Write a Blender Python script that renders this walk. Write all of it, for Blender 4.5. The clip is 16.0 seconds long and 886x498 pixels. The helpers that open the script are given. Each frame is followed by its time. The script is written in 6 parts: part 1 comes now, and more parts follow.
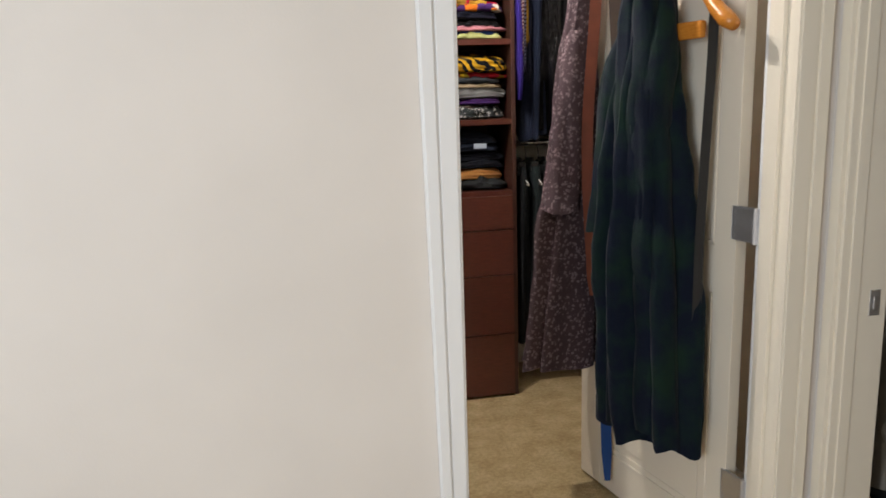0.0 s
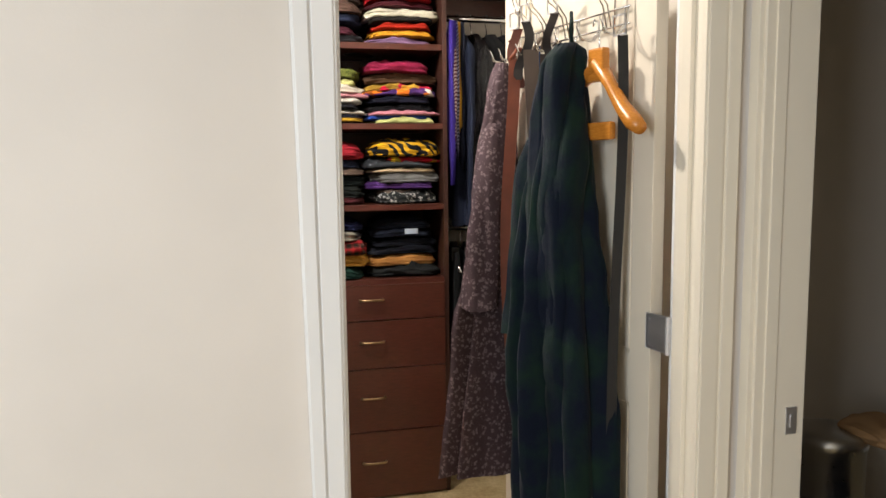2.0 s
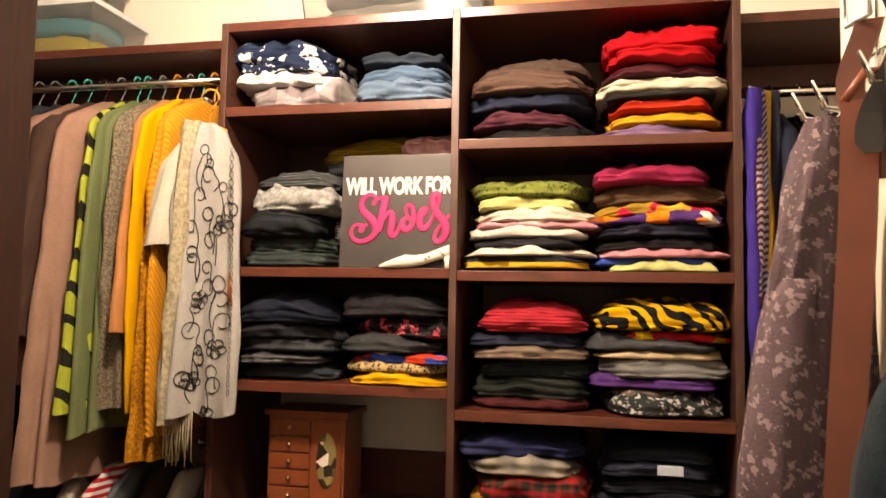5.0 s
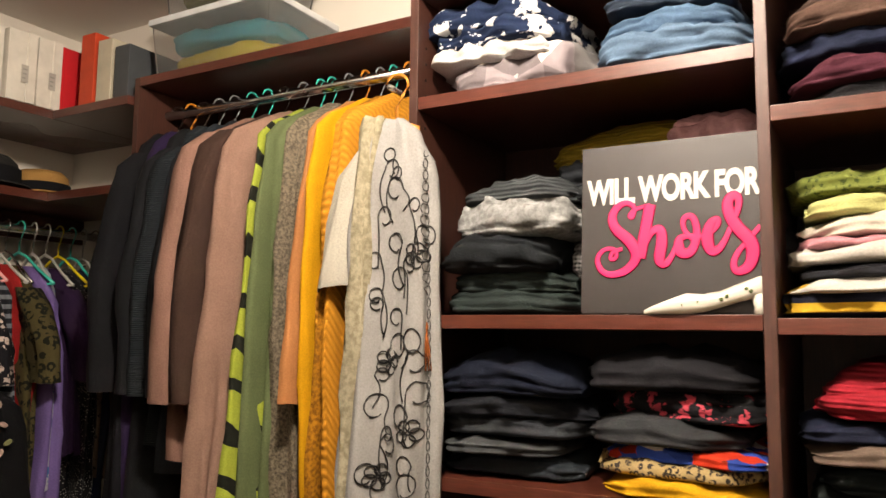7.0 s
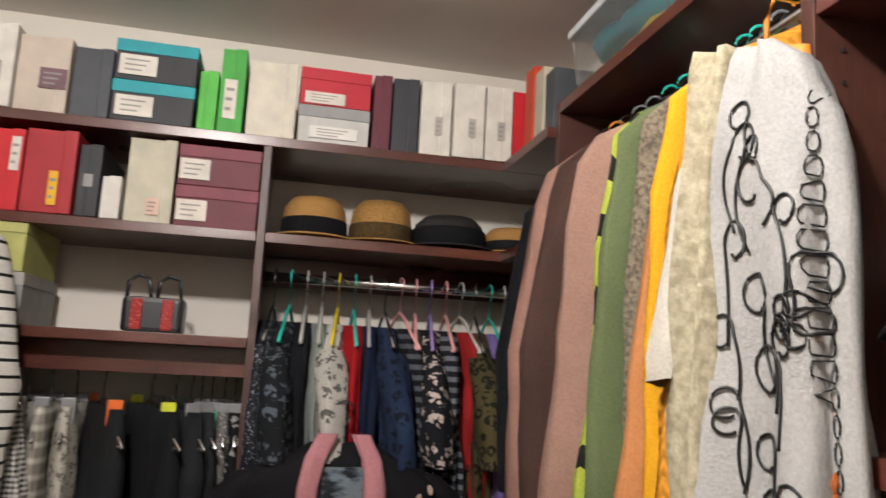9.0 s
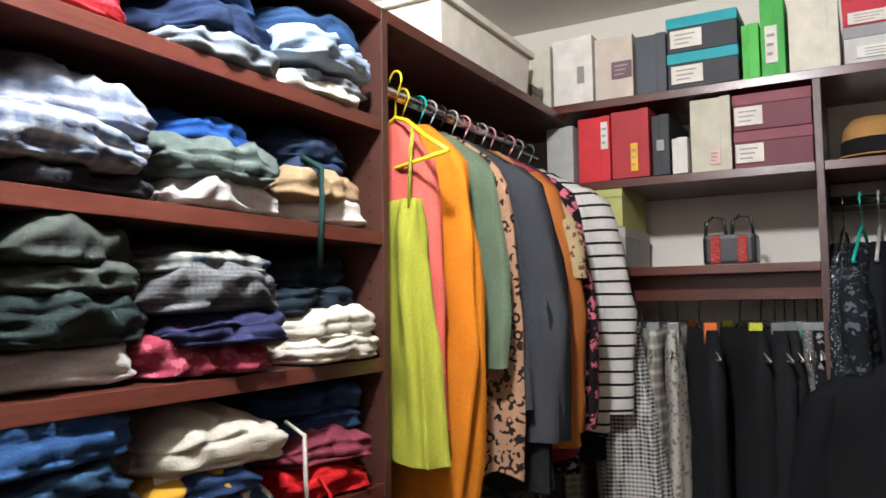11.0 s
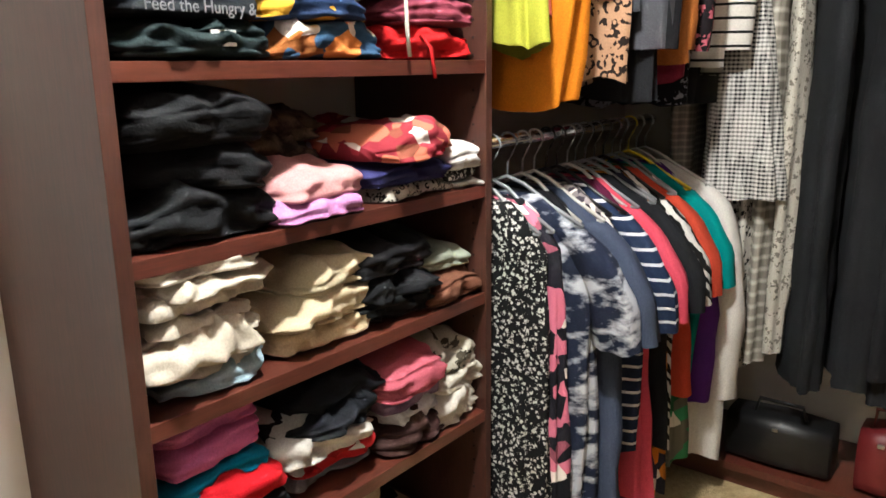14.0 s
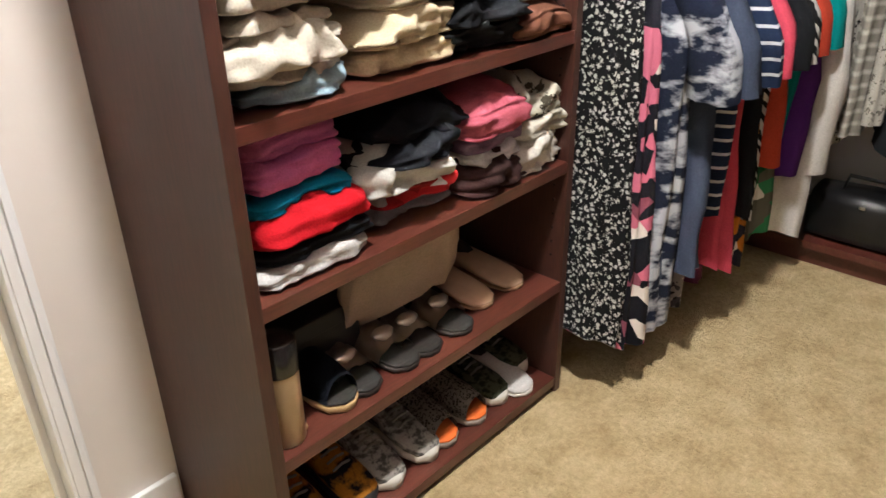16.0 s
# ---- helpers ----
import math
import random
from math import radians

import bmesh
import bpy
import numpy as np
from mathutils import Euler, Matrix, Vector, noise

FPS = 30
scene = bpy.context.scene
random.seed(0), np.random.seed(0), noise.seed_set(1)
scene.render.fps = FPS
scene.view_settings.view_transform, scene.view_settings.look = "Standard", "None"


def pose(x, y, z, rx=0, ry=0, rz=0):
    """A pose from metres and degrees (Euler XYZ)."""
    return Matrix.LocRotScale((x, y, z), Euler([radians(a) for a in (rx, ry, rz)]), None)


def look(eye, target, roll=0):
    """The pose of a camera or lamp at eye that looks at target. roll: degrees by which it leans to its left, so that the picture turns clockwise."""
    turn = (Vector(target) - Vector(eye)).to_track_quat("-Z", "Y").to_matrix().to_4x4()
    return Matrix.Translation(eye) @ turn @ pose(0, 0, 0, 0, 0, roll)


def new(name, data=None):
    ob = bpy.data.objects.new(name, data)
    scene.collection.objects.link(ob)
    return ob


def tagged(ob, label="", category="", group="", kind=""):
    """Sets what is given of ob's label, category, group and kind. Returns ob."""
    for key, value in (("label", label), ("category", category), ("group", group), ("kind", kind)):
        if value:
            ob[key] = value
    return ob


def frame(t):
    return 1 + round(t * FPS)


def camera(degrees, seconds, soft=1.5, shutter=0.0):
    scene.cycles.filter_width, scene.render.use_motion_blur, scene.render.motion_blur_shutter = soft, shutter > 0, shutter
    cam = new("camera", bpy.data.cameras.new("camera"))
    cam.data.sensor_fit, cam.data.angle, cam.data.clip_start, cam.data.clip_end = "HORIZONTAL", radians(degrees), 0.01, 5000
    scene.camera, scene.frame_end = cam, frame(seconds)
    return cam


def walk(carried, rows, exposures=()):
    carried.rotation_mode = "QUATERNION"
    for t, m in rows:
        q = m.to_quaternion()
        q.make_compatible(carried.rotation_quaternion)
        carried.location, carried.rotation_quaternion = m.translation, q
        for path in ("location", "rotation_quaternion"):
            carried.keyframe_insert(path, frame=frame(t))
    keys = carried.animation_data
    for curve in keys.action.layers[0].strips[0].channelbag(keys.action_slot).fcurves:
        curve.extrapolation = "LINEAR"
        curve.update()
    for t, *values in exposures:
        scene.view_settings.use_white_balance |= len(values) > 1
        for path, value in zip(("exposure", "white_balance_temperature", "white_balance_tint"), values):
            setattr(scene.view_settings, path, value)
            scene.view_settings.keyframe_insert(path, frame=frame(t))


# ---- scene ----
cam = camera(60.4, 16.0, 1.5, 0.2)
PATH = [
    (0, (-0.17, 0.446, 1.347), (0.23, 2.366, 0.956), -1.8),
    (0.5, (-0.161, 0.353, 1.388), (0.339, 2.268, 1.096), -2.3),
    (1, (-0.118, 0.303, 1.409), (0.399, 2.22, 1.166), -1.6),
    (1.5, (-0.043, 0.329, 1.402), (0.444, 2.253, 1.151), -0.9),
    (2, (0.026, 0.528, 1.42), (0.51, 2.455, 1.194), -0.6),
    (2.5, (0.089, 0.743, 1.435), (0.584, 2.671, 1.24), -0.4),
    (3, (0.20, 0.957, 1.462), (0.592, 2.912, 1.326), -0.1),
    (3.5, (0.284, 1.195, 1.455), (0.562, 3.173, 1.358), -0.4),
    (4, (0.357, 1.44, 1.456), (0.511, 3.433, 1.405), 0.5),
    (4.5, (0.447, 1.63, 1.477), (0.306, 3.619, 1.495), 1.0),
    (5, (0.53, 1.825, 1.499), (0.118, 3.726, 1.64), 1.0),
    (5.2, (0.536, 1.878, 1.502), (0.063, 3.759, 1.687), 0.7),
    (7.3, (0.259, 2.55, 1.572), (-0.813, 4.227, 1.774), 0.6),
    (7.5, (0.233, 2.656, 1.585), (-0.906, 4.288, 1.78), 0.5),
    (8, (0.137, 2.837, 1.611), (-1.274, 4.239, 1.827), 0.5),
    (8.5, (0.11, 3.017, 1.623), (-1.641, 3.951, 1.868), 0.9),
    (9, (0.131, 3.147, 1.638), (-1.801, 3.566, 1.942), 3.0),
    (9.5, (0.167, 3.169, 1.632), (-1.803, 3.078, 1.963), 3.2),
    (10, (0.294, 3.168, 1.614), (-1.619, 2.657, 1.893), 2.1),
    (10.2, (0.32, 3.169, 1.62), (-1.561, 2.535, 1.864), 1.4),
    (12.3, (0.499, 3.255, 1.475), (-1.087, 2.037, 1.472), -2.2),
    (12.5, (0.489, 3.26, 1.457), (-1.094, 2.041, 1.387), -2.2),
    (13, (0.464, 3.25, 1.39), (-1.109, 2.043, 1.122), -1.5),
    (13.5, (0.455, 3.255, 1.329), (-1.097, 2.057, 0.932), -0.7),
    (14, (0.442, 3.26, 1.26), (-1.081, 2.051, 0.791), -0.7),
    (14.5, (0.447, 3.25, 1.184), (-1.061, 2.049, 0.651), -1.1),
    (15, (0.45, 3.233, 1.136), (-1.004, 2.068, 0.409), -2.1),
    (15.5, (0.457, 3.226, 1.107), (-0.926, 2.082, 0.224), -2.2),
    (16, (0.461, 3.204, 1.107), (-0.841, 1.993, 0.191), -1.2),
]
walk(cam, [(t, look(eye, target, roll)) for t, eye, target, roll in PATH],
     exposures=[(0, -0.3, 6150, 11), (1, -0.1, 6300, 10), (3, -0.2, 6500, 10), (4, -0.05, 7200, 13), (4.5, 0.35, 7800, 15), (5, 0.15, 8800, 20), (7.5, 0.0, 6700, 12), (8.5, 0.15, 6300, 12), (9.5, 0.05, 5800, 12), (10, 0.1, 5700, 13), (12.5, 0.6, 5500, 4), (13.5, 1.1, 5700, 6), (14.5, 1.4, 5900, 8), (16, 1.35, 5800, 10)])

# ---- light ----
world = bpy.data.worlds.new("world")
scene.world = world
world.use_nodes = True
sky = world.node_tree.nodes.new("ShaderNodeTexSky")
sky.sky_type, sky.sun_disc = "NISHITA", False
sky.sun_elevation, sky.sun_rotation = radians(35), radians(200)
world.node_tree.links.new(sky.outputs[0], world.node_tree.nodes["Background"].inputs[0])
world.node_tree.nodes["Background"].inputs[1].default_value = 0.12


def area(name, m, power, colour, sx, sy):
    d = bpy.data.lights.new(name, "AREA")
    d.shape, d.size, d.size_y, d.energy, d.color = "RECTANGLE", sx, sy, power, colour
    o = new(name, d)
    o.matrix_world = m
    return o


CLOSET_W, HALL_W, WINDOW_W = 96.0, 16.0, 66.0
LAMP_AT = (-0.05, 2.85, 2.475)
bulb = bpy.data.lights.new("closet_lamp", "POINT")
bulb.energy, bulb.color, bulb.shadow_soft_size = CLOSET_W, (1.0, 0.91, 0.80), 0.05
new("closet_lamp", bulb).matrix_world = pose(*LAMP_AT)
area("hall_lamp", pose(0.3, -0.6, 2.5), HALL_W, (1.0, 0.84, 0.66), 0.3, 0.3)
area("window_daylight", look((-1.9, -0.55, 1.45), (0.2, 1.2, 1.1)), WINDOW_W, (0.86, 0.93, 1.0), 1.0, 1.2)


# ---- materials ----
def lin(h):
    h = h.lstrip("#")
    v = [int(h[i:i + 2], 16) / 255 for i in (0, 2, 4)]
    return tuple(c / 12.92 if c <= 0.04045 else ((c + 0.055) / 1.055) ** 2.4 for c in v) + (1.0,)


class Mat:
    """A node material with short ways to add nodes."""

    def __init__(self, name, rough=0.6, metal=0.0):
        self.m = bpy.data.materials.new(name)
        self.m.use_nodes = True
        self.t = self.m.node_tree
        self.b = self.t.nodes["Principled BSDF"]
        self.b.inputs["Roughness"].default_value = rough
        self.b.inputs["Metallic"].default_value = metal
        self.co = None

    def node(self, kind, **props):
        n = self.t.nodes.new(kind)
        for k, v in props.items():
            setattr(n, k, v)
        return n

    def link(self, a, b):
        self.t.links.new(a, b)

    def coord(self, scale=(1, 1, 1), rot=(0, 0, 0)):
        if self.co is None:
            self.co = self.node("ShaderNodeTexCoord")
        mp = self.node("ShaderNodeMapping")
        mp.inputs["Scale"].default_value = scale
        mp.inputs["Rotation"].default_value = rot
        self.link(self.co.outputs["Object"], mp.inputs[0])
        return mp.outputs[0]

    def noise(self, size, detail=4, stretch=(1, 1, 1), rough=0.55):
        n = self.node("ShaderNodeTexNoise")
        n.inputs["Scale"].default_value = 1 / size
        n.inputs["Detail"].default_value = detail
        n.inputs["Roughness"].default_value = rough
        self.link(self.coord(stretch), n.inputs["Vector"])
        return n.outputs["Fac"]

    def ramp(self, fac, stops, hard=False):
        r = self.node("ShaderNodeValToRGB")
        r.color_ramp.interpolation = "CONSTANT" if hard else "LINEAR"
        while len(r.color_ramp.elements) < len(stops):
            r.color_ramp.elements.new(0.5)
        for e, (p, c) in zip(r.color_ramp.elements, stops):
            e.position, e.color = p, c
        self.link(fac, r.inputs[0])
        return r.outputs[0]

    def mix(self, fac, a, b, mode="MIX"):
        n = self.node("ShaderNodeMix", data_type="RGBA", blend_type=mode)
        for v, i in ((fac, 0), (a, 6), (b, 7)):
            if hasattr(v, "links"):
                self.link(v, n.inputs[i])
            else:
                n.inputs[i].default_value = v
        return n.outputs[2]

    def colour(self, v):
        if hasattr(v, "links"):
            self.link(v, self.b.inputs["Base Color"])
        else:
            self.b.inputs["Base Color"].default_value = v
        return self

    def bump(self, height, strength=0.3, dist=0.004):
        n = self.node("ShaderNodeBump")
        n.inputs["Strength"].default_value, n.inputs["Distance"].default_value = strength, dist
        self.link(height, n.inputs["Height"])
        self.link(n.outputs[0], self.b.inputs["Normal"])
        return self

    def gloss(self, fac, lo, hi):
        n = self.node("ShaderNodeMapRange")
        n.inputs["To Min"].default_value, n.inputs["To Max"].default_value = lo, hi
        self.link(fac, n.inputs["Value"])
        self.link(n.outputs[0], self.b.inputs["Roughness"])
        return self


def shade(c, k):
    return tuple(min(1, x * k) for x in c[:3]) + (1.0,)


def paint(name, c, rough=0.6, spread=0.04, bump=0.12):
    m = Mat(name, rough)
    n = m.noise(0.5, 3)
    m.colour(m.ramp(n, [(0.3, shade(c, 1 - spread)), (0.7, shade(c, 1 + spread))]))
    m.bump(m.noise(0.006, 3), bump, 0.0015)
    return m.m


def wood(name, dark, light, rough=0.35, size=0.05, axis=(12, 12, 1)):
    m = Mat(name, rough)
    g = m.noise(size, 6, axis, 0.65)
    big = m.noise(0.6, 2)
    c = m.ramp(g, [(0.3, dark), (0.72, light)])
    m.colour(m.mix(0.25, c, m.ramp(big, [(0.3, shade(dark, 0.8)), (0.7, shade(light, 1.1))])))
    m.gloss(big, rough - 0.06, rough + 0.1)
    m.bump(g, 0.08, 0.001)
    return m.m


WALL = paint("hall_wall_paint", (0.74, 0.69, 0.63, 1), 0.65)
CREAM = paint("closet_wall_paint", (0.72, 0.68, 0.61, 1), 0.7)
CEIL = paint("ceiling_paint", (0.72, 0.69, 0.64, 1), 0.85, 0.03, 0.5)
TRIM = paint("trim_paint", (0.84, 0.84, 0.83, 1), 0.32, 0.02, 0.04)
# the white trim again, with the closet's warm light put into its colour
TRIM_WARM = paint("trim_paint_warm_lit", (0.82, 0.755, 0.63, 1), 0.35, 0.02, 0.04)
DOORP = paint("door_paint", (0.76, 0.69, 0.57, 1), 0.38, 0.02, 0.05)
GREY = paint("side_room_paint", (0.58, 0.53, 0.47, 1), 0.75)
CHERRY = wood("cherry_melamine", lin("#2c1812"), lin("#48281f"), 0.46)
CHERRY_H = wood("cherry_shelf", lin("#3a1d16"), lin("#5c3026"), 0.28, 0.05, (1, 12, 12))
PANEL_B = paint("white_board", (0.62, 0.60, 0.56, 1), 0.5)


def metal(name, c, rough):
    m = Mat(name, rough, 1.0)
    m.colour(c)
    m.gloss(m.noise(0.02, 3), rough * 0.7, rough * 1.4)
    return m.m


CHROME = metal("chrome", (0.72, 0.72, 0.72, 1), 0.16)
BRASS = metal("antique_brass", (0.42, 0.30, 0.16, 1), 0.32)
NICKEL = metal("satin_nickel", (0.66, 0.66, 0.68, 1), 0.5)
STEEL = metal("brushed_steel", (0.5, 0.5, 0.5, 1), 0.3)
CARPET = Mat("beige_carpet", 0.95)
_n = CARPET.noise(0.016, 6, (1, 1, 1), 0.75)
_b = CARPET.noise(0.09, 4)
CARPET.colour(CARPET.mix(0.55, CARPET.ramp(_n, [(0.3, lin("#7d6740")), (0.7, lin("#e0cb9c"))]),
                         CARPET.ramp(_b, [(0.32, lin("#a68e60")), (0.68, lin("#d6c295"))])))
CARPET.bump(_n, 1.0, 0.012)
CARPET = CARPET.m


# ---- mesh helpers ----
def link_bm(name, bm, mat, parent=None, label="", smooth=False):
    me = bpy.data.meshes.new(name)
    bm.normal_update()
    bm.to_mesh(me)
    bm.free()
    for mm in (mat if isinstance(mat, (list, tuple)) else [mat]):
        me.materials.append(mm)
    if smooth:
        me.polygons.foreach_set("use_smooth", [True] * len(me.polygons))
    ob = new(name, me)
    if parent is not None:
        ob.parent = parent
    if label:
        ob["label"] = label
    return ob


def part(name, bm, material, parent, label="", smooth=False):
    return link_bm(name, bm, material, parent, label, smooth)


def box(bm, lo, hi, bevel=0.0, mat=0):
    lo, hi = Vector(lo), Vector(hi)
    g = bmesh.ops.create_cube(bm, size=1.0, matrix=Matrix.Translation((lo + hi) / 2) @ Matrix.Diagonal((*(hi - lo), 1)))
    fs = {f for v in g["verts"] for f in v.link_faces}
    for f in fs:
        f.material_index = mat
    if bevel > 0:
        es = {e for v in g["verts"] for e in v.link_edges}
        r = bmesh.ops.bevel(bm, geom=list(es), offset=bevel, segments=2, affect="EDGES", profile=0.6)
        for f in r["faces"]:
            f.material_index = mat
    return bm


def boxes(*items, bevel=0.0):
    bm = bmesh.new()
    for lo, hi in items:
        box(bm, lo, hi, bevel)
    return bm


def tube(bm, pts, r, n=8, closed_ends=True):
    pts = [Vector(p) for p in pts]
    rings = []
    rad = r if isinstance(r, (list, tuple)) else [r] * len(pts)
    for i, p in enumerate(pts):
        d = (pts[min(i + 1, len(pts) - 1)] - pts[max(i - 1, 0)]).normalized()
        up = Vector((0, 0, 1)) if abs(d.z) < 0.9 else Vector((1, 0, 0))
        a = d.cross(up).normalized()
        b = d.cross(a)
        rings.append([bm.verts.new(p + (a * math.cos(k * 2 * math.pi / n) + b * math.sin(k * 2 * math.pi / n)) * rad[i]) for k in range(n)])
    for A, B in zip(rings, rings[1:]):
        for k in range(n):
            bm.faces.new((A[k], A[(k + 1) % n], B[(k + 1) % n], B[k]))
    if closed_ends:
        bm.faces.new(rings[0][::-1])
        bm.faces.new(rings[-1])
    return bm


def lathe(bm, prof, n=24, sx=1.0, sy=1.0):
    rings = []
    for r, z in prof:
        rings.append([bm.verts.new((r * sx * math.cos(k * 2 * math.pi / n), r * sy * math.sin(k * 2 * math.pi / n), z)) for k in range(n)])
    for A, B in zip(rings, rings[1:]):
        for k in range(n):
            bm.faces.new((A[k], A[(k + 1) % n], B[(k + 1) % n], B[k]))
    return bm


def structure(name, bm, mat, label, cat):
    return tagged(link_bm(name, bm, mat), label, cat, "", "structure")


# ---- the shell ----
CEIL_Z = 2.55
SY0, SY1 = 1.985, 2.08        # the wall between hall and closet
NY = 4.02                     # closet's far wall
WX = -2.085                   # closet's end wall
HX = 1.075
EX = 1.27                     # closet's wall behind the door
DX0, DX1, DH = 0.190, 0.962, 2.06  # the closet doorway
structure("floor", boxes(((-2.4, -2.6, -0.06), (3.2, 4.3, 0.0))), CARPET, "beige cut-pile carpet over hall and closet", "floor")
structure("ceiling", boxes(((-2.4, -2.6, CEIL_Z), (3.2, 4.3, CEIL_Z + 0.1))), CEIL, "off-white painted ceiling", "ceiling")
structure("wall_south", boxes(((-2.2, SY0, 0), (DX0 - 0.012, SY1, CEIL_Z)), ((DX1 + 0.012, SY0, 0), (HX + 0.125, SY1, CEIL_Z)),
                              ((DX0 - 0.012, SY0, DH + 0.012), (DX1 + 0.012, SY1, CEIL_Z))), WALL, "off-white painted wall with the closet doorway", "wall")
structure("wall_north", boxes(((WX - 0.1, NY, 0), (EX + 0.045, NY + 0.1, CEIL_Z))), CREAM, "cream painted closet wall behind shelves", "wall")
structure("wall_west", boxes(((WX - 0.1, SY1, 0), (WX, NY, CEIL_Z))), CREAM, "cream painted closet end wall behind hanging rods", "wall")
structure("wall_east", boxes(((EX, SY1, 0), (EX + 0.045, NY, CEIL_Z))), CREAM, "cream painted closet wall behind the door", "wall")
# hall and side room
structure("wall_hall_east", boxes(((HX, -2.5, 0), (HX + 0.125, 1.05, CEIL_Z)), ((HX, 1.05, DH), (HX + 0.125, SY0 - 0.04, CEIL_Z)),
                                  ((HX, SY0 - 0.04, 0), (HX + 0.125, SY0, CEIL_Z))), WALL, "off-white hall wall with an open doorway", "wall")
structure("wall_hall_west", boxes(((-2.2, -2.5, 0), (-2.1, SY0, 0.85)), ((-2.2, -2.5, 2.05), (-2.1, SY0, CEIL_Z)),
                                  ((-2.2, -2.5, 0.85), (-2.1, -1.1, 2.05)), ((-2.2, 0.0, 0.85), (-2.1, SY0, 2.05))), WALL, "off-white hall wall with a window", "wall")
structure("wall_hall_south", boxes(((-2.2, -2.6, 0), (3.1, -2.5, CEIL_Z))), WALL, "off-white hall wall", "wall")
structure("wall_side_north", boxes(((EX + 0.045, 2.85, 0), (3.1, 2.95, CEIL_Z))), GREY, "taupe painted side room wall", "wall")
structure("wall_side_east", boxes(((3.0, -2.5, 0), (3.1, 2.85, CEIL_Z))), GREY, "taupe painted side room wall", "wall")


def casing(name, x0, x1, y, out, mat=TRIM, side=0.06, pick=(0, 1, 2), label="white moulded door casing", taper=0.0):
    """Moulded door casing round an opening in a wall that runs along x; out: +1 or -1, the way it faces."""
    bm = bmesh.new()
    for a, b, t in ((0, side, 0.011), (0.006, side * 0.55, 0.015), (side * 0.62, side - 0.004, 0.018)):
        legs = (((x0 - b, 0), (x0 - a, DH + b)), ((x1 + a, 0), (x1 + b, DH + b)), ((x0 - a, DH + a), (x1 + a, DH + b)))
        for lo, hi in [legs[k] for k in pick]:
            box(bm, (lo[0], min(y, y + out * t), lo[1]), (hi[0], max(y, y + out * t), hi[1]), 0.002)
    for v in bm.verts:
        if v.co.x < x0:
            v.co.x += taper * (x0 - v.co.x) / side * (1.75 - v.co.z)
    return structure(name, bm, mat, label, "door casing")


casing("trim_closet_hall", DX0, DX1, SY0 - 0.001, -1, TRIM, 0.085, (0, 2), taper=0.017)
casing("trim_hinge_side", DX0, DX1, SY0 - 0.001, -1, TRIM_WARM, 0.085, (1,), "white moulded casing on the hinge side, warm light in its colour")
casing("trim_closet_inside", DX0, DX1, SY1 + 0.001, 1, TRIM, 0.04)
structure("door_jamb", boxes(((DX0 - 0.012, SY0 - 0.002, 0), (DX0, SY1 + 0.002, DH)), ((DX0, SY0 - 0.002, DH), (DX1, SY1 + 0.002, DH + 0.012)),
                             ((DX0, SY0 + 0.03, 0), (DX0 + 0.011, SY0 + 0.066, DH)), bevel=0.002),
          TRIM, "white painted closet door jamb with stop", "door jamb")
structure("door_jamb_hinge", boxes(((DX1, SY0 - 0.002, 0), (DX1 + 0.012, SY1 + 0.002, DH)), ((DX1 - 0.011, SY0 + 0.03, 0), (DX1, SY0 + 0.066, DH)), bevel=0.002),
          TRIM_WARM, "white closet door jamb on hinge side, warm light in its colour", "door jamb")
structure("side_door_jamb", boxes(((HX - 0.002, SY0 - 0.058, 0), (HX + 0.127, SY0 - 0.04, DH)), ((HX - 0.014, SY0 - 0.05, 0), (HX - 0.002, SY0 - 0.021, DH)),
                                  ((HX + 0.02, SY0 - 0.062, 0), (HX + 0.05, SY0 - 0.058, DH)), bevel=0.002), TRIM_WARM, "white side door jamb with casing, warm light in its colour", "door jamb")
structure("baseboard", boxes(((0.014, SY1, 0), (DX0 - 0.062, SY1 + 0.013, 0.083)), ((-2.2, SY0 - 0.013, 0), (DX0 - 0.062, SY0, 0.083)),
                             ((EX - 0.013, SY1 + 0.02, 0), (EX, NY, 0.083)), bevel=0.003), TRIM, "white painted baseboard", "baseboard")


# ---- shelving units ----
T = 0.019


def panel(name, lo, hi, mat, parent, label=""):
    return part(name, box(bmesh.new(), lo, hi, 0.0012), mat, parent, label)


def pull(parent, x, y, z):
    bm = bmesh.new()
    pts = [(-0.048, 0.0, 0), (-0.046, -0.014, 0.002), (-0.034, -0.022, 0.003), (0, -0.024, 0.003), (0.034, -0.022, 0.003), (0.046, -0.014, 0.002), (0.048, 0.0, 0)]
    tube(bm, [(x + a, y + b, z + c) for a, b, c in pts], [0.006, 0.0055, 0.005, 0.0045, 0.005, 0.0055, 0.006], 8)
    return part("pull_handle", bm, BRASS, parent, "antique brass bow handle", True)


def root(name, label, cat, group="", kind=""):
    return tagged(new(name), label, cat, group, kind)


NF, NXL, NXM, NXR = 3.61, -0.452, 0.168, 0.815
N_TOP = 2.225
R_SH, L_SH = [1.898, 1.580, 1.250], [2.0, 1.585, 1.298]
DRAW = [0.922, 0.772, 0.568, 0.298, 0.010]


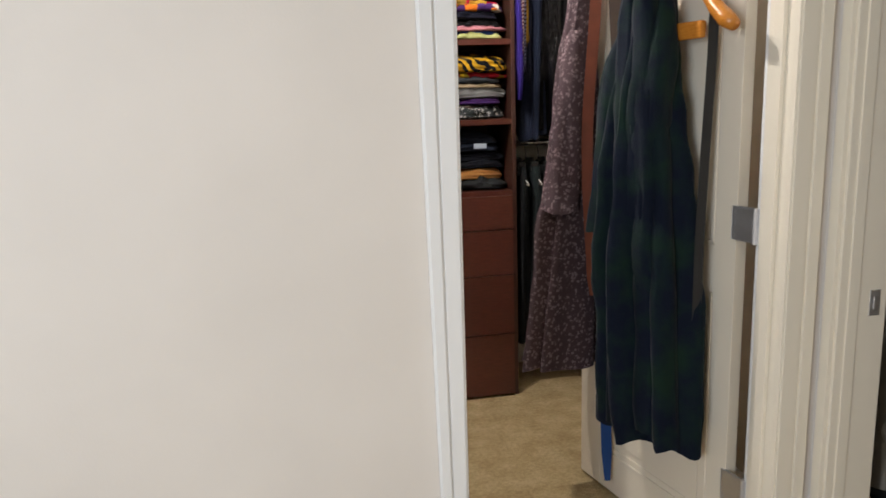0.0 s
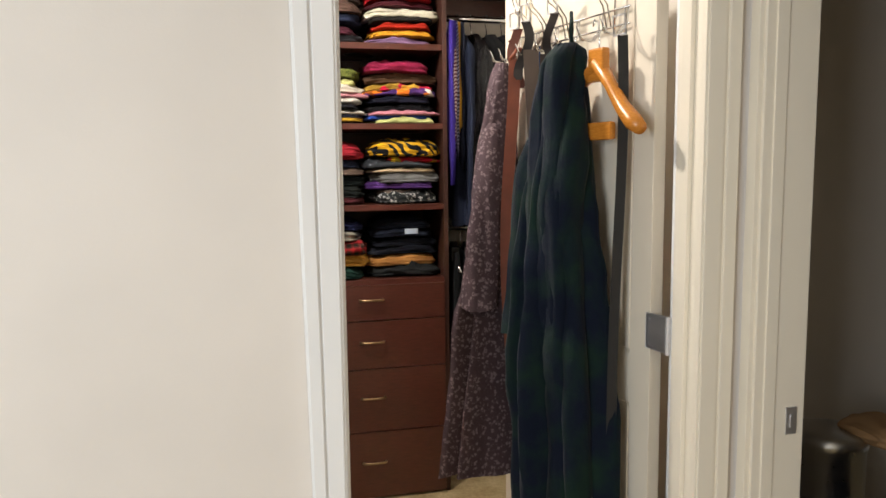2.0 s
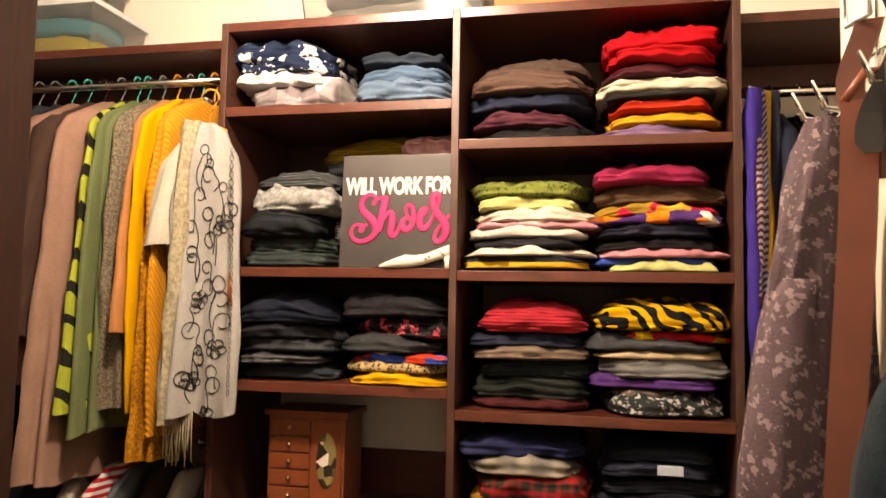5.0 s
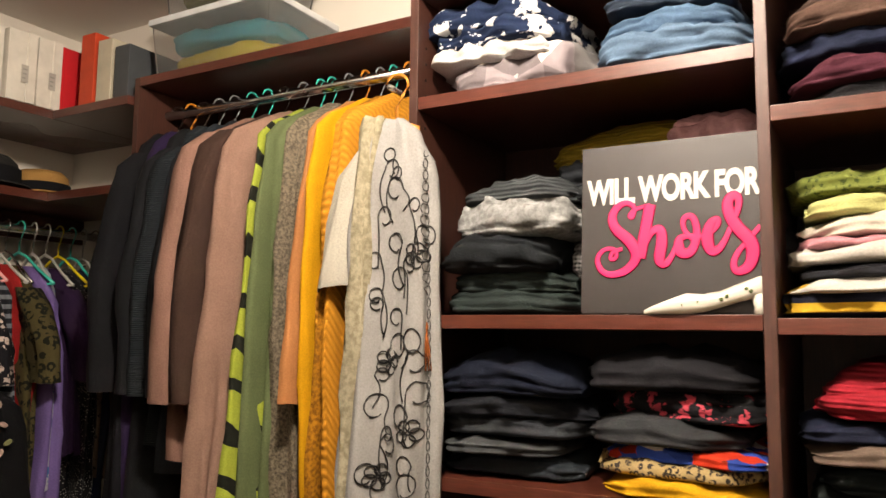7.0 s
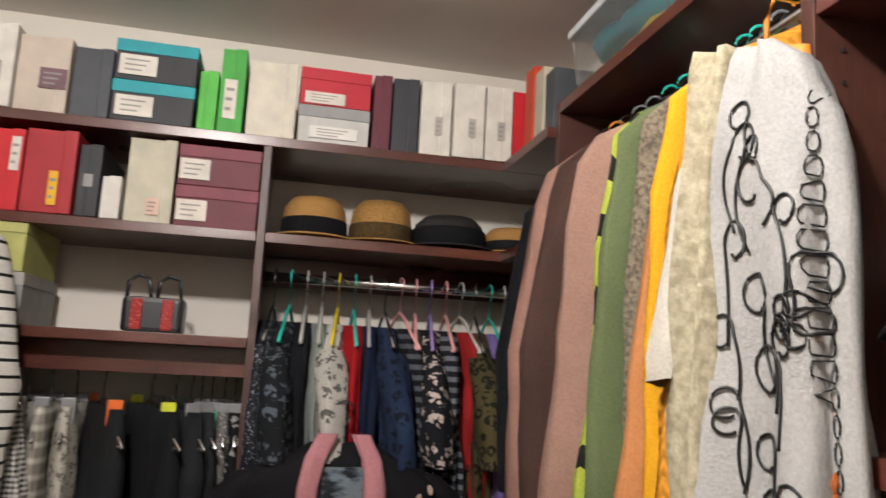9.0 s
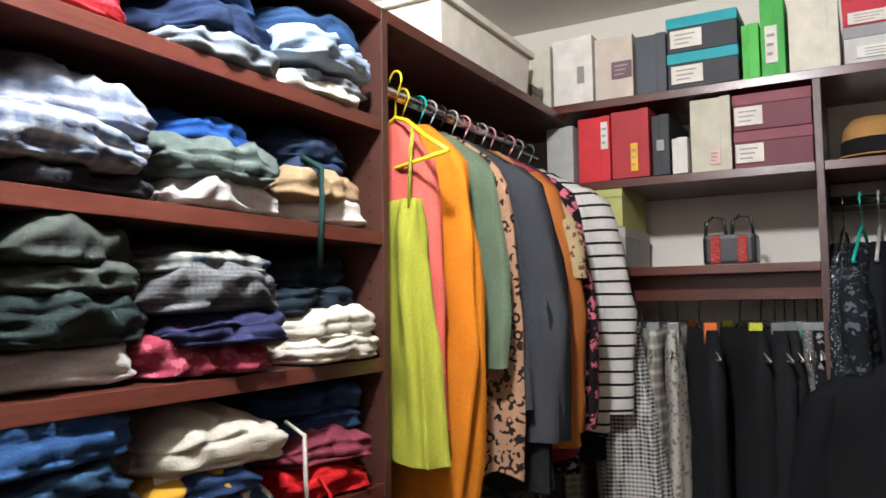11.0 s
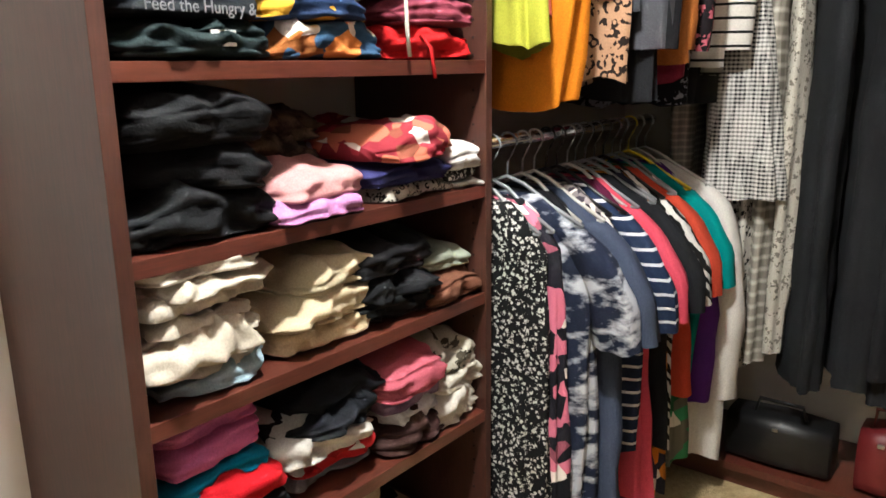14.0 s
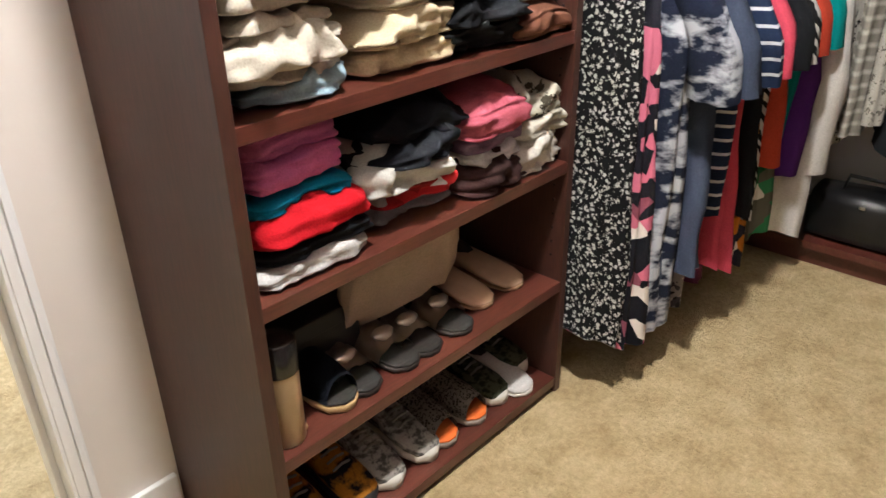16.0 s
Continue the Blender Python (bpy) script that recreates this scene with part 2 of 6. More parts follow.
def shelf_unit(name, x0, x1, shelves, drawers, label):
    u = root(name, label, "shelf unit", "closet shelf units")
    panel("side_panel", (x0 - T / 2, NF, 0.0), (x0 + T / 2 - 0.0006, NY - 0.001, N_TOP), CHERRY, u)
    if "nook" not in label:
        panel("side_panel", (x1 - T / 2 + 0.0006, NF, 0.0), (x1 + T / 2, NY - 0.001, N_TOP), CHERRY, u)
    panel("top_panel", (x0 + T / 2, NF + 0.001, N_TOP - 0.024), (x1 - T / 2, NY - 0.001, N_TOP), CHERRY_H, u)
    panel("back_panel", (x0 + T / 2, NY - 0.009, shelves[-1] if "nook" in label else DRAW[0]), (x1 - T / 2, NY - 0.0012, N_TOP - 0.025), CHERRY, u)
    for z in shelves + [DRAW[0] + 0.02]:
        panel("shelf", (x0 + T / 2, NF + 0.002, z - 0.024), (x1 - T / 2, NY - 0.001, z), CHERRY_H, u)
    for a, b in zip(DRAW, DRAW[1:]):
        f = panel("drawer_front", (x0 + T / 2 + 0.003, NF - 0.014, b + 0.002), (x1 - T / 2 - 0.003, NF + 0.004, a - 0.002), CHERRY_H, u)
        pull(f, (x0 + x1) / 2, NF - 0.014, (a + b) / 2 + 0.012)
    return u


left_unit = shelf_unit("shelf_unit", NXL, NXM - 0.0006, L_SH, DRAW, "cherry-brown closet shelf unit with an open nook above drawers")
shelf_unit("shelf_unit", NXM, NXR, R_SH, DRAW, "cherry-brown closet shelf unit packed with folded clothes above drawers")
panel("backboard", (NXL + 0.02, NY - 0.012, 1.075), (NXM - 0.02, NY - 0.002, 1.272), PANEL_B, left_unit, "white board behind the nook")
panel("backboard", (NXL + 0.02, NY - 0.014, 0.943), (NXM - 0.02, NY - 0.002, 1.073), CHERRY_H, left_unit, "low cherry back panel")

SF, SXL, SXR, S_TOP = 2.425, -0.755, -0.006, 2.14
S_SH = [1.93, 1.72, 1.491, 1.269, 1.036, 0.821, 0.566, 0.293, 0.04]
su = root("shelf_unit", "tall open cherry-brown shelf unit beside the closet door", "shelf unit", "closet shelf units")
panel("side_panel", (SXL - T / 2, SY1 + 0.001, 0), (SXL + T / 2, SF, S_TOP), CHERRY, su)
panel("side_panel", (SXR - T / 2, SY1 + 0.001, 0), (SXR + T / 2 + 0.003, SF, S_TOP), CHERRY, su)
panel("top_panel", (SXL + T / 2, SY1 + 0.001, S_TOP - 0.024), (SXR - T / 2, SF - 0.001, S_TOP), CHERRY_H, su)
for z in S_SH:
    panel("shelf", (SXL + T / 2, SY1 + 0.001, z - 0.024), (SXR - T / 2, SF - 0.002, z), CHERRY_H, su)

# hanging sections: top shelves, dividers and rods round the three walls
WF = -1.725
sec = root("hanging_section", "dark cherry shelf boards over the closet's far rods", "closet shelving", "closet hanging sections")
panel("shelf", (WX, SY1 + 0.001, 2.148), (WF, NY - 0.001, 2.172), CHERRY_H, sec)
panel("shelf", (WX, SY1 + 0.001, 1.91), (WF + 0.001, 3.09, 1.934), CHERRY_H, sec)
panel("shelf", (WX, 3.111, 1.91), (WF + 0.001, NY - 0.001, 1.934), CHERRY_H, sec)
panel("shelf", (WX, SY1 + 0.001, 1.656), (WF + 0.001, 3.09, 1.68), CHERRY_H, sec)
panel("divider", (WX, 3.091, 0.083), (WF + 0.003, 3.11, 2.147), CHERRY, sec)
panel("cleat", (WF - 0.10, SY1 + 0.001, 1.585), (WF - 0.082, 3.09, 1.655), CHERRY_H, sec)
panel("cleat", (WF - 0.30, 3.111, 1.83), (WF - 0.282, NY - 0.001, 1.909), CHERRY_H, sec)
panel("base_shelf", (WX, SY1 + 0.001, 0.06), (WF, NY - 0.001, 0.082), CHERRY_H, sec)
panel("kick_panel", (WF - 0.05, SY1 + 0.001, 0.0), (WF - 0.032, NY - 0.001, 0.06), CHERRY_H, sec)
nsec = root("hanging_section", "dark cherry top shelf over the coat rod", "closet shelving", "closet hanging sections")
CX = -1.392
panel("shelf", (CX + T / 2 + 0.001, 3.72, 2.198), (NXL - T / 2 - 0.001, NY - 0.001, 2.222), CHERRY_H, nsec)
panel("upright", (CX - T / 2, 3.72, 0.0), (CX + T / 2, NY - 0.001, 2.222), CHERRY, nsec)
panel("corner_shelf", (WF + 0.002, 3.70, 2.148), (CX - T / 2 - 0.001, NY - 0.001, 2.172), CHERRY_H, nsec)
panel("corner_shelf", (WF + 0.002, 3.70, 1.91), (CX - T / 2 - 0.001, NY - 0.001, 1.934), CHERRY_H, nsec)
panel("cleat", (CX + T / 2 + 0.001, NY - 0.02, 2.09), (NXL - T / 2 - 0.001, NY - 0.001, 2.197), CHERRY_H, nsec)
ssec = root("hanging_section", "dark cherry top shelf over the blouse rod", "closet shelving", "closet hanging sections")
panel("shelf", (WF + 0.002, SY1 + 0.001, S_TOP - 0.024), (SXL - T / 2 - 0.001, SF, S_TOP), CHERRY_H, ssec)
panel("cleat", (WF + 0.002, SY1 + 0.001, 1.98), (SXL - T / 2 - 0.001, SY1 + 0.02, S_TOP - 0.025), CHERRY_H, ssec)
esec = root("hanging_section", "dark cherry shelf over the suit rod", "closet shelving", "closet hanging sections")
panel("shelf", (NXR + T / 2 + 0.001, NF + 0.05, 2.163), (EX - 0.001, NY - 0.001, 2.187), CHERRY_H, esec)
panel("cleat", (NXR + T / 2 + 0.001, NY - 0.02, 2.09), (EX - 0.001, NY - 0.001, 2.162), CHERRY_H, esec)


def rod(a, b, label="polished chrome closet rod"):
    r = tagged(link_bm("closet_rod", tube(bmesh.new(), [a, b], 0.0135, 14), CHROME, None, "", True), label, "rod", "closet rods")
    return r


NR_Y, SR_Y, WR_X = 3.82, 2.335, -1.89
rod((CX + T / 2, NR_Y, 2.14), (NXL - T / 2 - 0.001, NR_Y, 2.14))
rod((CX + T / 2, NR_Y, 1.10), (NXL - T / 2 - 0.001, NR_Y, 1.10))
rod((NXR + T / 2 + 0.001, NR_Y, 2.04), (EX - 0.001, NR_Y, 2.04))
rod((NXR + T / 2 + 0.001, NR_Y, 1.13), (EX - 0.001, NR_Y, 1.13))
rod((WF + 0.002, SR_Y, 2.03), (SXL - T / 2 - 0.001, SR_Y, 2.03))
rod((WF + 0.002, SR_Y, 1.10), (SXL - T / 2 - 0.001, SR_Y, 1.10))
rod((WR_X, SY1 + 0.001, 1.60), (WR_X, 3.09, 1.60))
rod((WR_X, 3.111, 1.845), (WR_X, NY - 0.001, 1.845))

# ---- cloth ----
FAB = {}


def fabric(c, pattern="plain", c2="#101010", size=0.02, rough=0.9, sheen=0.02):
    key = (c, pattern, c2, size)
    if key in FAB:
        return FAB[key]
    m = Mat("fabric_" + pattern, rough)
    A, B = shade(lin(c), 0.72), shade(lin(c2), 0.8)
    m.b.inputs["Specular IOR Level"].default_value = 0.18
    weave = m.noise(0.0035, 2)
    blot = m.noise(0.09, 3)
    base = m.mix(0.5, m.ramp(blot, [(0.3, shade(A, 0.82)), (0.7, shade(A, 1.14))]), m.ramp(weave, [(0.3, shade(A, 0.75)), (0.7, shade(A, 1.2))]))
    h = weave

    def wave(axis, scale, dist=0.0, kind="BANDS", prof="SIN"):
        w = m.node("ShaderNodeTexWave", wave_type=kind, bands_direction=axis, wave_profile=prof)
        w.inputs["Scale"].default_value = scale
        w.inputs["Distortion"].default_value = dist
        w.inputs["Detail"].default_value = 2
        m.link(m.coord(), w.inputs["Vector"])
        return w.outputs["Fac"]

    def voro(s, feature="F1"):
        v = m.node("ShaderNodeTexVoronoi", feature=feature)
        v.inputs["Scale"].default_value = 1 / s
        m.link(m.coord(), v.inputs["Vector"])
        return v

    if pattern == "stripe":
        base = m.mix(m.ramp(wave("Z", 0.314 / size, 0.4), [(0.0, (0, 0, 0, 1)), (0.55, (1, 1, 1, 1))], True), base, B)
    elif pattern == "diag":
        base = m.mix(m.ramp(wave("DIAGONAL", 0.314 / size, 0.2), [(0.0, (0, 0, 0, 1)), (0.5, (1, 1, 1, 1))], True), base, B)
    elif pattern == "thin":
        base = m.mix(m.ramp(wave("Z", 0.314 / size, 0.3), [(0.0, (0, 0, 0, 1)), (0.9, (1, 1, 1, 1))], True), base, B)
    elif pattern == "knit":
        h = wave("Z", 0.314 / size, 0.8)
        base = m.mix(0.25, base, m.ramp(h, [(0.2, shade(A, 0.65)), (0.6, shade(A, 1.12))]))
    elif pattern == "cable":
        h = wave("DIAGONAL", 0.314 / size, 0.5)
        base = m.mix(0.4, base, m.ramp(h, [(0.15, shade(A, 0.6)), (0.6, shade(A, 1.12))]))
    elif pattern == "crochet":
        v = voro(size)
        h = v.outputs["Distance"]
        base = m.ramp(h, [(0.25, shade(A, 1.15)), (0.5, shade(A, 0.7)), (0.62, B)])
    elif pattern in ("plaid", "check"):
        sx, sy, sz = (m.ramp(wave(a, 0.314 / size), [(0.0, (0, 0, 0, 1)), (0.5, (1, 1, 1, 1))], pattern == "check") for a in "XYZ")
        base = m.mix(m.mix(0.5, m.mix(0.5, sx, sy), sz), base, B)
    elif pattern == "floral":
        v = voro(size)
        k = m.ramp(m.mix(0.6, v.outputs["Distance"], m.noise(size * 0.35, 3)), [(0.0, (1, 1, 1, 1)), (0.43, (0, 0, 0, 1))], True)
        base = m.mix(k, base, B)
    elif pattern == "multi":
        v = voro(size)
        sep = m.node("ShaderNodeSeparateColor")
        m.link(v.outputs["Color"], sep.inputs[0])
        base = m.ramp(sep.outputs[0], [(0.0, A), (0.34, B), (0.55, shade(A, 1.6)), (0.7, lin("#d8d0c8")), (0.86, shade(B, 0.4))], True)
    elif pattern == "tiedye":
        base = m.mix(m.ramp(m.noise(size, 5, (1, 1, 2.2)), [(0.46, (0, 0, 0, 1)), (0.58, (1, 1, 1, 1))]), base, B)
    elif pattern == "leopard":
        d = voro(size).outputs["Distance"]
        spots = m.ramp(d, [(0.0, (0, 0, 0, 1)), (0.24, (1, 1, 1, 1)), (0.52, (0, 0, 0, 1))], True)
        base = m.mix(m.mix(m.ramp(m.noise(size * 0.8, 2), [(0.0, (0, 0, 0, 1)), (0.46, (1, 1, 1, 1))], True), (0, 0, 0, 1), spots), base, B)
    elif pattern == "scroll":
        d = voro(size * 3.2).outputs["Distance"]
        rings = m.ramp(d, [(0.0, (0, 0, 0, 1)), (0.13, (1, 1, 1, 1)), (0.2, (0, 0, 0, 1)), (0.36, (1, 1, 1, 1)), (0.415, (0, 0, 0, 1))], True)
        gaps = m.ramp(m.noise(size * 2.6, 1), [(0.0, (0, 0, 0, 1)), (0.47, (1, 1, 1, 1))], True)
        base = m.mix(m.mix(gaps, (0, 0, 0, 1), rings), base, B)
    elif pattern == "zebra":
        base = m.mix(m.ramp(wave("DIAGONAL", 0.5 / size, 7), [(0.0, (0, 0, 0, 1)), (0.5, (1, 1, 1, 1))], True), base, B)
    elif pattern == "leaf":
        base = m.mix(m.ramp(wave("DIAGONAL", 0.314 / size, 3), [(0.0, (0, 0, 0, 1)), (0.72, (1, 1, 1, 1))], True), base, B)
    elif pattern == "velour":
        n = m.noise(0.09, 4)
        base = m.mix(m.ramp(n, [(0.42, (0, 0, 0, 1)), (0.7, (0.7, 0.7, 0.7, 1))]), base, B)
        m.b.inputs["Sheen Weight"].default_value, m.b.inputs["Sheen Roughness"].default_value = 0.05, 0.4
    elif pattern == "fur":
        h = m.noise(0.012, 5)
        base = m.mix(m.ramp(m.noise(size, 4), [(0.4, (0, 0, 0, 1)), (0.62, (1, 1, 1, 1))]), base, B)
    elif pattern == "gloss":
        m.b.inputs["Roughness"].default_value = 0.12
        h = m.noise(0.03, 4, (2, 2, 0.5))
    elif pattern == "sequin":
        v = voro(0.006)
        h = v.outputs["Distance"]
        base = m.mix(m.ramp(h, [(0.0, (1, 1, 1, 1)), (0.22, (0, 0, 0, 1))], True), base, B)
        m.b.inputs["Roughness"].default_value = 0.35
    m.colour(base)
    m.bump(h, 0.55 if pattern not in ("gloss",) else 1.0, 0.004 if pattern in ("knit", "cable", "crochet", "fur") else (0.02 if pattern == "gloss" else 0.0015))
    FAB[key] = m.m
    return m.m


def plastic(name, c, rough=0.35):
    key = ("plastic", c, rough)
    if key not in FAB:
        m = Mat(name, rough)
        m.colour(m.ramp(m.noise(0.05, 3), [(0.3, shade(lin(c), 0.88)), (0.7, shade(lin(c), 1.1))]))
        m.bump(m.noise(0.004, 2), 0.05, 0.001)
        FAB[key] = m.m
    return FAB[key]


def spow(v, e):
    return math.copysign(abs(v) ** e, v)


def drape(bm, rows, n=36, steps=16, folds=7, amp=0.0, seed=0, e=0.75, hem=0.015, top_cap=True):
    """A hanging cloth shell. rows: (z, cx, cy, half width, half depth) from top to bottom; folds deepen downwards."""
    rng = random.Random(seed)
    ph, ph2 = rng.uniform(0, 6.3), rng.uniform(0, 6.3)
    zs = [r[0] for r in rows]
    rings = []
    for i in range(steps + 1):
        f = i / steps
        z = zs[0] + (zs[-1] - zs[0]) * f ** 1.15
        k = max(j for j in range(len(rows)) if rows[j][0] >= z - 1e-9)
        k = min(k, len(rows) - 2)
        g = (rows[k][0] - z) / max(1e-6, rows[k][0] - rows[k + 1][0])
        cx, cy, a, b = (rows[k][q] + (rows[k + 1][q] - rows[k][q]) * g for q in (1, 2, 3, 4))
        ring = []
        x0r = min(1.0, a * 5)
        for j in range(n):
            th = 2 * math.pi * j / n
            s = amp * min(1.0, f * 1.6) * (math.sin(folds * th + ph + 1.5 * f) + 0.5 * math.sin((folds + 3) * th + ph2 - f))
            w = 0.012 * noise.noise(Vector((math.cos(th) * 2 + seed, math.sin(th) * 2, z * 7))) + 0.009 * (1 - 2.2 * abs(noise.noise(Vector((x0r * math.cos(th) * 9 + seed, math.sin(th) * 1.5, z * 6 + math.cos(th) * 2)))))
            x = cx + (a * (1 + 0.25 * s) + w * 0.6) * spow(math.cos(th), e)
            y = cy + (b * (1 + s) + w) * spow(math.sin(th), e)
            zz = z + (hem * f ** 4 * noise.noise(Vector((x * 9, y * 9, seed))) if i else 0)
            ring.append(bm.verts.new((x, y, zz)))
        rings.append(ring)
    for A, B in zip(rings, rings[1:]):
        for k in range(n):
            bm.faces.new((A[k], A[(k + 1) % n], B[(k + 1) % n], B[k]))
    if top_cap:
        bm.faces.new(rings[0][::-1])
    return bm


def hanger_bm(w=0.4, r=0.0045, thick=False):
    bm = bmesh.new()
    arc = [(-0.022 * math.cos(a) + 0.0, 0, 0.0135 + 0.002 + 0.0 + 0.022 * math.sin(a) - 0.018) for a in [0.2 + q * 0.42 for q in range(8)]]
    tube(bm, arc + [(0.012, 0, -0.022), (0, 0, -0.045), (0, 0, -0.075)], 0.0024 if not thick else 0.003, 6)
    rr = r * (1.7 if thick else 1)
    tube(bm, [(-w / 2, 0, -0.168), (-w * 0.3, 0, -0.13), (-0.04, 0, -0.088), (0, 0, -0.074), (0.04, 0, -0.088), (w * 0.3, 0, -0.13), (w / 2, 0, -0.168)], rr, 7)
    tube(bm, [(-w / 2, 0, -0.168), (0, 0, -0.175), (w / 2, 0, -0.168)], r * 0.9, 6)
    return bm


HANG_COL = {"white": "#aeaca6", "teal": "#2fb0a0", "grey": "#74777a", "black": "#141414", "wood": "#c07a2c", "pink": "#d89a9a", "yellow": "#e0c820", "clear": "#b9bdbd", "lilac": "#9a80c0"}
SEED = [100]


def clothes(name, label, cat, at, ang, mat, w=0.42, L=0.65, th=0.028, sleeve="", hc="white", group="", flare=1.05, folds=6, amp=0.35, neck=0.07, sleeve_mat=None, collar=None, drop=0.0, hang=0.0):
    """A garment on its hanger: at = the rod's point; ang = turn of its width axis about the rod's upright."""
    SEED[0] += 1
    sd = SEED[0]
    rng = random.Random(sd)
    h = w / 2
    bm = bmesh.new()
    z0 = -0.072 - drop
    if neck > 0.001:
        rows = [(z0, 0, 0, neck, 0.018), (z0 - 0.02, 0, 0, neck + 0.03, 0.024), (z0 - 0.055, 0, 0, h * 0.72, th), (z0 - 0.095, 0, 0, h * 0.90, th * 1.1), (z0 - 0.22, 0, 0, h * 0.96, th * 1.1), (z0 - L * 0.6, 0, 0.006, h * 0.98, th * 1.1), (z0 - L, rng.uniform(-.01, .01), rng.uniform(-.01, .01), h * flare, th * 1.5)]
    else:
        rows = [(z0, 0, 0, h * 0.9, 0.012), (z0 - 0.06, 0, 0, h, th), (z0 - L, 0, 0, h * flare, th * 1.2)]
    drape(bm, rows, 44, 20, folds, amp, sd, 0.8, 0.03)
    ob = link_bm(name, bm, mat, None, "", True)
    tagged(ob, label, cat, group)
    ob.matrix_world = Matrix.Translation(at) @ pose(0, 0, 0, 0, 0, ang)
    if sleeve:
        for s in (-1, 1):
            sl = 0.55 if sleeve == "long" else 0.2
            out = 0.0 if sleeve == "long" else 0.025
            b2 = bmesh.new()
            r0 = 0.05
            drape(b2, [(z0 - 0.065, s * (h * .8 - 0.02), 0, 0.03, 0.022), (z0 - 0.115, s * (h * .88), 0.004, r0, 0.03), (z0 - 0.12 - sl * 0.5, s * (h + 0.02 + out * 0.6), 0.012, r0, 0.03), (z0 - 0.12 - sl, s * (h + 0.015 + out), 0.02, r0 * (0.8 if sleeve == "long" else 1.02), 0.026)], 16, 10, 4, 0.18, sd + s, 0.9, 0.006)
            part("sleeve", b2, sleeve_mat or mat, ob, "", True)
    if collar:
        b3 = bmesh.new()
        drape(b3, [(z0 + 0.012, 0, 0, neck * 0.95, 0.024), (z0 - 0.03, 0, 0, neck + 0.03, 0.032)], 24, 4, 3, 0.1, sd, 0.9, 0.0)
        part("collar", b3, collar, ob, "", True)
    part("hanger", hanger_bm(hang or min(0.42, w * 0.84), 0.0045, hc == "wood"), plastic("hanger_" + hc, HANG_COL[hc]) if hc != "clear" else CHROME, ob, hc + " clothes hanger", True)
    return ob


def trousers(label, at, ang, mat, w=0.2, L=1.0, th=0.02, hc="clear", group="", clip="#d6d4cc"):
    SEED[0] += 1
    sd = SEED[0]
    bm = bmesh.new()
    drape(bm, [(-0.095, 0, 0, w * 0.5, 0.012), (-0.2, 0, 0, w * 0.55, th), (-0.5, 0, 0, w * 0.5, th * 1.2), (-0.09 - L, 0.01, 0, w * 0.44, th * 1.1)], 30, 12, 5, 0.3, sd, 0.7, 0.004)
    ob = link_bm("trousers", bm, mat, None, "", True)
    tagged(ob, label, "trousers", group)
    ob.matrix_world = Matrix.Translation(at) @ pose(0, 0, 0, 0, 0, ang)
    b = hanger_bm(w * 1.3, 0.0035)
    part("hanger", b, CHROME, ob, "slim metal clip hanger", True)
    for s in (-1, 1):
        part("clip", box(bmesh.new(), (s * w * 0.36 - 0.009, -0.016, -0.135), (s * w * 0.36 + 0.009, 0.016, -0.075), 0.003), plastic("clip", clip), ob, "plastic clip")
    return ob


def folded_bm(w, d, h, layers=2, messy=0.3, bend=0.0, seed=0, nx=32, nr=56):
    """A folded garment: soft rolls with creases between them at the front (-y) and ends, a sagging crumpled top; it stands on z = 0."""
    rng = random.Random(seed)
    off, lean, skew = rng.uniform(0, 50), rng.uniform(-1, 1), rng.uniform(-1, 1)
    bm = bmesh.new()
    rings = []
    nz = noise.noise
    for i in range(nx + 1):
        u = math.sin((i / nx * 2 - 1) * math.pi / 2 * 0.985)
        end = abs(u)
        sc = max(0.62, (1 - end ** 8) ** 0.4)
        ring = []
        for j in range(nr):
            th = 2 * math.pi * (j + 0.5) / nr
            c, s = math.cos(th), math.sin(th)
            y = 0.5 * d * spow(c, 0.38) * max(0.62, (1 - end ** 7) ** 0.3)
            z = 0.5 * h * (1 + spow(s, 0.6) * sc)
            q = layers * (z / h + 0.10 * nz(Vector((u * 2 + off, y * 5, 1)))) + 0.15 * lean * u
            crease = (1 - abs(math.sin(math.pi * q)) ** 0.45) if layers > 1 else 0.0
            front = min(1.0, max(0.0, -c * 1.6))
            side = end ** 3
            x = 0.5 * w * u * (1 - 0.05 * crease * side)
            y += 0.013 * crease * front
            P = Vector((x * 5 + off, y * 5, z * 7))
            big, mid = nz(P), nz(Vector((x * 13 + off, y * 13, z * 20 + 3)))
            rid = 1 - 2.2 * abs(nz(Vector((x * 17 + 4 * skew * y, y * 17 + off, z * 24))))
            up = max(0.0, s) * (1 - 0.5 * side)
            fine = 1 - 2.4 * abs(nz(Vector((x * 31 + 9 * skew * y + off, y * 9, z * 34 + 7))))
            z += messy * up * (0.026 * big + 0.013 * rid + 0.008 * mid + 0.005 * fine)
            z -= h * bend * (0.6 * end ** 2.4 + 0.35 * front) * max(0.0, z / h) ** 0.8
            y += messy * front * (0.022 * nz(P + Vector((9, 3, 1))) - 0.010 * rid - 0.005 * fine) + lean * 0.012 * u * front
            x += messy * side * (0.02 * nz(Vector((y * 7 + off, z * 18, 4))) + 0.008 * rid) * (1 if u > 0 else -1)
            ring.append(bm.verts.new((x, y, max(z, 0.0008))))
        rings.append(ring)
    for A, B in zip(rings, rings[1:]):
        for k in range(nr):
            bm.faces.new((A[k], B[k], B[(k + 1) % nr], A[(k + 1) % nr]))
    bm.faces.new(rings[0])
    bm.faces.new(rings[-1][::-1])
    return bm




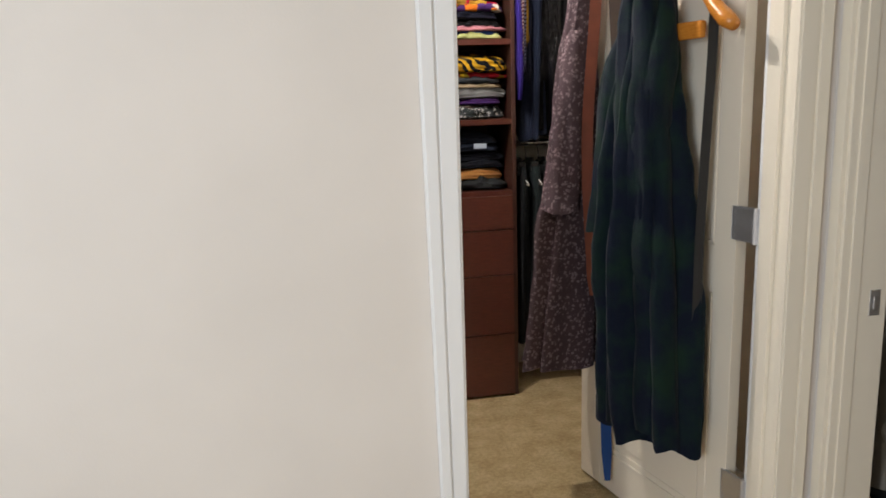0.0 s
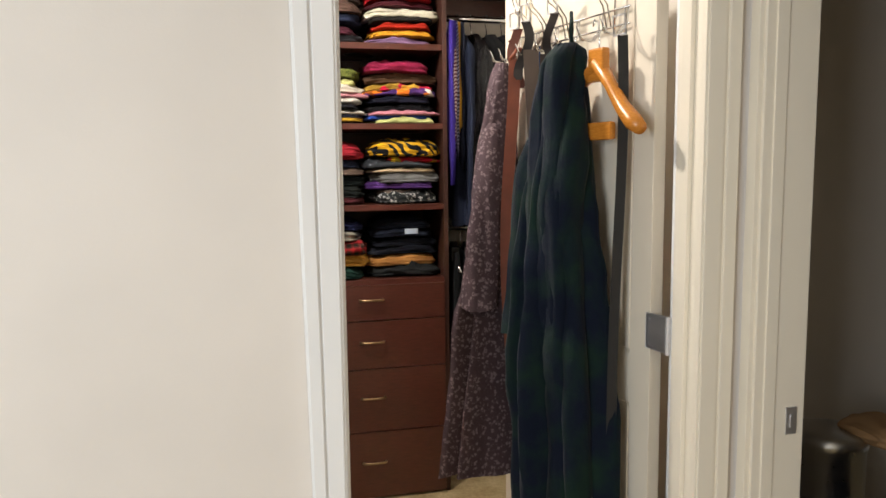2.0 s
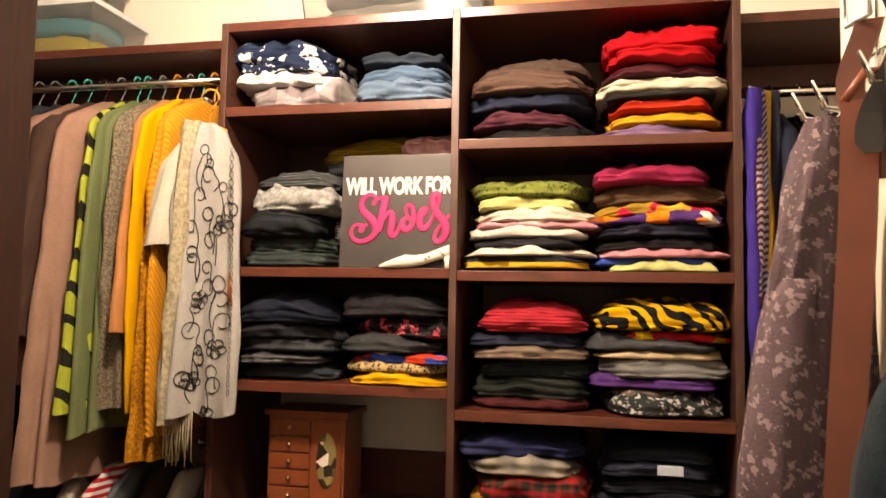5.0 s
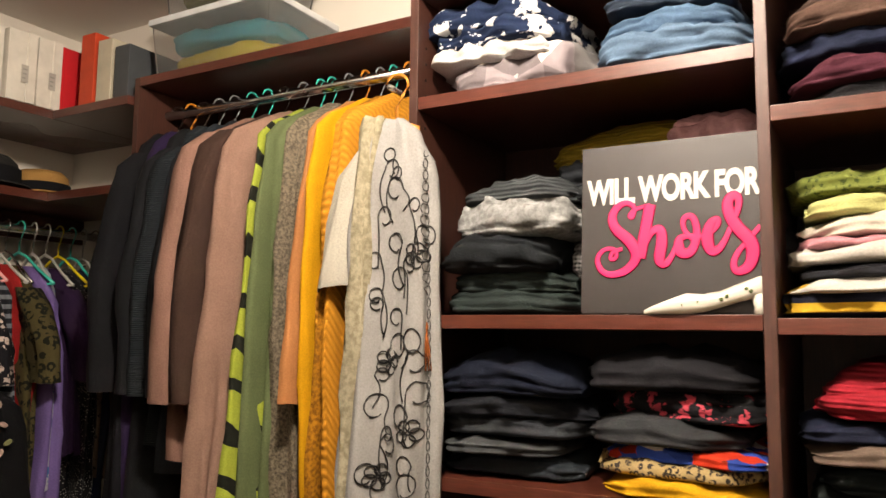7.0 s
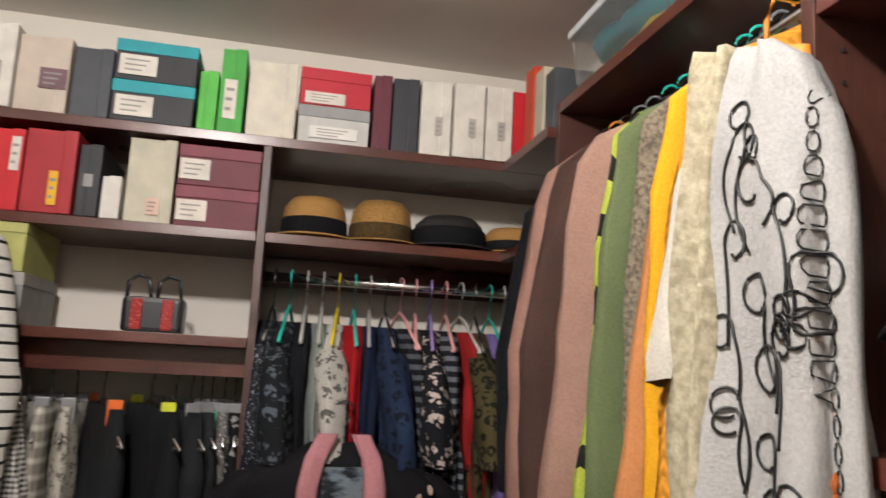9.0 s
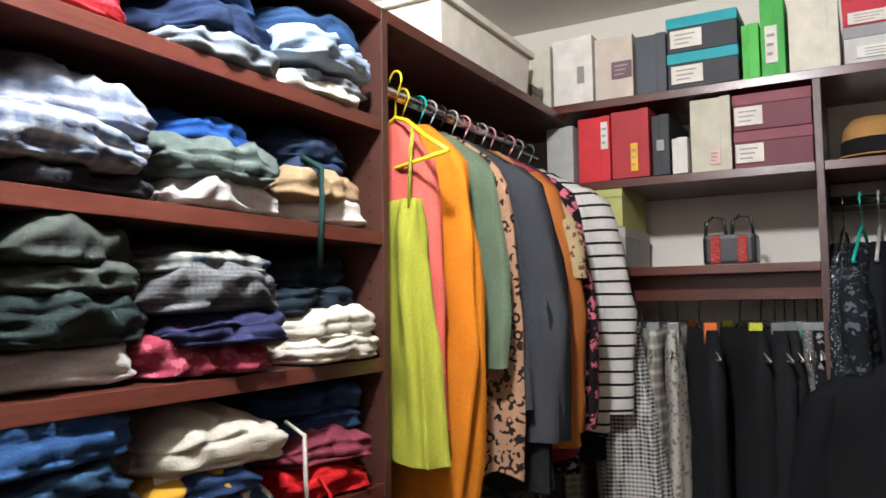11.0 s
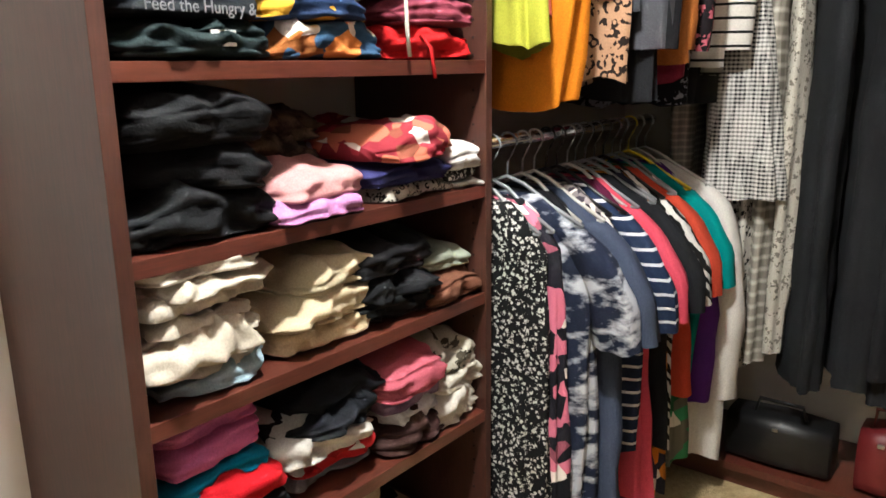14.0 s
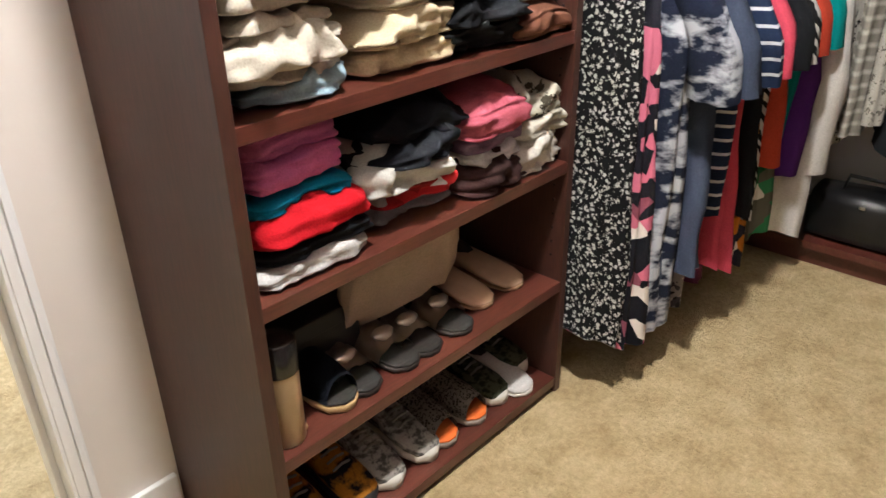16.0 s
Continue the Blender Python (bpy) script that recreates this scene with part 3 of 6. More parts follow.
def stack(x, y, z, w, d, items, front=1, shelf="cherry shelf", room=None, yaw=0):
    """Folded garments one on another, bottom first. items: (hex, height, colour word, pattern, second colour, size, messy, bend). front: 1 faces -y."""
    tot = sum(i[1] for i in items)
    k = 1.0 if room is None or tot < room else room / tot
    for it in items:
        rng0 = random.Random(SEED[0])
        c, h, word = it[0], it[1] * k, it[2]
        pat = it[3] if len(it) > 3 else "plain"
        c2 = it[4] if len(it) > 4 else "#101010"
        size = it[5] if len(it) > 5 else 0.03
        messy = 0.35 + 1.0 * (it[6] if len(it) > 6 else 0.4) * (1.9 if front < 0 else 1.6)
        bend = it[7] if len(it) > 7 else rng0.uniform(.2, .75)
        SEED[0] += 1
        rng = random.Random(SEED[0])
        ww = w * rng.uniform(0.84, 1.06)
        if front < 0:
            ww = min(ww, 0.222)
        two = h > 0.066
        h1 = h * 1.3 * (0.54 if two else 1)
        bm = folded_bm(ww, d * rng.uniform(0.93, 1.02), h1, max(1, round(h1 / 0.021)), messy, bend, SEED[0])
        ob = link_bm("folded_" + ("jeans" if "jeans" in word else "sweater" if h > 0.045 else "shirt"), bm, fabric(c, pat, c2, size), None, "", True)
        tagged(ob, "folded " + word + " clothing on a " + shelf, "folded clothes", "piles of folded clothes")
        ob.matrix_world = pose(x + rng.uniform(-.016, .016), y + rng.uniform(-.026, .022), z + 0.0005, 0, 0, (0 if front > 0 else 180) + yaw + rng.uniform(-8, 8))
        if two:
            up = part("upper_fold", folded_bm(ww * rng.uniform(.93, 1.0), d * rng.uniform(0.9, 1.0), h1 * 1.05, max(1, round(h1 / 0.021)), messy, bend, SEED[0] + 500), fabric(c, pat, c2, size), ob, "", True)
            up.matrix_local = pose(rng.uniform(-.008, .008), rng.uniform(-.008, .008), h * 0.47, 0, 0, rng.uniform(-3, 3))
        z += h
    return z


# piles in the far units (left and right half of each bay)
RL, RR, RW = 0.338, 0.648, 0.288
yN = NF + 0.198
stack(RL, yN, R_SH[0], RW, 0.33, [("#17171b", 0.03, "black"), ("#4c2230", 0.045, "maroon"), ("#1b2238", 0.04, "navy"), ("#57423a", 0.05, "brown"), ("#4a3a34", 0.03, "dark taupe", "plain", "#101010", .03, .5)], room=.26)
stack(RR, yN, R_SH[0], RW, 0.33, [("#8d7096", 0.03, "lavender"), ("#e0a02c", 0.03, "golden yellow"), ("#c2301e", 0.025, "orange red"), ("#23201e", 0.018, "black"), ("#e0dcc8", 0.024, "cream"), ("#d8d2c0", 0.02, "off-white"), ("#4e1c26", 0.03, "maroon"), ("#b80f1c", 0.035, "red"), ("#c41020", 0.04, "bright red", "plain", "#101010", .03, .6)], room=.275)
stack(RL, yN, R_SH[1], RW, 0.33, [("#1d2030", 0.035, "navy and yellow", "stripe", "#c8a030", .03), ("#e4e0d8", 0.022, "white"), ("#1a1a20", 0.022, "black"), ("#dedad2", 0.024, "white"), ("#d895a0", 0.018, "pink"), ("#e8dfd0", 0.03, "cream"), ("#d8d890", 0.03, "pale yellow"), ("#76803e", 0.03, "olive green", "floral", "#3c4820", .012)], room=.26)
stack(RR, yN, R_SH[1], RW, 0.33, [("#c9cf8a", 0.014, "pale green"), ("#2848a0", 0.02, "blue"), ("#d890a0", 0.016, "pink"), ("#15151a", 0.03, "black"), ("#181a2c", 0.03, "navy"), ("#4a2a6a", 0.02, "purple and orange", "multi", "#e07a20", .05), ("#c01c40", 0.03, "crimson", "multi", "#e0b040", .06), ("#5c4433", 0.045, "brown", "plain", "#101010", .03, .6), ("#8c1e44", 0.03, "raspberry", "plain", "#101010", .03, .6)], room=.28)
stack(RL, yN, R_SH[2], RW, 0.33, [("#3c1016", 0.022, "maroon"), ("#1a201f", 0.05, "dark green"), ("#20282a", 0.045, "charcoal green"), ("#6e5e54", 0.03, "taupe"), ("#161c30", 0.035, "navy"), ("#a82634", 0.06, "red knit", "knit", "#101010", .008)], room=.27)
stack(RR, yN, R_SH[2], RW, 0.33, [("#24282a", 0.03, "black printed", "floral", "#b0b0b0", .02), ("#6e6058", 0.028, "taupe"), ("#4d2c6e", 0.026, "purple"), ("#7d7f80", 0.045, "grey", "plain", "#101010", .03, .3, .45), ("#d8c4a4", 0.018, "cream", "plain", "#101010", .03, .3, .5), ("#34383e", 0.022, "charcoal"), ("#a01420", 0.024, "red and yellow", "multi", "#d8b020", .04), ("#15161a", 0.05, "black and yellow", "zebra", "#d8a820", .05, .5, .4)], room=.285)
stack(RL, yN, DRAW[0] + .021, RW, 0.33, [("#17362f", 0.045, "dark green"), ("#dca548", 0.05, "golden yellow", "knit", "#101010", .006), ("#b01c26", 0.06, "red tartan", "plaid", "#182018", .03), ("#d8d0bc", 0.04, "cream checked", "plaid", "#3a3a40", .08), ("#1a2044", 0.035, "navy")], room=.265)
stack(RR, yN, DRAW[0] + .021, RW, 0.33, [("#1b1e20", 0.04, "black", "plain", "#101010", .03, .7), ("#b98346", 0.05, "tan", "plain", "#101010", .03, .15), ("#181c28", 0.075, "black fleece", "plain", "#101010", .03, .25), ("#1a2030", 0.07, "navy fleece", "plain", "#101010", .03, .2)], room=.26)
LL, LR = -0.295, 0.02
stack(LL, yN, L_SH[0], .27, 0.33, [("#7c7478", 0.06, "grey", "multi", "#b8b4b4", .08, .8), ("#d4d2d0", 0.03, "white", "plain", "#101010", .03, .8), ("#182642", 0.075, "navy lettered", "floral", "#e4e4e4", .07, .5)], room=.185)
stack(LR, yN, L_SH[0], .27, 0.33, [("#5d7690", 0.055, "light blue denim jeans"), ("#4e6884", 0.045, "blue denim jeans"), ("#26303e", 0.035, "dark denim jeans", "plain", "#101010", .03, .6)], room=.185)
stack(LL + .01, yN - .01, L_SH[1], .25, 0.32, [("#26302f", 0.075, "dark green", "plain", "#101010", .03, .2), ("#15191d", 0.065, "black"), ("#8a8c8c", 0.06, "light grey fluffy", "fur", "#a2a4a4", .01), ("#3b3f42", 0.04, "charcoal knit", "knit", "#101010", .008)], room=.27)
stack(LL + .17, yN + .06, L_SH[1], .09, 0.24, [("#22262a", 0.06, "dark green"), ("#9a9a9a", 0.06, "grey houndstooth", "check", "#202020", .008), ("#4a4c4c", 0.05, "grey tweed", "fur", "#909090", .006)])
top = stack(-0.10, yN + .09, L_SH[1], .30, 0.2, [("#2a2c30", 0.10, "charcoal"), ("#3c3430", 0.10, "brown"), ("#30343a", 0.09, "slate"), ("#8a7420", 0.06, "mustard", "knit", "#101010", .008)], room=.36)
stack(0.085, yN + .05, L_SH[1], .15, 0.2, [("#2c2c30", 0.17, "black"), ("#30282c", 0.12, "dark brown"), ("#c49098", 0.06, "pink", "fur", "#d8a8ac", .02)], room=.40)
stack(LL, yN, L_SH[2], .27, 0.33, [("#262d33", 0.04, "dark denim jeans"), ("#3e4144", 0.028, "grey denim jeans"), ("#30343a", 0.035, "charcoal jeans"), ("#15181f", 0.04, "black"), ("#0d1424", 0.05, "navy")], room=.23)
stack(LR, yN, L_SH[2], .27, 0.33, [("#e0a820", 0.028, "yellow"), ("#b8a070", 0.022, "tan printed", "leopard", "#3a3430", .012), ("#2c48a0", 0.026, "blue and red printed", "multi", "#c83820", .03), ("#2c2e31", 0.035, "grey"), ("#18181c", 0.05, "black floral", "floral", "#c04858", .03, .6), ("#15151a", 0.04, "black")], room=.23)

# piles in the tall open unit, which faces the other way
yS = SF - 0.165
xa, xb, xc = -0.141, -0.380, -0.612  # thirds, from the door side
stack(xa, yS, S_SH[0], .22, .3, [("#c03038", 0.05, "red"), ("#23262c", 0.05, "black")], -1, room=.17)
stack(xb, yS, S_SH[0], .24, .3, [("#7d8790", 0.035, "grey"), ("#1c2a48", 0.06, "navy"), ("#26406a", 0.05, "blue denim jeans")], -1, room=.17)
stack(xc, yS, S_SH[0], .24, .3, [("#d8d4c8", 0.02, "white"), ("#8a9298", 0.03, "grey"), ("#a8bcd4", 0.045, "pale blue denim jeans", "plain", "#101010", .03, .5), ("#2c4870", 0.06, "blue denim jeans", "plain", "#101010", .03, .4)], -1, room=.17)
stack(xa, yS, S_SH[1], .23, .3, [("#2a2c34", 0.03, "charcoal"), ("#c8ccd0", 0.05, "white and grey plaid", "plaid", "#5a6478", .025, .6), ("#b8bcc4", 0.05, "pale plaid", "plaid", "#707a90", .03, .6)], -1, room=.17)
stack(xb, yS, S_SH[1], .22, .3, [("#d8d8d4", 0.04, "white", "plain", "#101010", .03, .6), ("#55605c", 0.045, "grey green", "plain", "#101010", .03, .8), ("#2c58a8", 0.045, "bright blue")], -1, room=.17)
stack(xc, yS, S_SH[1], .22, .3, [("#e4e0d4", 0.035, "white", "plain", "#101010", .03, .7), ("#a08868", 0.04, "tan", "plain", "#101010", .03, .8), ("#24344e", 0.07, "navy", "plain", "#101010", .03, .5)], -1, room=.17)
stack(xa - .01, yS, S_SH[2], .23, .3, [("#c8c6c0", 0.05, "off-white", "plain", "#101010", .03, .3), ("#1f2b2a", 0.06, "dark green", "plain", "#101010", .03, .5), ("#3e4340", 0.07, "dark olive padded", "plain", "#101010", .03, .5)], -1, room=.185)
stack(xb, yS + .01, S_SH[2], .22, .31, [("#8c3448", 0.04, "dusty red", "floral", "#a85868", .02, .9), ("#232545", 0.045, "navy", "plain", "#101010", .03, .7), ("#707274", 0.055, "grey checked", "check", "#4a4c50", .006, .8), ("#c8c8b8", 0.03, "cream plaid", "plaid", "#38404c", .03, .5)], -1, room=.19)
stack(xc, yS, S_SH[2], .25, .31, [("#e6e0d0", 0.075, "white fleece", "plain", "#101010", .03, .35, .35), ("#182430", 0.085, "dark navy hooded", "plain", "#101010", .03, .4, .3)], -1, room=.18)
stack(xa, yS, S_SH[3], .25, .31, [("#1d2a2c", 0.05, "dark green", "plain", "#101010", .03, .6), ("#14181e", 0.03, "black lettered"), ("#26405a", 0.055, "slate blue", "plain", "#101010", .03, .5), ("#2b4a78", 0.055, "blue", "plain", "#101010", .03, .4)], -1, room=.195)
stack(xb, yS + .01, S_SH[3], .22, .31, [("#2e4a68", 0.055, "orange and navy printed", "multi", "#d08040", .05, .5), ("#1e3050", 0.035, "navy and gold printed", "multi", "#c89a2c", .04, .4), ("#d6d0c0", 0.06, "cream sweatshirt", "plain", "#101010", .03, .35)], -1, room=.19)
stack(xc - .01, yS, S_SH[3], .22, .3, [("#c81c20", 0.055, "bright red", "plain", "#101010", .03, .8), ("#7a3444", 0.045, "wine", "plain", "#101010", .03, .5), ("#1f3558", 0.07, "navy", "plain", "#101010", .03, .5)], -1, room=.19)
stack(xa, yS, S_SH[4], .25, .31, [("#15171a", 0.06, "black", "plain", "#101010", .03, .8), ("#101114", 0.06, "black", "plain", "#101010", .03, .5), ("#0e0f12", 0.06, "black", "plain", "#101010", .03, .4)], -1, room=.18)
stack(xb + .03, yS + .02, S_SH[4], .2, .3, [("#d090c8", 0.025, "lilac", "plain", "#101010", .03, .4), ("#dba0a0", 0.04, "pale pink", "plain", "#101010", .03, .4)], -1)
stack(xb + .03, yS - .06, S_SH[4] + .065, .22, .2, [("#7a6a58", 0.07, "brown fur", "fur", "#302824", .03, .7)], -1)
stack(xc + .05, yS + .01, S_SH[4], .2, .28, [("#c0bcb0", 0.022, "leopard print", "leopard", "#141414", .01), ("#2e2e5c", 0.045, "navy", "plain", "#101010", .03, .4), ("#8c2c38", 0.05, "red paisley", "multi", "#c07058", .03, .6)], -1)
stack(xc - .09, yS + .01, S_SH[4], .12, .26, [("#d8d8d4", 0.012, "white"), ("#303030", 0.022, "black and white printed", "leopard", "#d8d8d8", .01), ("#e2deda", 0.045, "white", "plain", "#101010", .03, .5)], -1)
stack(xa, yS, S_SH[5], .2, .31, [("#9fb8c4", 0.028, "pale blue", "plain", "#101010", .03, .7)] + [("#ddd6c6", 0.026, "white", "plain", "#101010", .03, .7), ("#d8d0be", 0.026, "cream", "plain", "#101010", .03, .7)] * 3 + [("#e0dacb", 0.035, "white", "plain", "#101010", .03, .4)], -1, room=.2)
stack(xb + .01, yS - .01, S_SH[5], .22, .3, [("#e2cfa8", 0.04, "cream", "plain", "#101010", .03, .5), ("#dccdab", 0.05, "cream", "plain", "#101010", .03, .7), ("#d6c9a8", 0.05, "ecru", "plain", "#101010", .03, .6)], -1, room=.17)
stack(xc + .1, yS, S_SH[5], .2, .3, [("#16191a", 0.045, "black", "plain", "#101010", .03, .8), ("#14161a", 0.04, "black", "plain", "#101010", .03, .8), ("#101114", 0.05, "black")], -1, room=.16)
stack(xc - .05, yS + .01, S_SH[5], .2, .3, [("#6d4636", 0.06, "chestnut brown", "plain", "#101010", .03, .2), ("#98a090", 0.03, "grey green", "plain", "#101010", .03, .5)], -1)
stack(xa, yS, S_SH[6], .22, .31, [("#d8d6d2", 0.03, "white", "plain", "#101010", .03, .3, .4), ("#14161a", 0.028, "black", "plain", "#101010", .03, .3, .3), ("#c0101e", 0.04, "red", "plain", "#101010", .03, .2, .3), ("#1484a8", 0.032, "teal blue", "plain", "#101010", .03, .3), ("#e27cb8", 0.09, "pink", "plain", "#101010", .03, .15)], -1, room=.235)
stack(xb + .01, yS - .01, S_SH[6], .2, .3, [("#8c9094", 0.035, "grey", "plain", "#101010", .03, .8), ("#a02024", 0.03, "red printed", "multi", "#d8d8d8", .06, .7), ("#d6d4cc", 0.04, "white", "plain", "#101010", .03, .9), ("#15181e", 0.07, "black", "plain", "#101010", .03, .9)], -1, room=.19)
stack(xc + .05, yS, S_SH[6], .18, .3, [("#3a2624", 0.045, "dark brown", "plain", "#101010", .03, .9), ("#dadadc", 0.03, "white", "plain", "#101010", .03, .5), ("#8d7890", 0.03, "mauve"), ("#c06070", 0.06, "rose pink", "plain", "#101010", .03, .3)], -1, room=.18)
stack(xc - .08, yS - .0, S_SH[6], .14, .28, [("#e0dbd0", 0.05, "white blouse", "plain", "#101010", .03, 1.0), ("#d8d3c4", 0.05, "white blouse", "plain", "#101010", .03, 1.0), ("#c4bfae", 0.05, "white floral", "floral", "#4a4438", .03, .9)], -1, room=.16)

# ---- hanging clothes ----
G_N, G_S, G_S2, G_W, G_WL, G_E = "cardigans on the coat rod", "tops on the blouse rod", "shirts on the lower rod", "tops on the end rod", "trousers on the end rod", "suits on the side rod"


def row(table, base, along, ang, group, z, jit=6, drop=0.0, longer=1.0):
    for i, (p, name, word, c, pat, c2, size, w, L, th, sl, hc) in enumerate(table):
        at = Vector(base)
        at[along] = p
        at.z = z
        rng = random.Random(i * 7 + int(abs(p) * 1000))
        clothes(name, word, name.replace("_", " "), at, ang + rng.uniform(-jit, jit), fabric(c, pat, c2, size), w, min(max(L, .86), L * longer), th, sl, hc, group, rng.uniform(0.95, 1.12), rng.randint(5, 9), rng.uniform(0.25, 0.5), drop=drop)


# coat rod, from the shelf unit towards the end wall
from mathutils.bvhtree import BVHTree

SHEER = fabric("#a6a5a3", "plain")
bl = clothes("blouse", "white sheer blouse embroidered with black curls, hanging beside the shelf unit", "blouse", (-0.468, 3.578, 2.02), 12, SHEER, .165, .72, .03, "", "wood", G_N, 1.06, 7, .5, .016)
b = bmesh.new()
drape(b, [(-.12, -.055, .01, .02, .018), (-.18, -.085, .012, .035, .024), (-.29, -.10, .012, .042, .026), (-.385, -.11, .014, .05, .028)], 20, 12, 4, .25, 3, .85, .03)
part("sleeve", b, fabric("#c8c4b6", "plain"), bl, "cream short sleeve", True)
b = bmesh.new()
drape(b, [(-.07, -.035, -.024, .016, .012), (-.2, -.05, -.034, .017, .012), (-.5, -.058, -.038, .016, .012), (-.83, -.065, -.044, .017, .012)], 14, 24, 3, .3, 8, .8, .01)
part("knit_placket", b, fabric("#b6ae94", "fur", "#8c846c", .012), bl, "cream crocheted knit edge", True)
tree = BVHTree.FromPolygons([v.co[:] for v in bl.data.vertices], [p.vertices[:] for p in bl.data.polygons])
BLACK_CORD = plastic("black_cord", "#0c0c0e", .5)
rng = random.Random(12)


def on_cloth(x, z):
    hit = tree.ray_cast(Vector((x, -.4, z)), Vector((0, 1, 0)))[0]
    return Vector((x, hit.y - .002, z)) if hit else None


def embroider(pts, r=.0014):
    pts = [p for p in (on_cloth(x, z) for x, z in pts) if p]
    if len(pts) > 4:
        part("embroidered_curl", tube(bmesh.new(), pts, r, 5), BLACK_CORD, bl, "", True)


# long stems that end in open loops, small five-petalled flowers, and a chained border at the side
for q in range(26):
    x0, z0 = -.03 + .09 * rng.random(), -.13 - .62 * (q + rng.random()) / 26
    sg, r, ln, bow = rng.choice((-1, 1)), rng.uniform(.010, .019), rng.uniform(.035, .10), rng.uniform(-.014, .014)
    stem = [(x0 + bow * math.sin(math.pi * k / 9), z0 - ln * (1 - k / 9)) for k in range(9)]
    coil = [(x0 - sg * r + sg * r * (1 - .38 * k / 15) * math.cos(5.4 * k / 15), z0 + 1.45 * r * (1 - .38 * k / 15) * math.sin(5.4 * k / 15)) for k in range(16)]
    embroider(stem + coil)
for cx, cz in ((.055, -.33), (.0, -.52), (-.012, -.72), (.05, -.64), (.035, -.80)):
    for k in range(5):
        a = k * 1.257 + cx * 20
        embroider([(cx + .011 * math.cos(a) + .009 * math.cos(a + 6.28 * j / 11), cz + 1.2 * (.011 * math.sin(a) + .009 * math.sin(a + 6.28 * j / 11))) for j in range(12)], .0015)
for k in range(30):
    cz = -.14 - .021 * k
    embroider([(.066 + .0004 * k + .0032 * math.cos(6.28 * j / 9), cz + .009 * math.sin(6.28 * j / 9)) for j in range(10)], .0009)
ts = root("tassel", "rust orange silk tassel hanging beside the shelf unit", "tassel")
ts.matrix_world = pose(-.405, 3.585, 1.57)
part("cord", tube(bmesh.new(), [(0, 0, .10), (.002, 0, .03), (0, 0, 0)], .0016, 6), plastic("tassel_cord", "#8a4c24", .8), ts, "", True)
part("knot", lathe(bmesh.new(), [(.001, .004), (.007, 0), (.008, -.008), (.005, -.016)], 12), fabric("#9a5426", "plain"), ts, "", True)
b = bmesh.new()
for k in range(22):
    a, rr = k * 2.4, .003 + .012 * (k / 22) ** .5
    tube(b, [(.004 * math.cos(a), .004 * math.sin(a), -.012), (rr * .7 * math.cos(a), rr * .7 * math.sin(a), -.05), (rr * math.cos(a), rr * math.sin(a), -.085)], .0014, 5)
part("fringe", b, fabric("#9a5426", "plain"), ts, "", True)
b = bmesh.new()
for k in range(16):
    x = -.075 + .0045 * k
    tube(b, [(x, -.02, -.79), (x + .002 * math.sin(k * 2.1), -.024, -.85), (x + .004 * math.sin(k * 1.3), -.024, -.91 - .02 * math.sin(k * 1.7))], .0016, 5)
part("fringe", b, fabric("#b0a890", "plain"), bl, "cream knotted fringe", True)
tagged(link_bm("valet_rod", tube(bmesh.new(), [(-.48, NR_Y, 2.11), (-.48, 3.62, 2.012), (-.468, 3.55, 2.007)], .006, 8), CHROME, None, "", True), "short chrome valet rod reaching out from the hanging rod", "valet rod")
row([
    (-0.590, "cardigan", "mustard cable-knit cardigan hanging on the rod", "#d8932c", "cable", "#7a4a10", .009, .51, .92, .026, "", "wood"),
    (-0.632, "cardigan", "golden boucle long cardigan hanging on the rod", "#c08220", "fur", "#7a4c0c", .007, .46, .98, .022, "", "teal"),
    (-0.668, "sweater", "bright yellow knit sweater hanging on the rod", "#e0a418", "plain", "#101010", .02, .48, .86, .020, "", "grey"),
    (-0.710, "sweater", "tan brown sweater hanging on the rod", "#b87c4c", "plain", "#101010", .02, .44, .66, .026, "", "wood"),
    (-0.758, "cardigan", "taupe salt-and-pepper knit cardigan hanging on the rod", "#857a68", "fur", "#4a4238", .006, .46, .86, .026, "", "grey"),
    (-0.808, "shirt", "olive green long shirt hanging on the rod", "#5f6b48", "plain", "#101010", .02, .48, .92, .022, "", "teal"),
    (-0.842, "blouse", "lime green and black leaf print blouse hanging on the rod", "#a0ae40", "leaf", "#14160f", .05, .48, .86, .018, "", "teal"),
    (-0.895, "coat", "dusty pink long coat with brown collar hanging on the rod", "#98786a", "plain", "#101010", .02, .52, 1.05, .034, "", "grey"),
    (-0.955, "jacket", "dark brown jacket with ribbed cuffs hanging on the rod", "#3c2a24", "plain", "#101010", .02, .46, .66, .030, "long", "clear"),
    (-1.01, "jacket", "pink satin padded jacket hanging on the rod", "#8e6c60", "plain", "#101010", .03, .46, .80, .030, "long", "teal"),
    (-1.065, "sweater", "black sweater with striped cuffs hanging on the rod", "#1c2026", "plain", "#101010", .02, .40, .74, .030, "long", "teal"),
    (-1.125, "jacket", "charcoal blue jacket hanging on the rod", "#252b33", "plain", "#101010", .02, .30, .84, .030, "long", "grey"),
    (-1.18, "sweater", "charcoal ribbed sweater hanging on the rod", "#20262c", "knit", "#101010", .005, .30, .80, .028, "long", "grey"),
    (-1.235, "jacket", "black jacket hanging on the rod", "#14161a", "plain", "#101010", .02, .30, .95, .032, "long", "clear"),
    (-1.285, "dress", "dark purple dress hanging on the rod", "#2c1e42", "plain", "#101010", .02, .30, 1.02, .030, "", "wood"),
    (-1.335, "coat", "black coat hanging on the rod", "#121318", "plain", "#101010", .02, .30, 1.05, .032, "long", "clear"),
], (0, NR_Y - .005, 0), 0, 90, G_N, 2.14, 4)
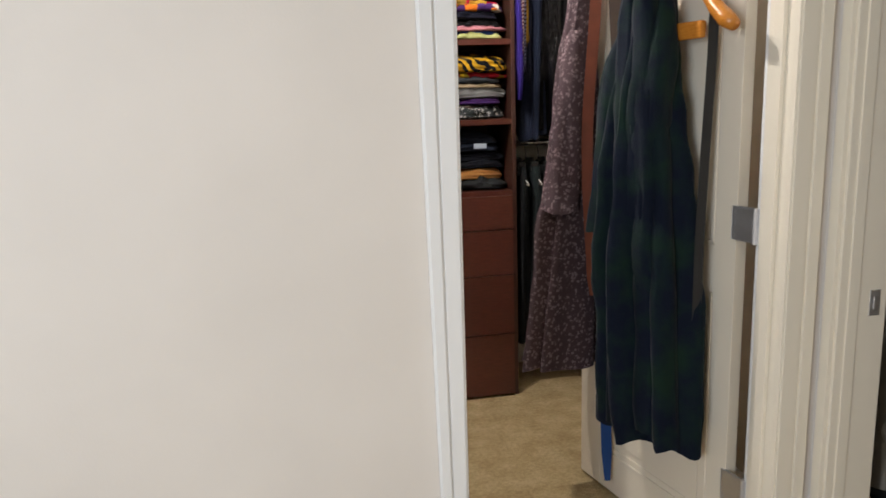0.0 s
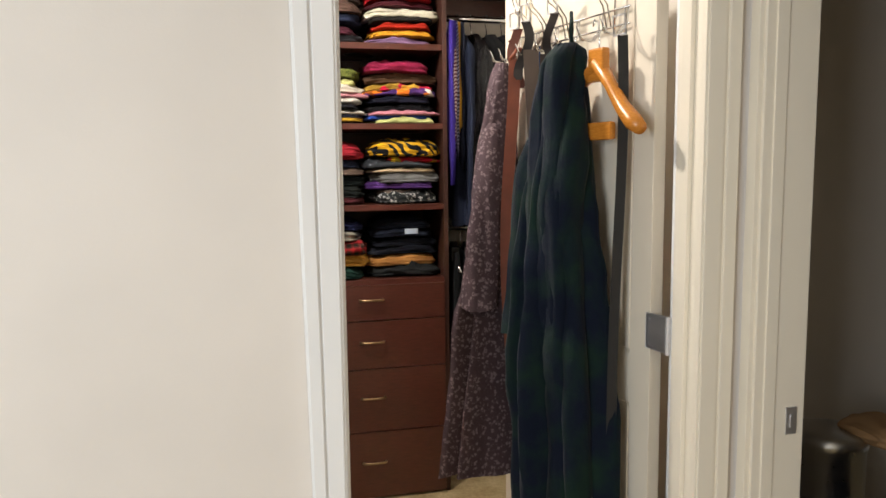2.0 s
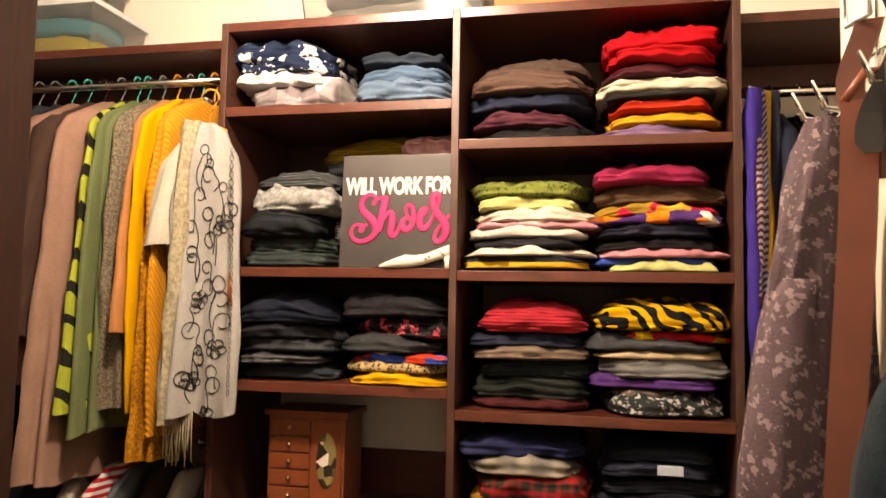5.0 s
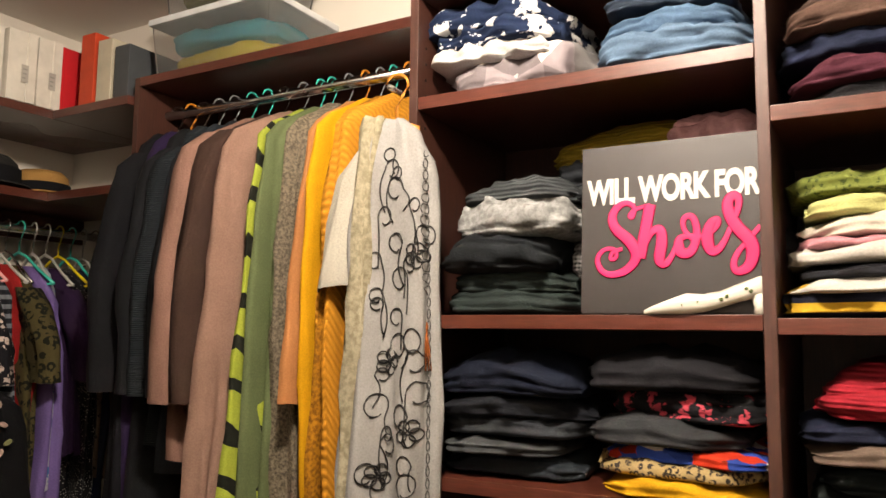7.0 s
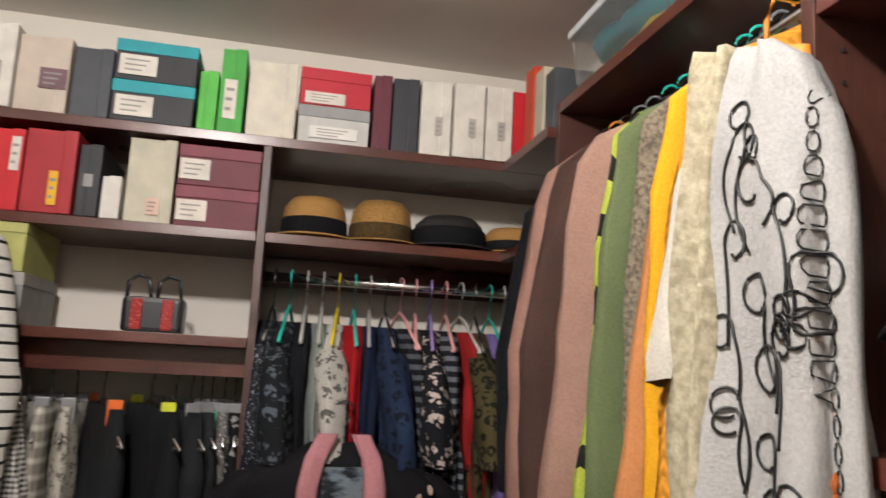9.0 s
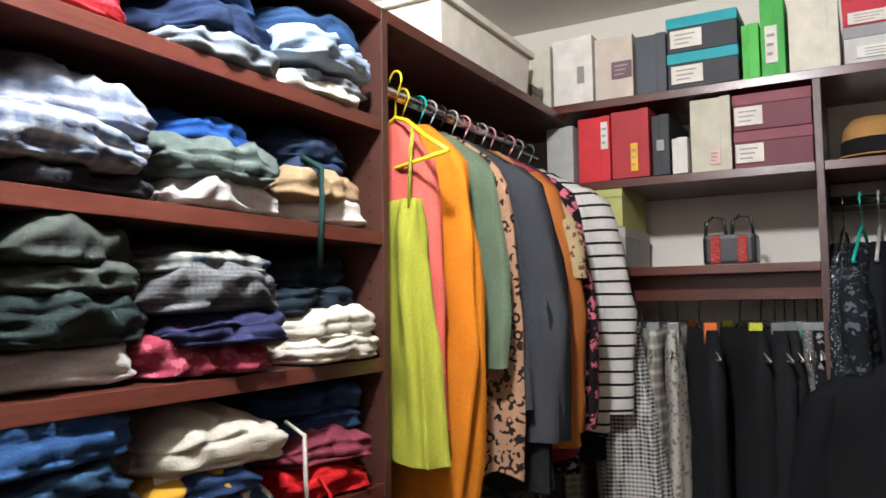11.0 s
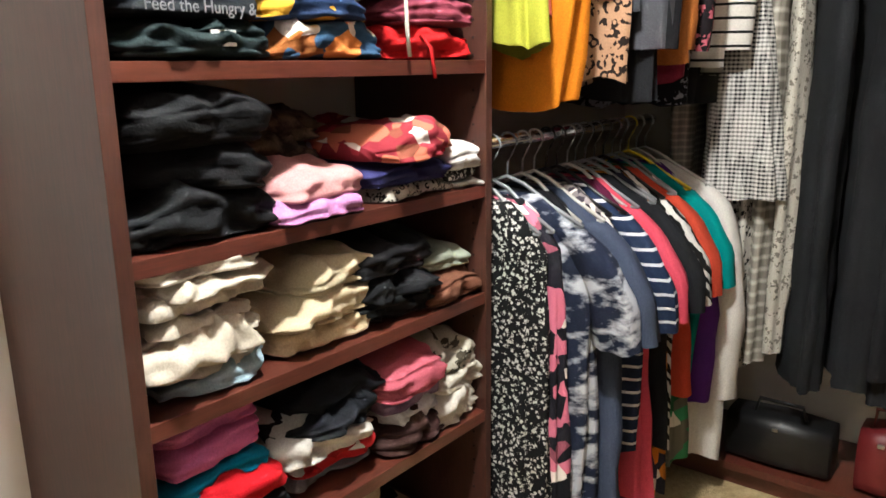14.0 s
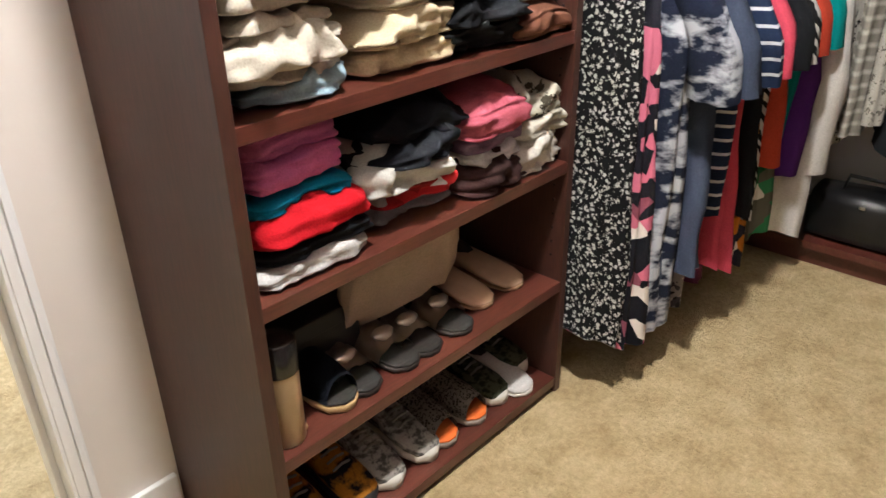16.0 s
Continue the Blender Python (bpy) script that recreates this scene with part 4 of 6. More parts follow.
# lower rod on the same wall
low = [("#3a3c40", "plain"), ("#d8d4cc", "plain"), ("#44342c", "plain"), ("#5e646c", "plain"), ("#c02830", "stripe"), ("#d0ccc4", "floral"), ("#1c1e24", "plain"), ("#3a4a60", "plain"), ("#6a5a50", "knit"), ("#222428", "plain"), ("#8a8c90", "plain"), ("#14161a", "plain"), ("#35302c", "plain")]
row([(-0.52 - .08 * i, "shirt", "dark folded shirt on a grey hanger", c, p, "#e0e0e0", .02, .42, .62, .024, "", ("grey", "black", "white")[i % 3]) for i, (c, p) in enumerate(low[:11])], (0, NR_Y, 0), 0, 90, "shirts on the low rod", 1.10, 8)

# blouse rod
cami = clothes("camisole", "lime green strappy camisole hanging beside the shelf unit", "camisole", (-0.845, SR_Y + .055, 2.03), 66, fabric("#a6aa38", "plain"), .15, .50, .026, "", "yellow", G_S, 1.75, 5, .5, .0, drop=.17, hang=.34)
for q in (-1, 1):
    part("strap", tube(bmesh.new(), [(q * .06, 0, -.10), (q * .06, -.006, -.15), (q * .055, -.008, -.26)], .004, 6), fabric("#a6aa38", "plain"), cami, "thin shoulder strap", True)
clothes("blouse", "coral pink ruffled sleeveless blouse hanging on the rod", "blouse", (-0.885, SR_Y - .02, 2.03), 80, fabric("#d8685c", "plain"), .32, .60, .024, "", "pink", G_S, 1.1)
clothes("blouse", "bright orange yellow dolman blouse hanging on the rod", "blouse", (-0.955, SR_Y + .0, 2.03), 78, fabric("#e08818", "plain"), .40, .78, .03, "", "yellow", G_S, .78)
row([
    (-1.025, "blouse", "sage green ruffled blouse hanging on the rod", "#5f6e58", "plain", "#101010", .02, .40, .50, .024, "", "teal"),
    (-1.070, "dress", "leopard print long dress hanging on the rod", "#b08a6c", "leopard", "#241a16", .022, .40, .74, .022, "", "white"),
    (-1.115, "sweater", "charcoal grey sweater hanging on the rod", "#3c3d42", "plain", "#101010", .02, .44, .60, .03, "long", "black"),
    (-1.175, "cardigan", "black cardigan with striped cuffs hanging on the rod", "#17181c", "plain", "#101010", .02, .44, .78, .026, "long", "white"),
    (-1.235, "blouse", "caramel brown blouse hanging on the rod", "#a9662c", "plain", "#101010", .02, .44, .70, .028, "long", "pink"),
    (-1.285, "blouse", "beige printed blouse hanging on the rod", "#b8a47c", "floral", "#6a4c38", .02, .40, .50, .022, "short", "clear"),
    (-1.335, "top", "dark red top hanging on the rod", "#8c2840", "plain", "#101010", .02, .46, .74, .022, "", "white"),
    (-1.385, "blouse", "black and pink floral blouse hanging on the rod", "#1a161a", "floral", "#c86878", .028, .44, .68, .026, "long", "pink"),
    (-1.445, "dress", "black dotted dress hanging on the rod", "#14151a", "floral", "#8a8a92", .03, .40, .80, .024, "", "black"),
    (-1.505, "blouse", "pink trimmed black floral blouse hanging on the rod", "#201a1e", "floral", "#d08490", .03, .38, .62, .024, "", "pink"),
    (-1.565, "blouse", "white blouse with thin black stripes hanging on the rod", "#e2ded6", "thin", "#1a1a1a", .034, .49, .72, .038, "long", "white"),
    (-1.645, "jacket", "black jacket hanging in the corner", "#14161a", "plain", "#101010", .02, .42, .8, .026, "long", "grey"),
], (0, SR_Y, 0), 0, 90, G_S, 2.03, 7)
# lower rod under the blouses
row([
    (-0.815, "dress", "black and white floral dress on a grey hanger", "#101013", "floral", "#c8c6c0", .011, .34, .84, .02, "", "grey"),
    (-0.865, "blouse", "pink and teal floral blouse on a grey hanger", "#15151c", "multi", "#d87890", .035, .36, .76, .02, "", "grey"),
    (-0.925, "shirt", "navy and white tie-dyed shirt on a grey hanger", "#1b2236", "tiedye", "#c4c8d0", .085, .42, .76, .03, "short", "grey"),
    (-0.985, "dress", "black dress on a white hanger", "#111216", "plain", "#101010", .02, .36, .84, .022, "", "white"),
    (-1.035, "tee_shirt", "slate blue t-shirt on a white hanger", "#3d4558", "plain", "#101010", .02, .44, .60, .03, "short", "white"),
    (-1.085, "shirt", "grey geometric print shirt on a black hanger", "#8c8484", "multi", "#3c3840", .012, .40, .80, .026, "", "black"),
    (-1.135, "tee_shirt", "navy and white striped t-shirt on a black hanger", "#1c2944", "thin", "#d4d6da", .032, .44, .52, .03, "short", "black"),
    (-1.185, "dress", "plum maroon dress on a white hanger", "#5c1c3c", "plain", "#101010", .02, .36, .82, .022, "", "white"),
    (-1.225, "top", "coral pink top on a grey hanger", "#d04c60", "plain", "#101010", .02, .42, .66, .024, "short", "grey"),
    (-1.275, "tee_shirt", "black t-shirt on a grey hanger", "#16181c", "plain", "#101010", .02, .44, .56, .03, "short", "grey"),
    (-1.325, "blouse", "orange floral blouse on a grey hanger", "#2a2a3a", "multi", "#e08c28", .05, .40, .72, .028, "", "grey"),
    (-1.375, "shirt", "black and white zebra striped shirt on a black hanger", "#e0ddd8", "zebra", "#141414", .03, .42, .58, .024, "short", "black"),
    (-1.425, "top", "orange red top on a grey hanger", "#c44830", "plain", "#101010", .02, .42, .50, .022, "short", "grey"),
    (-1.475, "shirt", "olive and green patterned shirt on a grey hanger", "#6c6a5c", "multi", "#3c8c5c", .04, .40, .66, .024, "", "grey"),
    (-1.525, "top", "teal green top on a lime hanger", "#108c88", "plain", "#101010", .02, .42, .48, .022, "short", "yellow"),
    (-1.575, "dress", "purple dress on a white hanger", "#54247c", "plain", "#101010", .02, .38, .64, .022, "long", "white"),
    (-1.635, "blouse", "white long blouse on a white hanger", "#e4e0da", "plain", "#101010", .02, .48, .80, .03, "long", "white"),
], (0, SR_Y + .02, 0), 0, 90, G_S2, 1.10, 7, .035, 1.22)

# end wall, over the divider: short tops, packed
wt = [("#20242c", "sequin", "#c8c8d0"), ("#16181c", "floral", "#505860"), ("#14161c", "plain", ""), ("#8c9490", "plain", ""), ("#c8c4bc", "floral", "#60605c"), ("#a81820", "plain", ""), ("#17213a", "plain", ""), ("#22304c", "floral", "#101420"),
      ("#17181e", "stripe", "#50545c"), ("#40443a", "leopard", "#15150f"), ("#1a1a20", "floral", "#c8b8b0"), ("#22242c", "stripe", "#6c7078"), ("#a02424", "plain", ""), ("#50482c", "leopard", "#181810"), ("#7c68a8", "plain", ""), ("#b8bcc8", "floral", "#3878b0"), ("#2c1838", "plain", ""), ("#16161a", "sequin", "#d0d0c8"), ("#141e34", "plain", ""), ("#6c5c50", "floral", "#201810"), ("#141418", "plain", "")]
hcs = ("clear", "teal", "white", "white", "yellow", "teal", "white", "clear", "pink", "pink", "lilac", "pink", "white")
row([(3.145 + i * .041, "top", "patterned top packed on the end rod", c, p, c2 or "#101010", .025, .36 + .03 * (i % 3), .52 + .09 * ((i * 7) % 4), .023, "short" if i % 3 == 1 else "", hcs[i % len(hcs)]) for i, (c, p, c2) in enumerate(wt)], (WR_X + .02, 0, 0), 1, 0, G_W, 1.845, 12, .045)
# a black floral robe with pink lapels, hung out in front
kim = clothes("kimono", "black floral kimono with pink satin lapels hung before packed tops", "kimono", (WR_X + .27, 3.32, 1.53), 90, fabric("#0f0f13", "plain"), .52, .75, .04, "long", "black", "", 1.0, 5, .2)
for s in (-1, 1):
    b = bmesh.new()
    drape(b, [(-0.05, s * .036, -.035, .018, .012), (-0.12, s * .07, -.05, .02, .012), (-0.36, s * .082, -.055, .019, .01), (-0.76, s * .08, -.058, .019, .01)], 12, 10, 3, .1, 5 + s)
    part("lapel", b, fabric("#c88a90", "plain"), kim, "pink satin lapel", True)
b = bmesh.new()
drape(b, [(-0.12, 0, -.036, .08, .01), (-0.3, 0, -.044, .085, .01), (-0.7, 0, -.046, .08, .01)], 16, 6, 3, .1, 9)
part("lining", b, fabric("#6d7880", "tiedye", "#1c2024", .05), kim, "grey marbled lining", True)
PET, LEAFM = fabric("#c8aca0", "plain"), fabric("#8a8c60", "plain")
rng = random.Random(4)
for q in range(11):
    b = bmesh.new()
    a, r = rng.uniform(0, 6.3), rng.uniform(.012, .055)
    cx, cz = .185 + r * math.cos(a), -.23 + 1.3 * r * math.sin(a)
    lathe(b, [(0.0005, -.002), (.012, -.001), (.010, .003), (.0005, .004)], 10, 1.0, .55)
    o = part("embroidered_petal", b, PET if q % 3 else LEAFM, kim, "")
    o.matrix_local = pose(cx, -.047, cz, 90, a * 57, 0)

# end wall, trousers
tr = [(2.40, "cream striped trousers on a clip hanger", "#d6cfc0", "plaid", "#84807a", .02, .26), (2.50, "white trousers on a clip hanger", "#d8d2cc", "plain", "#1c1c1c", .02, .24), (2.555, "pale pink trousers on a clip hanger", "#d0b4b0", "plain", "#1c1c1c", .02, .22),
      (2.60, "black and white lace print trousers on a clip hanger", "#cfcbc2", "floral", "#151515", .018, .28), (2.65, "white trousers with black grid on a clip hanger", "#e0dcd0", "plaid", "#77736a", .035, .28),
      (2.705, "white trousers with grey ring print on a clip hanger", "#c8c4b8", "floral", "#77736a", .02, .28), (2.765, "black tailored trousers on a clip hanger", "#1b1d20", "plain", "#101010", .02, .38), (2.875, "black tailored trousers on a clip hanger", "#191a1d", "plain", "#101010", .02, .42), (2.93, "black trousers on a clip hanger", "#1c1d20", "plain", "#101010", .02, .40),
      (2.965, "charcoal trousers on a clip hanger", "#202124", "plain", "#101010", .02, .34), (2.99, "rust brown trousers on a clip hanger", "#9a5826", "plain", "#101010", .02, .24),
      (3.015, "mint green trousers on a clip hanger", "#6cc8a4", "plain", "#101010", .02, .22), (3.045, "grey sequinned trousers on a clip hanger", "#6c6a68", "sequin", "#d0d0d0", .02, .26), (3.07, "black printed trousers on a clip hanger", "#17181b", "floral", "#8c8c8c", .02, .26)]
CL = {6: "#e07030", 7: "#d0d840"}
for i, (yy, lab, c, p, c2, sz, w) in enumerate(tr):
    trousers(lab, (WR_X + .03, yy, 1.60), 22 if w > .3 else 5, fabric(c, p, c2, sz), w, 1.14 - .04 * (i % 3), .034 if w > .3 else .022, "clear", G_WL, CL.get(i, "#77797b"))
b = bmesh.new()
drape(b, [(-.065, 0, 0, .012, .012), (-.09, .002, 0, .03, .02), (-.2, .006, 0, .05, .03), (-.4, .012, 0, .076, .036), (-.6, .018, 0, .098, .04), (-.70, .02, 0, .108, .042)], 48, 20, 5, .3, 77, .8, .012)
gs = tagged(link_bm("wrap_skirt", b, fabric("#e4e2dc", "check", "#15151a", .011), None, "", True), "black and white gingham wrap skirt flaring from a clear hanger", "skirt", G_WL)
gs.matrix_world = pose(WR_X + .2, 2.595, 1.60, 0, 0, 97)
part("hanger", hanger_bm(.10, .0035), CHROME, gs, "slim metal clip hanger", True)

# suits and ties beside the shelf unit
row([
    (0.925, "suit_jacket", "navy suit jacket hanging on the side rod", "#1c2438", "plain", "#101010", .02, .44, .80, .03, "", "black"),
    (0.99, "garment_bag", "black suit in clear crinkled plastic hanging on the side rod", "#0c0c0e", "gloss", "#101010", .02, .46, .78, .04, "", "clear"),
    (1.06, "suit_jacket", "black suit jacket hanging on the side rod", "#101114", "plain", "#101010", .02, .46, .80, .034, "", "black"),
    (1.13, "suit_jacket", "charcoal suit jacket hanging on the side rod", "#1a1b20", "plain", "#101010", .02, .46, .80, .034, "", "black"),
    (1.20, "suit_jacket", "dark brown jacket hanging on the side rod", "#241c1a", "plain", "#101010", .02, .46, .80, .034, "", "wood"),
], (0, NR_Y, 0), 0, 90, G_E, 2.04, 4)
for i, (x, c, p, c2, L) in enumerate([(0.848, "#3c2c8c", "plain", "#101010", .66), (0.858, "#6a3444", "diag", "#c8b8b8", .5), (0.872, "#2c2c40", "diag", "#8080a0", .55), (0.886, "#b08428", "plain", "#101010", .45), (0.90, "#1c2030", "plain", "#101010", .6)]):
    b = bmesh.new()
    drape(b, [(0.012, 0, 0, .018, .008), (-.05, 0, 0, .02, .008), (-L * .8, 0, 0, .04, .006), (-L * .93, 0, 0, .044, .005), (-L, 0, 0, .004, .004)], 14, 14, 2, .05, i, .7, 0)
    o = tagged(link_bm("necktie", b, fabric(c, p, c2, .008), None, "", True), "silk necktie hanging on the side rod", "necktie", "neckties on the side rod")
    o.matrix_world = pose(x, NR_Y - .19 + .01 * i, 1.985, 0, 0, 82)
tie = tagged(link_bm("tie_rack", tube(bmesh.new(), [(0.84, NR_Y - .2, 2.0), (0.90, NR_Y - .15, 2.0), (0.905, NR_Y, 2.0), (0.905, NR_Y, 2.035)], .004, 6), CHROME, None, "", True), "chrome wire tie rack hooked over the side rod", "tie rack")
for i in range(7):
    trousers("dark trousers hanging on the low side rod", (0.87 + i * .06, NR_Y - .02, 1.13), 90, fabric(("#15181b", "#1a2224", "#101214")[i % 3], "plain"), .34, .82, .026, "clear", "trousers on the low side rod", "#202020")

# ---- the open closet door and what hangs on it ----
DOOR_W, DOOR_H = 0.762, 2.03
HINGE = Vector((0.957, 2.094, 0.012))
DOOR_U = Vector((0.815 - 0.957, 2.847 - 2.094, 0)).normalized()
DOOR_M = Matrix(((DOOR_U.x, -DOOR_U.y, 0, HINGE.x), (DOOR_U.y, DOOR_U.x, 0, HINGE.y), (0, 0, 1, HINGE.z), (0, 0, 0, 1)))
D0 = 0.058
door = tagged(link_bm("door_closet", box(bmesh.new(), (D0, -0.035, 0), (DOOR_W, -0.005, DOOR_H), 0.002), DOORP), "cream painted two-panel closet door standing open, hung with robes", "door", "", "structure")
door.matrix_world = DOOR_M
for z0, z1 in ((0.0, 0.13), (0.80, 0.93), (1.92, DOOR_H)):
    part("rail", box(bmesh.new(), (0.134, -0.006, z0), (DOOR_W - 0.115, 0.0, z1), 0.0015), DOORP, door)
for x0, x1 in ((D0, 0.134), (DOOR_W - 0.115, DOOR_W)):
    part("stile", box(bmesh.new(), (x0, -0.006, 0.0), (x1, 0.0004, DOOR_H), 0.0015), DOORP, door)
for z0, z1 in ((0.13, 0.80), (0.93, 1.92)):
    bm = bmesh.new()
    for a, b, h in ((0.134, 0.146, 0.003), (0.146, 0.166, -0.001)):
        for lo, hi in (((a, z0 + a - 0.134), (b, z1 - a + 0.134)), ((DOOR_W + 0.019 - b, z0 + a - 0.134), (DOOR_W + 0.019 - a, z1 - a + 0.134)),
                       ((a, z0 + a - 0.134), (DOOR_W + 0.019 - a, z0 + b - 0.134)), ((a, z1 - b + 0.134), (DOOR_W + 0.019 - a, z1 - a + 0.134))):
            box(bm, (lo[0], -0.005, lo[1]), (hi[0], h, hi[1]), 0.0015)
    box(bm, (0.17, -0.005, z0 + 0.055), (DOOR_W - 0.17, -0.0005, z1 - 0.055), 0.003)
    part("panel_moulding", bm, DOORP, door)
for z in (0.28, 1.0, 1.83):
    bm = bmesh.new()
    tube(bm, [(-0.004, 0.002, z - 0.045), (-0.004, 0.002, z + 0.045)], 0.0062, 10)
    box(bm, (-0.002, -0.004, z - 0.044), (0.074, 0.0026, z + 0.044), 0.006)
    box(bm, (-0.012, -0.006, z - 0.044), (-0.004, 0.001, z + 0.044), 0.001)
    for q in (-0.03, 0, 0.03):
        box(bm, (0.060, 0.002, z + q - 0.003), (0.066, 0.0036, z + q + 0.003), 0.001)
    part("hinge", bm, NICKEL, door, "satin nickel butt hinge")
part("latch_plate", boxes(((DOOR_W, -0.03, 0.87), (DOOR_W + 0.0015, -0.006, 0.93)), ((DOOR_W, -0.022, 0.89), (DOOR_W + 0.01, -0.012, 0.91)), bevel=0.001), NICKEL, door, "nickel latch plate")
st = tagged(link_bm("strike_plate", boxes(((HX + 0.080, SY0 - 0.0605, 0.812), (HX + 0.108, SY0 - 0.058, 0.874)), ((HX + 0.090, SY0 - 0.0625, 0.828), (HX + 0.10, SY0 - 0.060, 0.858)), bevel=0.001), NICKEL), "aged nickel strike plate on the side door jamb", "strike plate")


def on_door(name, bm, mat, label, cat, smooth=True, along=0.0):
    o = tagged(link_bm(name, bm, mat, None, "", smooth), label, cat)
    o.matrix_world = DOOR_M @ Matrix.Translation((along, 0, 0))
    return o


# over-door wire hook rack
bm = bmesh.new()
for z in (1.735, 1.775):
    tube(bm, [(0.14, 0.012, z), (0.72, 0.012, z)], 0.0028, 6)
for x in (0.2, 0.66):
    tube(bm, [(x, -0.046, 2.0), (x, -0.046, 2.036), (x, 0.008, 2.036), (x, 0.010, 1.72)], 0.0026, 6)
rack = on_door("hook_rack", bm, CHROME, "chrome wire hook rack hung over the closet door", "hook rack")
for x in (0.15, 0.25, 0.35, 0.45, 0.55, 0.65, 0.70):
    bm = bmesh.new()
    for s in (-0.006, 0.006):
        tube(bm, [(x + s, 0.013, 1.775), (x + s, 0.016, 1.735), (x + s, 0.04, 1.705), (x + s * 0.6, 0.075, 1.71), (x, 0.088, 1.74)], 0.0022, 6)
    part("hook", bm, CHROME, rack, "", True)

# long upper hooks that reach out over the lower ones, each of doubled wire
for x in (0.22, 0.40, 0.50, 0.57):
    bm = bmesh.new()
    for q in (-0.009, 0.009):
        tube(bm, [(x + q, 0.012, 1.735), (x + q, 0.025, 1.79), (x + q, 0.045, 1.815), (x + q * 1.3, 0.066, 1.83), (x + q, 0.08, 1.865)], 0.0024, 6)
    tube(bm, [(x - 0.009, 0.08, 1.865), (x - 0.006, 0.084, 1.873), (x + 0.006, 0.084, 1.873), (x + 0.009, 0.08, 1.865)], 0.0024, 6)
    part("long_hook", bm, CHROME, rack, "", True)

NAVY = fabric("#091326", "velour", "#162e1c", .03)
bm = bmesh.new()
drape(bm, [(1.702, 0.288, 0.09, 0.008, 0.012), (1.697, 0.288, 0.092, 0.026, 0.03), (1.67, 0.289, 0.096, 0.038, 0.042), (1.58, 0.292, 0.10, 0.046, 0.05), (1.42, 0.294, 0.105, 0.076, 0.062), (1.2, 0.30, 0.11, 0.112, 0.075), (0.8, 0.295, 0.11, 0.155, 0.08), (0.36, 0.285, 0.105, 0.17, 0.072)], 96, 44, 7, 0.5, 21, 0.95, 0.08)
robe = on_door("bathrobe", bm, NAVY, "dark navy and green velour bathrobe hanging from the hook rack", "bathrobe", True, -0.012)
for a, b, zt in ((0.38, 0.125, 1.50), (0.24, 0.14, 1.48)):
    bm = bmesh.new()
    drape(bm, [(zt + .13, a * .4 + .18, b - .06, 0.008, 0.008), (zt + .05, a * .6 + .115, b - 0.04, 0.035, 0.03), (zt - 0.1, a, b, 0.062, 0.045), (zt - 0.35, a + 0.03, b + 0.008, 0.062, 0.044), (zt - 0.56, a + 0.04, b + 0.012, 0.068, 0.046)], 30, 14, 5, 0.16, 31, 0.9, 0.012)
    part("sleeve", bm, NAVY, robe, "", True)
bm = bmesh.new()
drape(bm, [(1.70, 0.28, 0.10, 0.016, 0.014), (1.66, 0.264, 0.135, 0.022, 0.02), (1.55, 0.262, 0.15, 0.026, 0.02), (1.3, 0.235, 0.165, 0.028, 0.02), (0.9, 0.215, 0.17, 0.03, 0.018), (0.42, 0.20, 0.165, 0.03, 0.016)], 18, 22, 3, 0.08, 41)
part("collar_band", bm, NAVY, robe, "", True)
bm = bmesh.new()
drape(bm, [(1.70, 0.30, 0.10, 0.014, 0.012), (1.66, 0.32, 0.13, 0.02, 0.018), (1.52, 0.338, 0.145, 0.024, 0.018), (1.3, 0.33, 0.162, 0.024, 0.018), (1.05, 0.315, 0.17, 0.024, 0.016)], 16, 18, 3, 0.08, 43)
part("collar_band", bm, NAVY, robe, "", True)
bm = bmesh.new()
tube(bm, [(0.292, 0.078, 1.70), (0.294, 0.085, 1.735), (0.30, 0.078, 1.78), (0.302, 0.074, 1.735), (0.30, 0.08, 1.70)], 0.005, 6)
part("hanging_loop", bm, NAVY, robe, "", True)
bm = bmesh.new()
box(bm, (0.27, 0.172, 0.76), (0.37, 0.186, 0.90), 0.004)
part("pocket", bm, NAVY, robe)
bm = bmesh.new()
tube(bm, [(0.36, 0.168, 1.0), (0.362, 0.176, 0.8), (0.365, 0.172, 0.38)], 0.009, 6)
part("tie_belt", bm, NAVY, robe, "", True)

PAIS = fabric("#5a4a50", "floral", "#86767a", .014)
bm = bmesh.new()
drape(bm, [(1.70, 0.68, 0.07, 0.012, 0.012), (1.64, 0.68, 0.075, 0.03, 0.03), (1.45, 0.685, 0.085, 0.045, 0.05), (1.2, 0.69, 0.095, 0.055, 0.072), (0.8, 0.69, 0.11, 0.06, 0.105), (0.46, 0.69, 0.13, 0.07, 0.13)], 48, 22, 7, 0.26, 51, 0.85, 0.04)
rob2 = on_door("dressing_gown", bm, PAIS, "mauve grey paisley dressing gown hanging from the hook rack", "dressing gown", True, -0.02)
bm = bmesh.new()
drape(bm, [(1.52, 0.66, 0.10, 0.02, 0.02), (1.4, 0.655, 0.125, 0.032, 0.035), (1.12, 0.65, 0.15, 0.04, 0.045), (0.98, 0.65, 0.16, 0.045, 0.05)], 24, 12, 4, 0.15, 52, 0.9, 0.02)
part("sleeve", bm, PAIS, rob2, "", True)


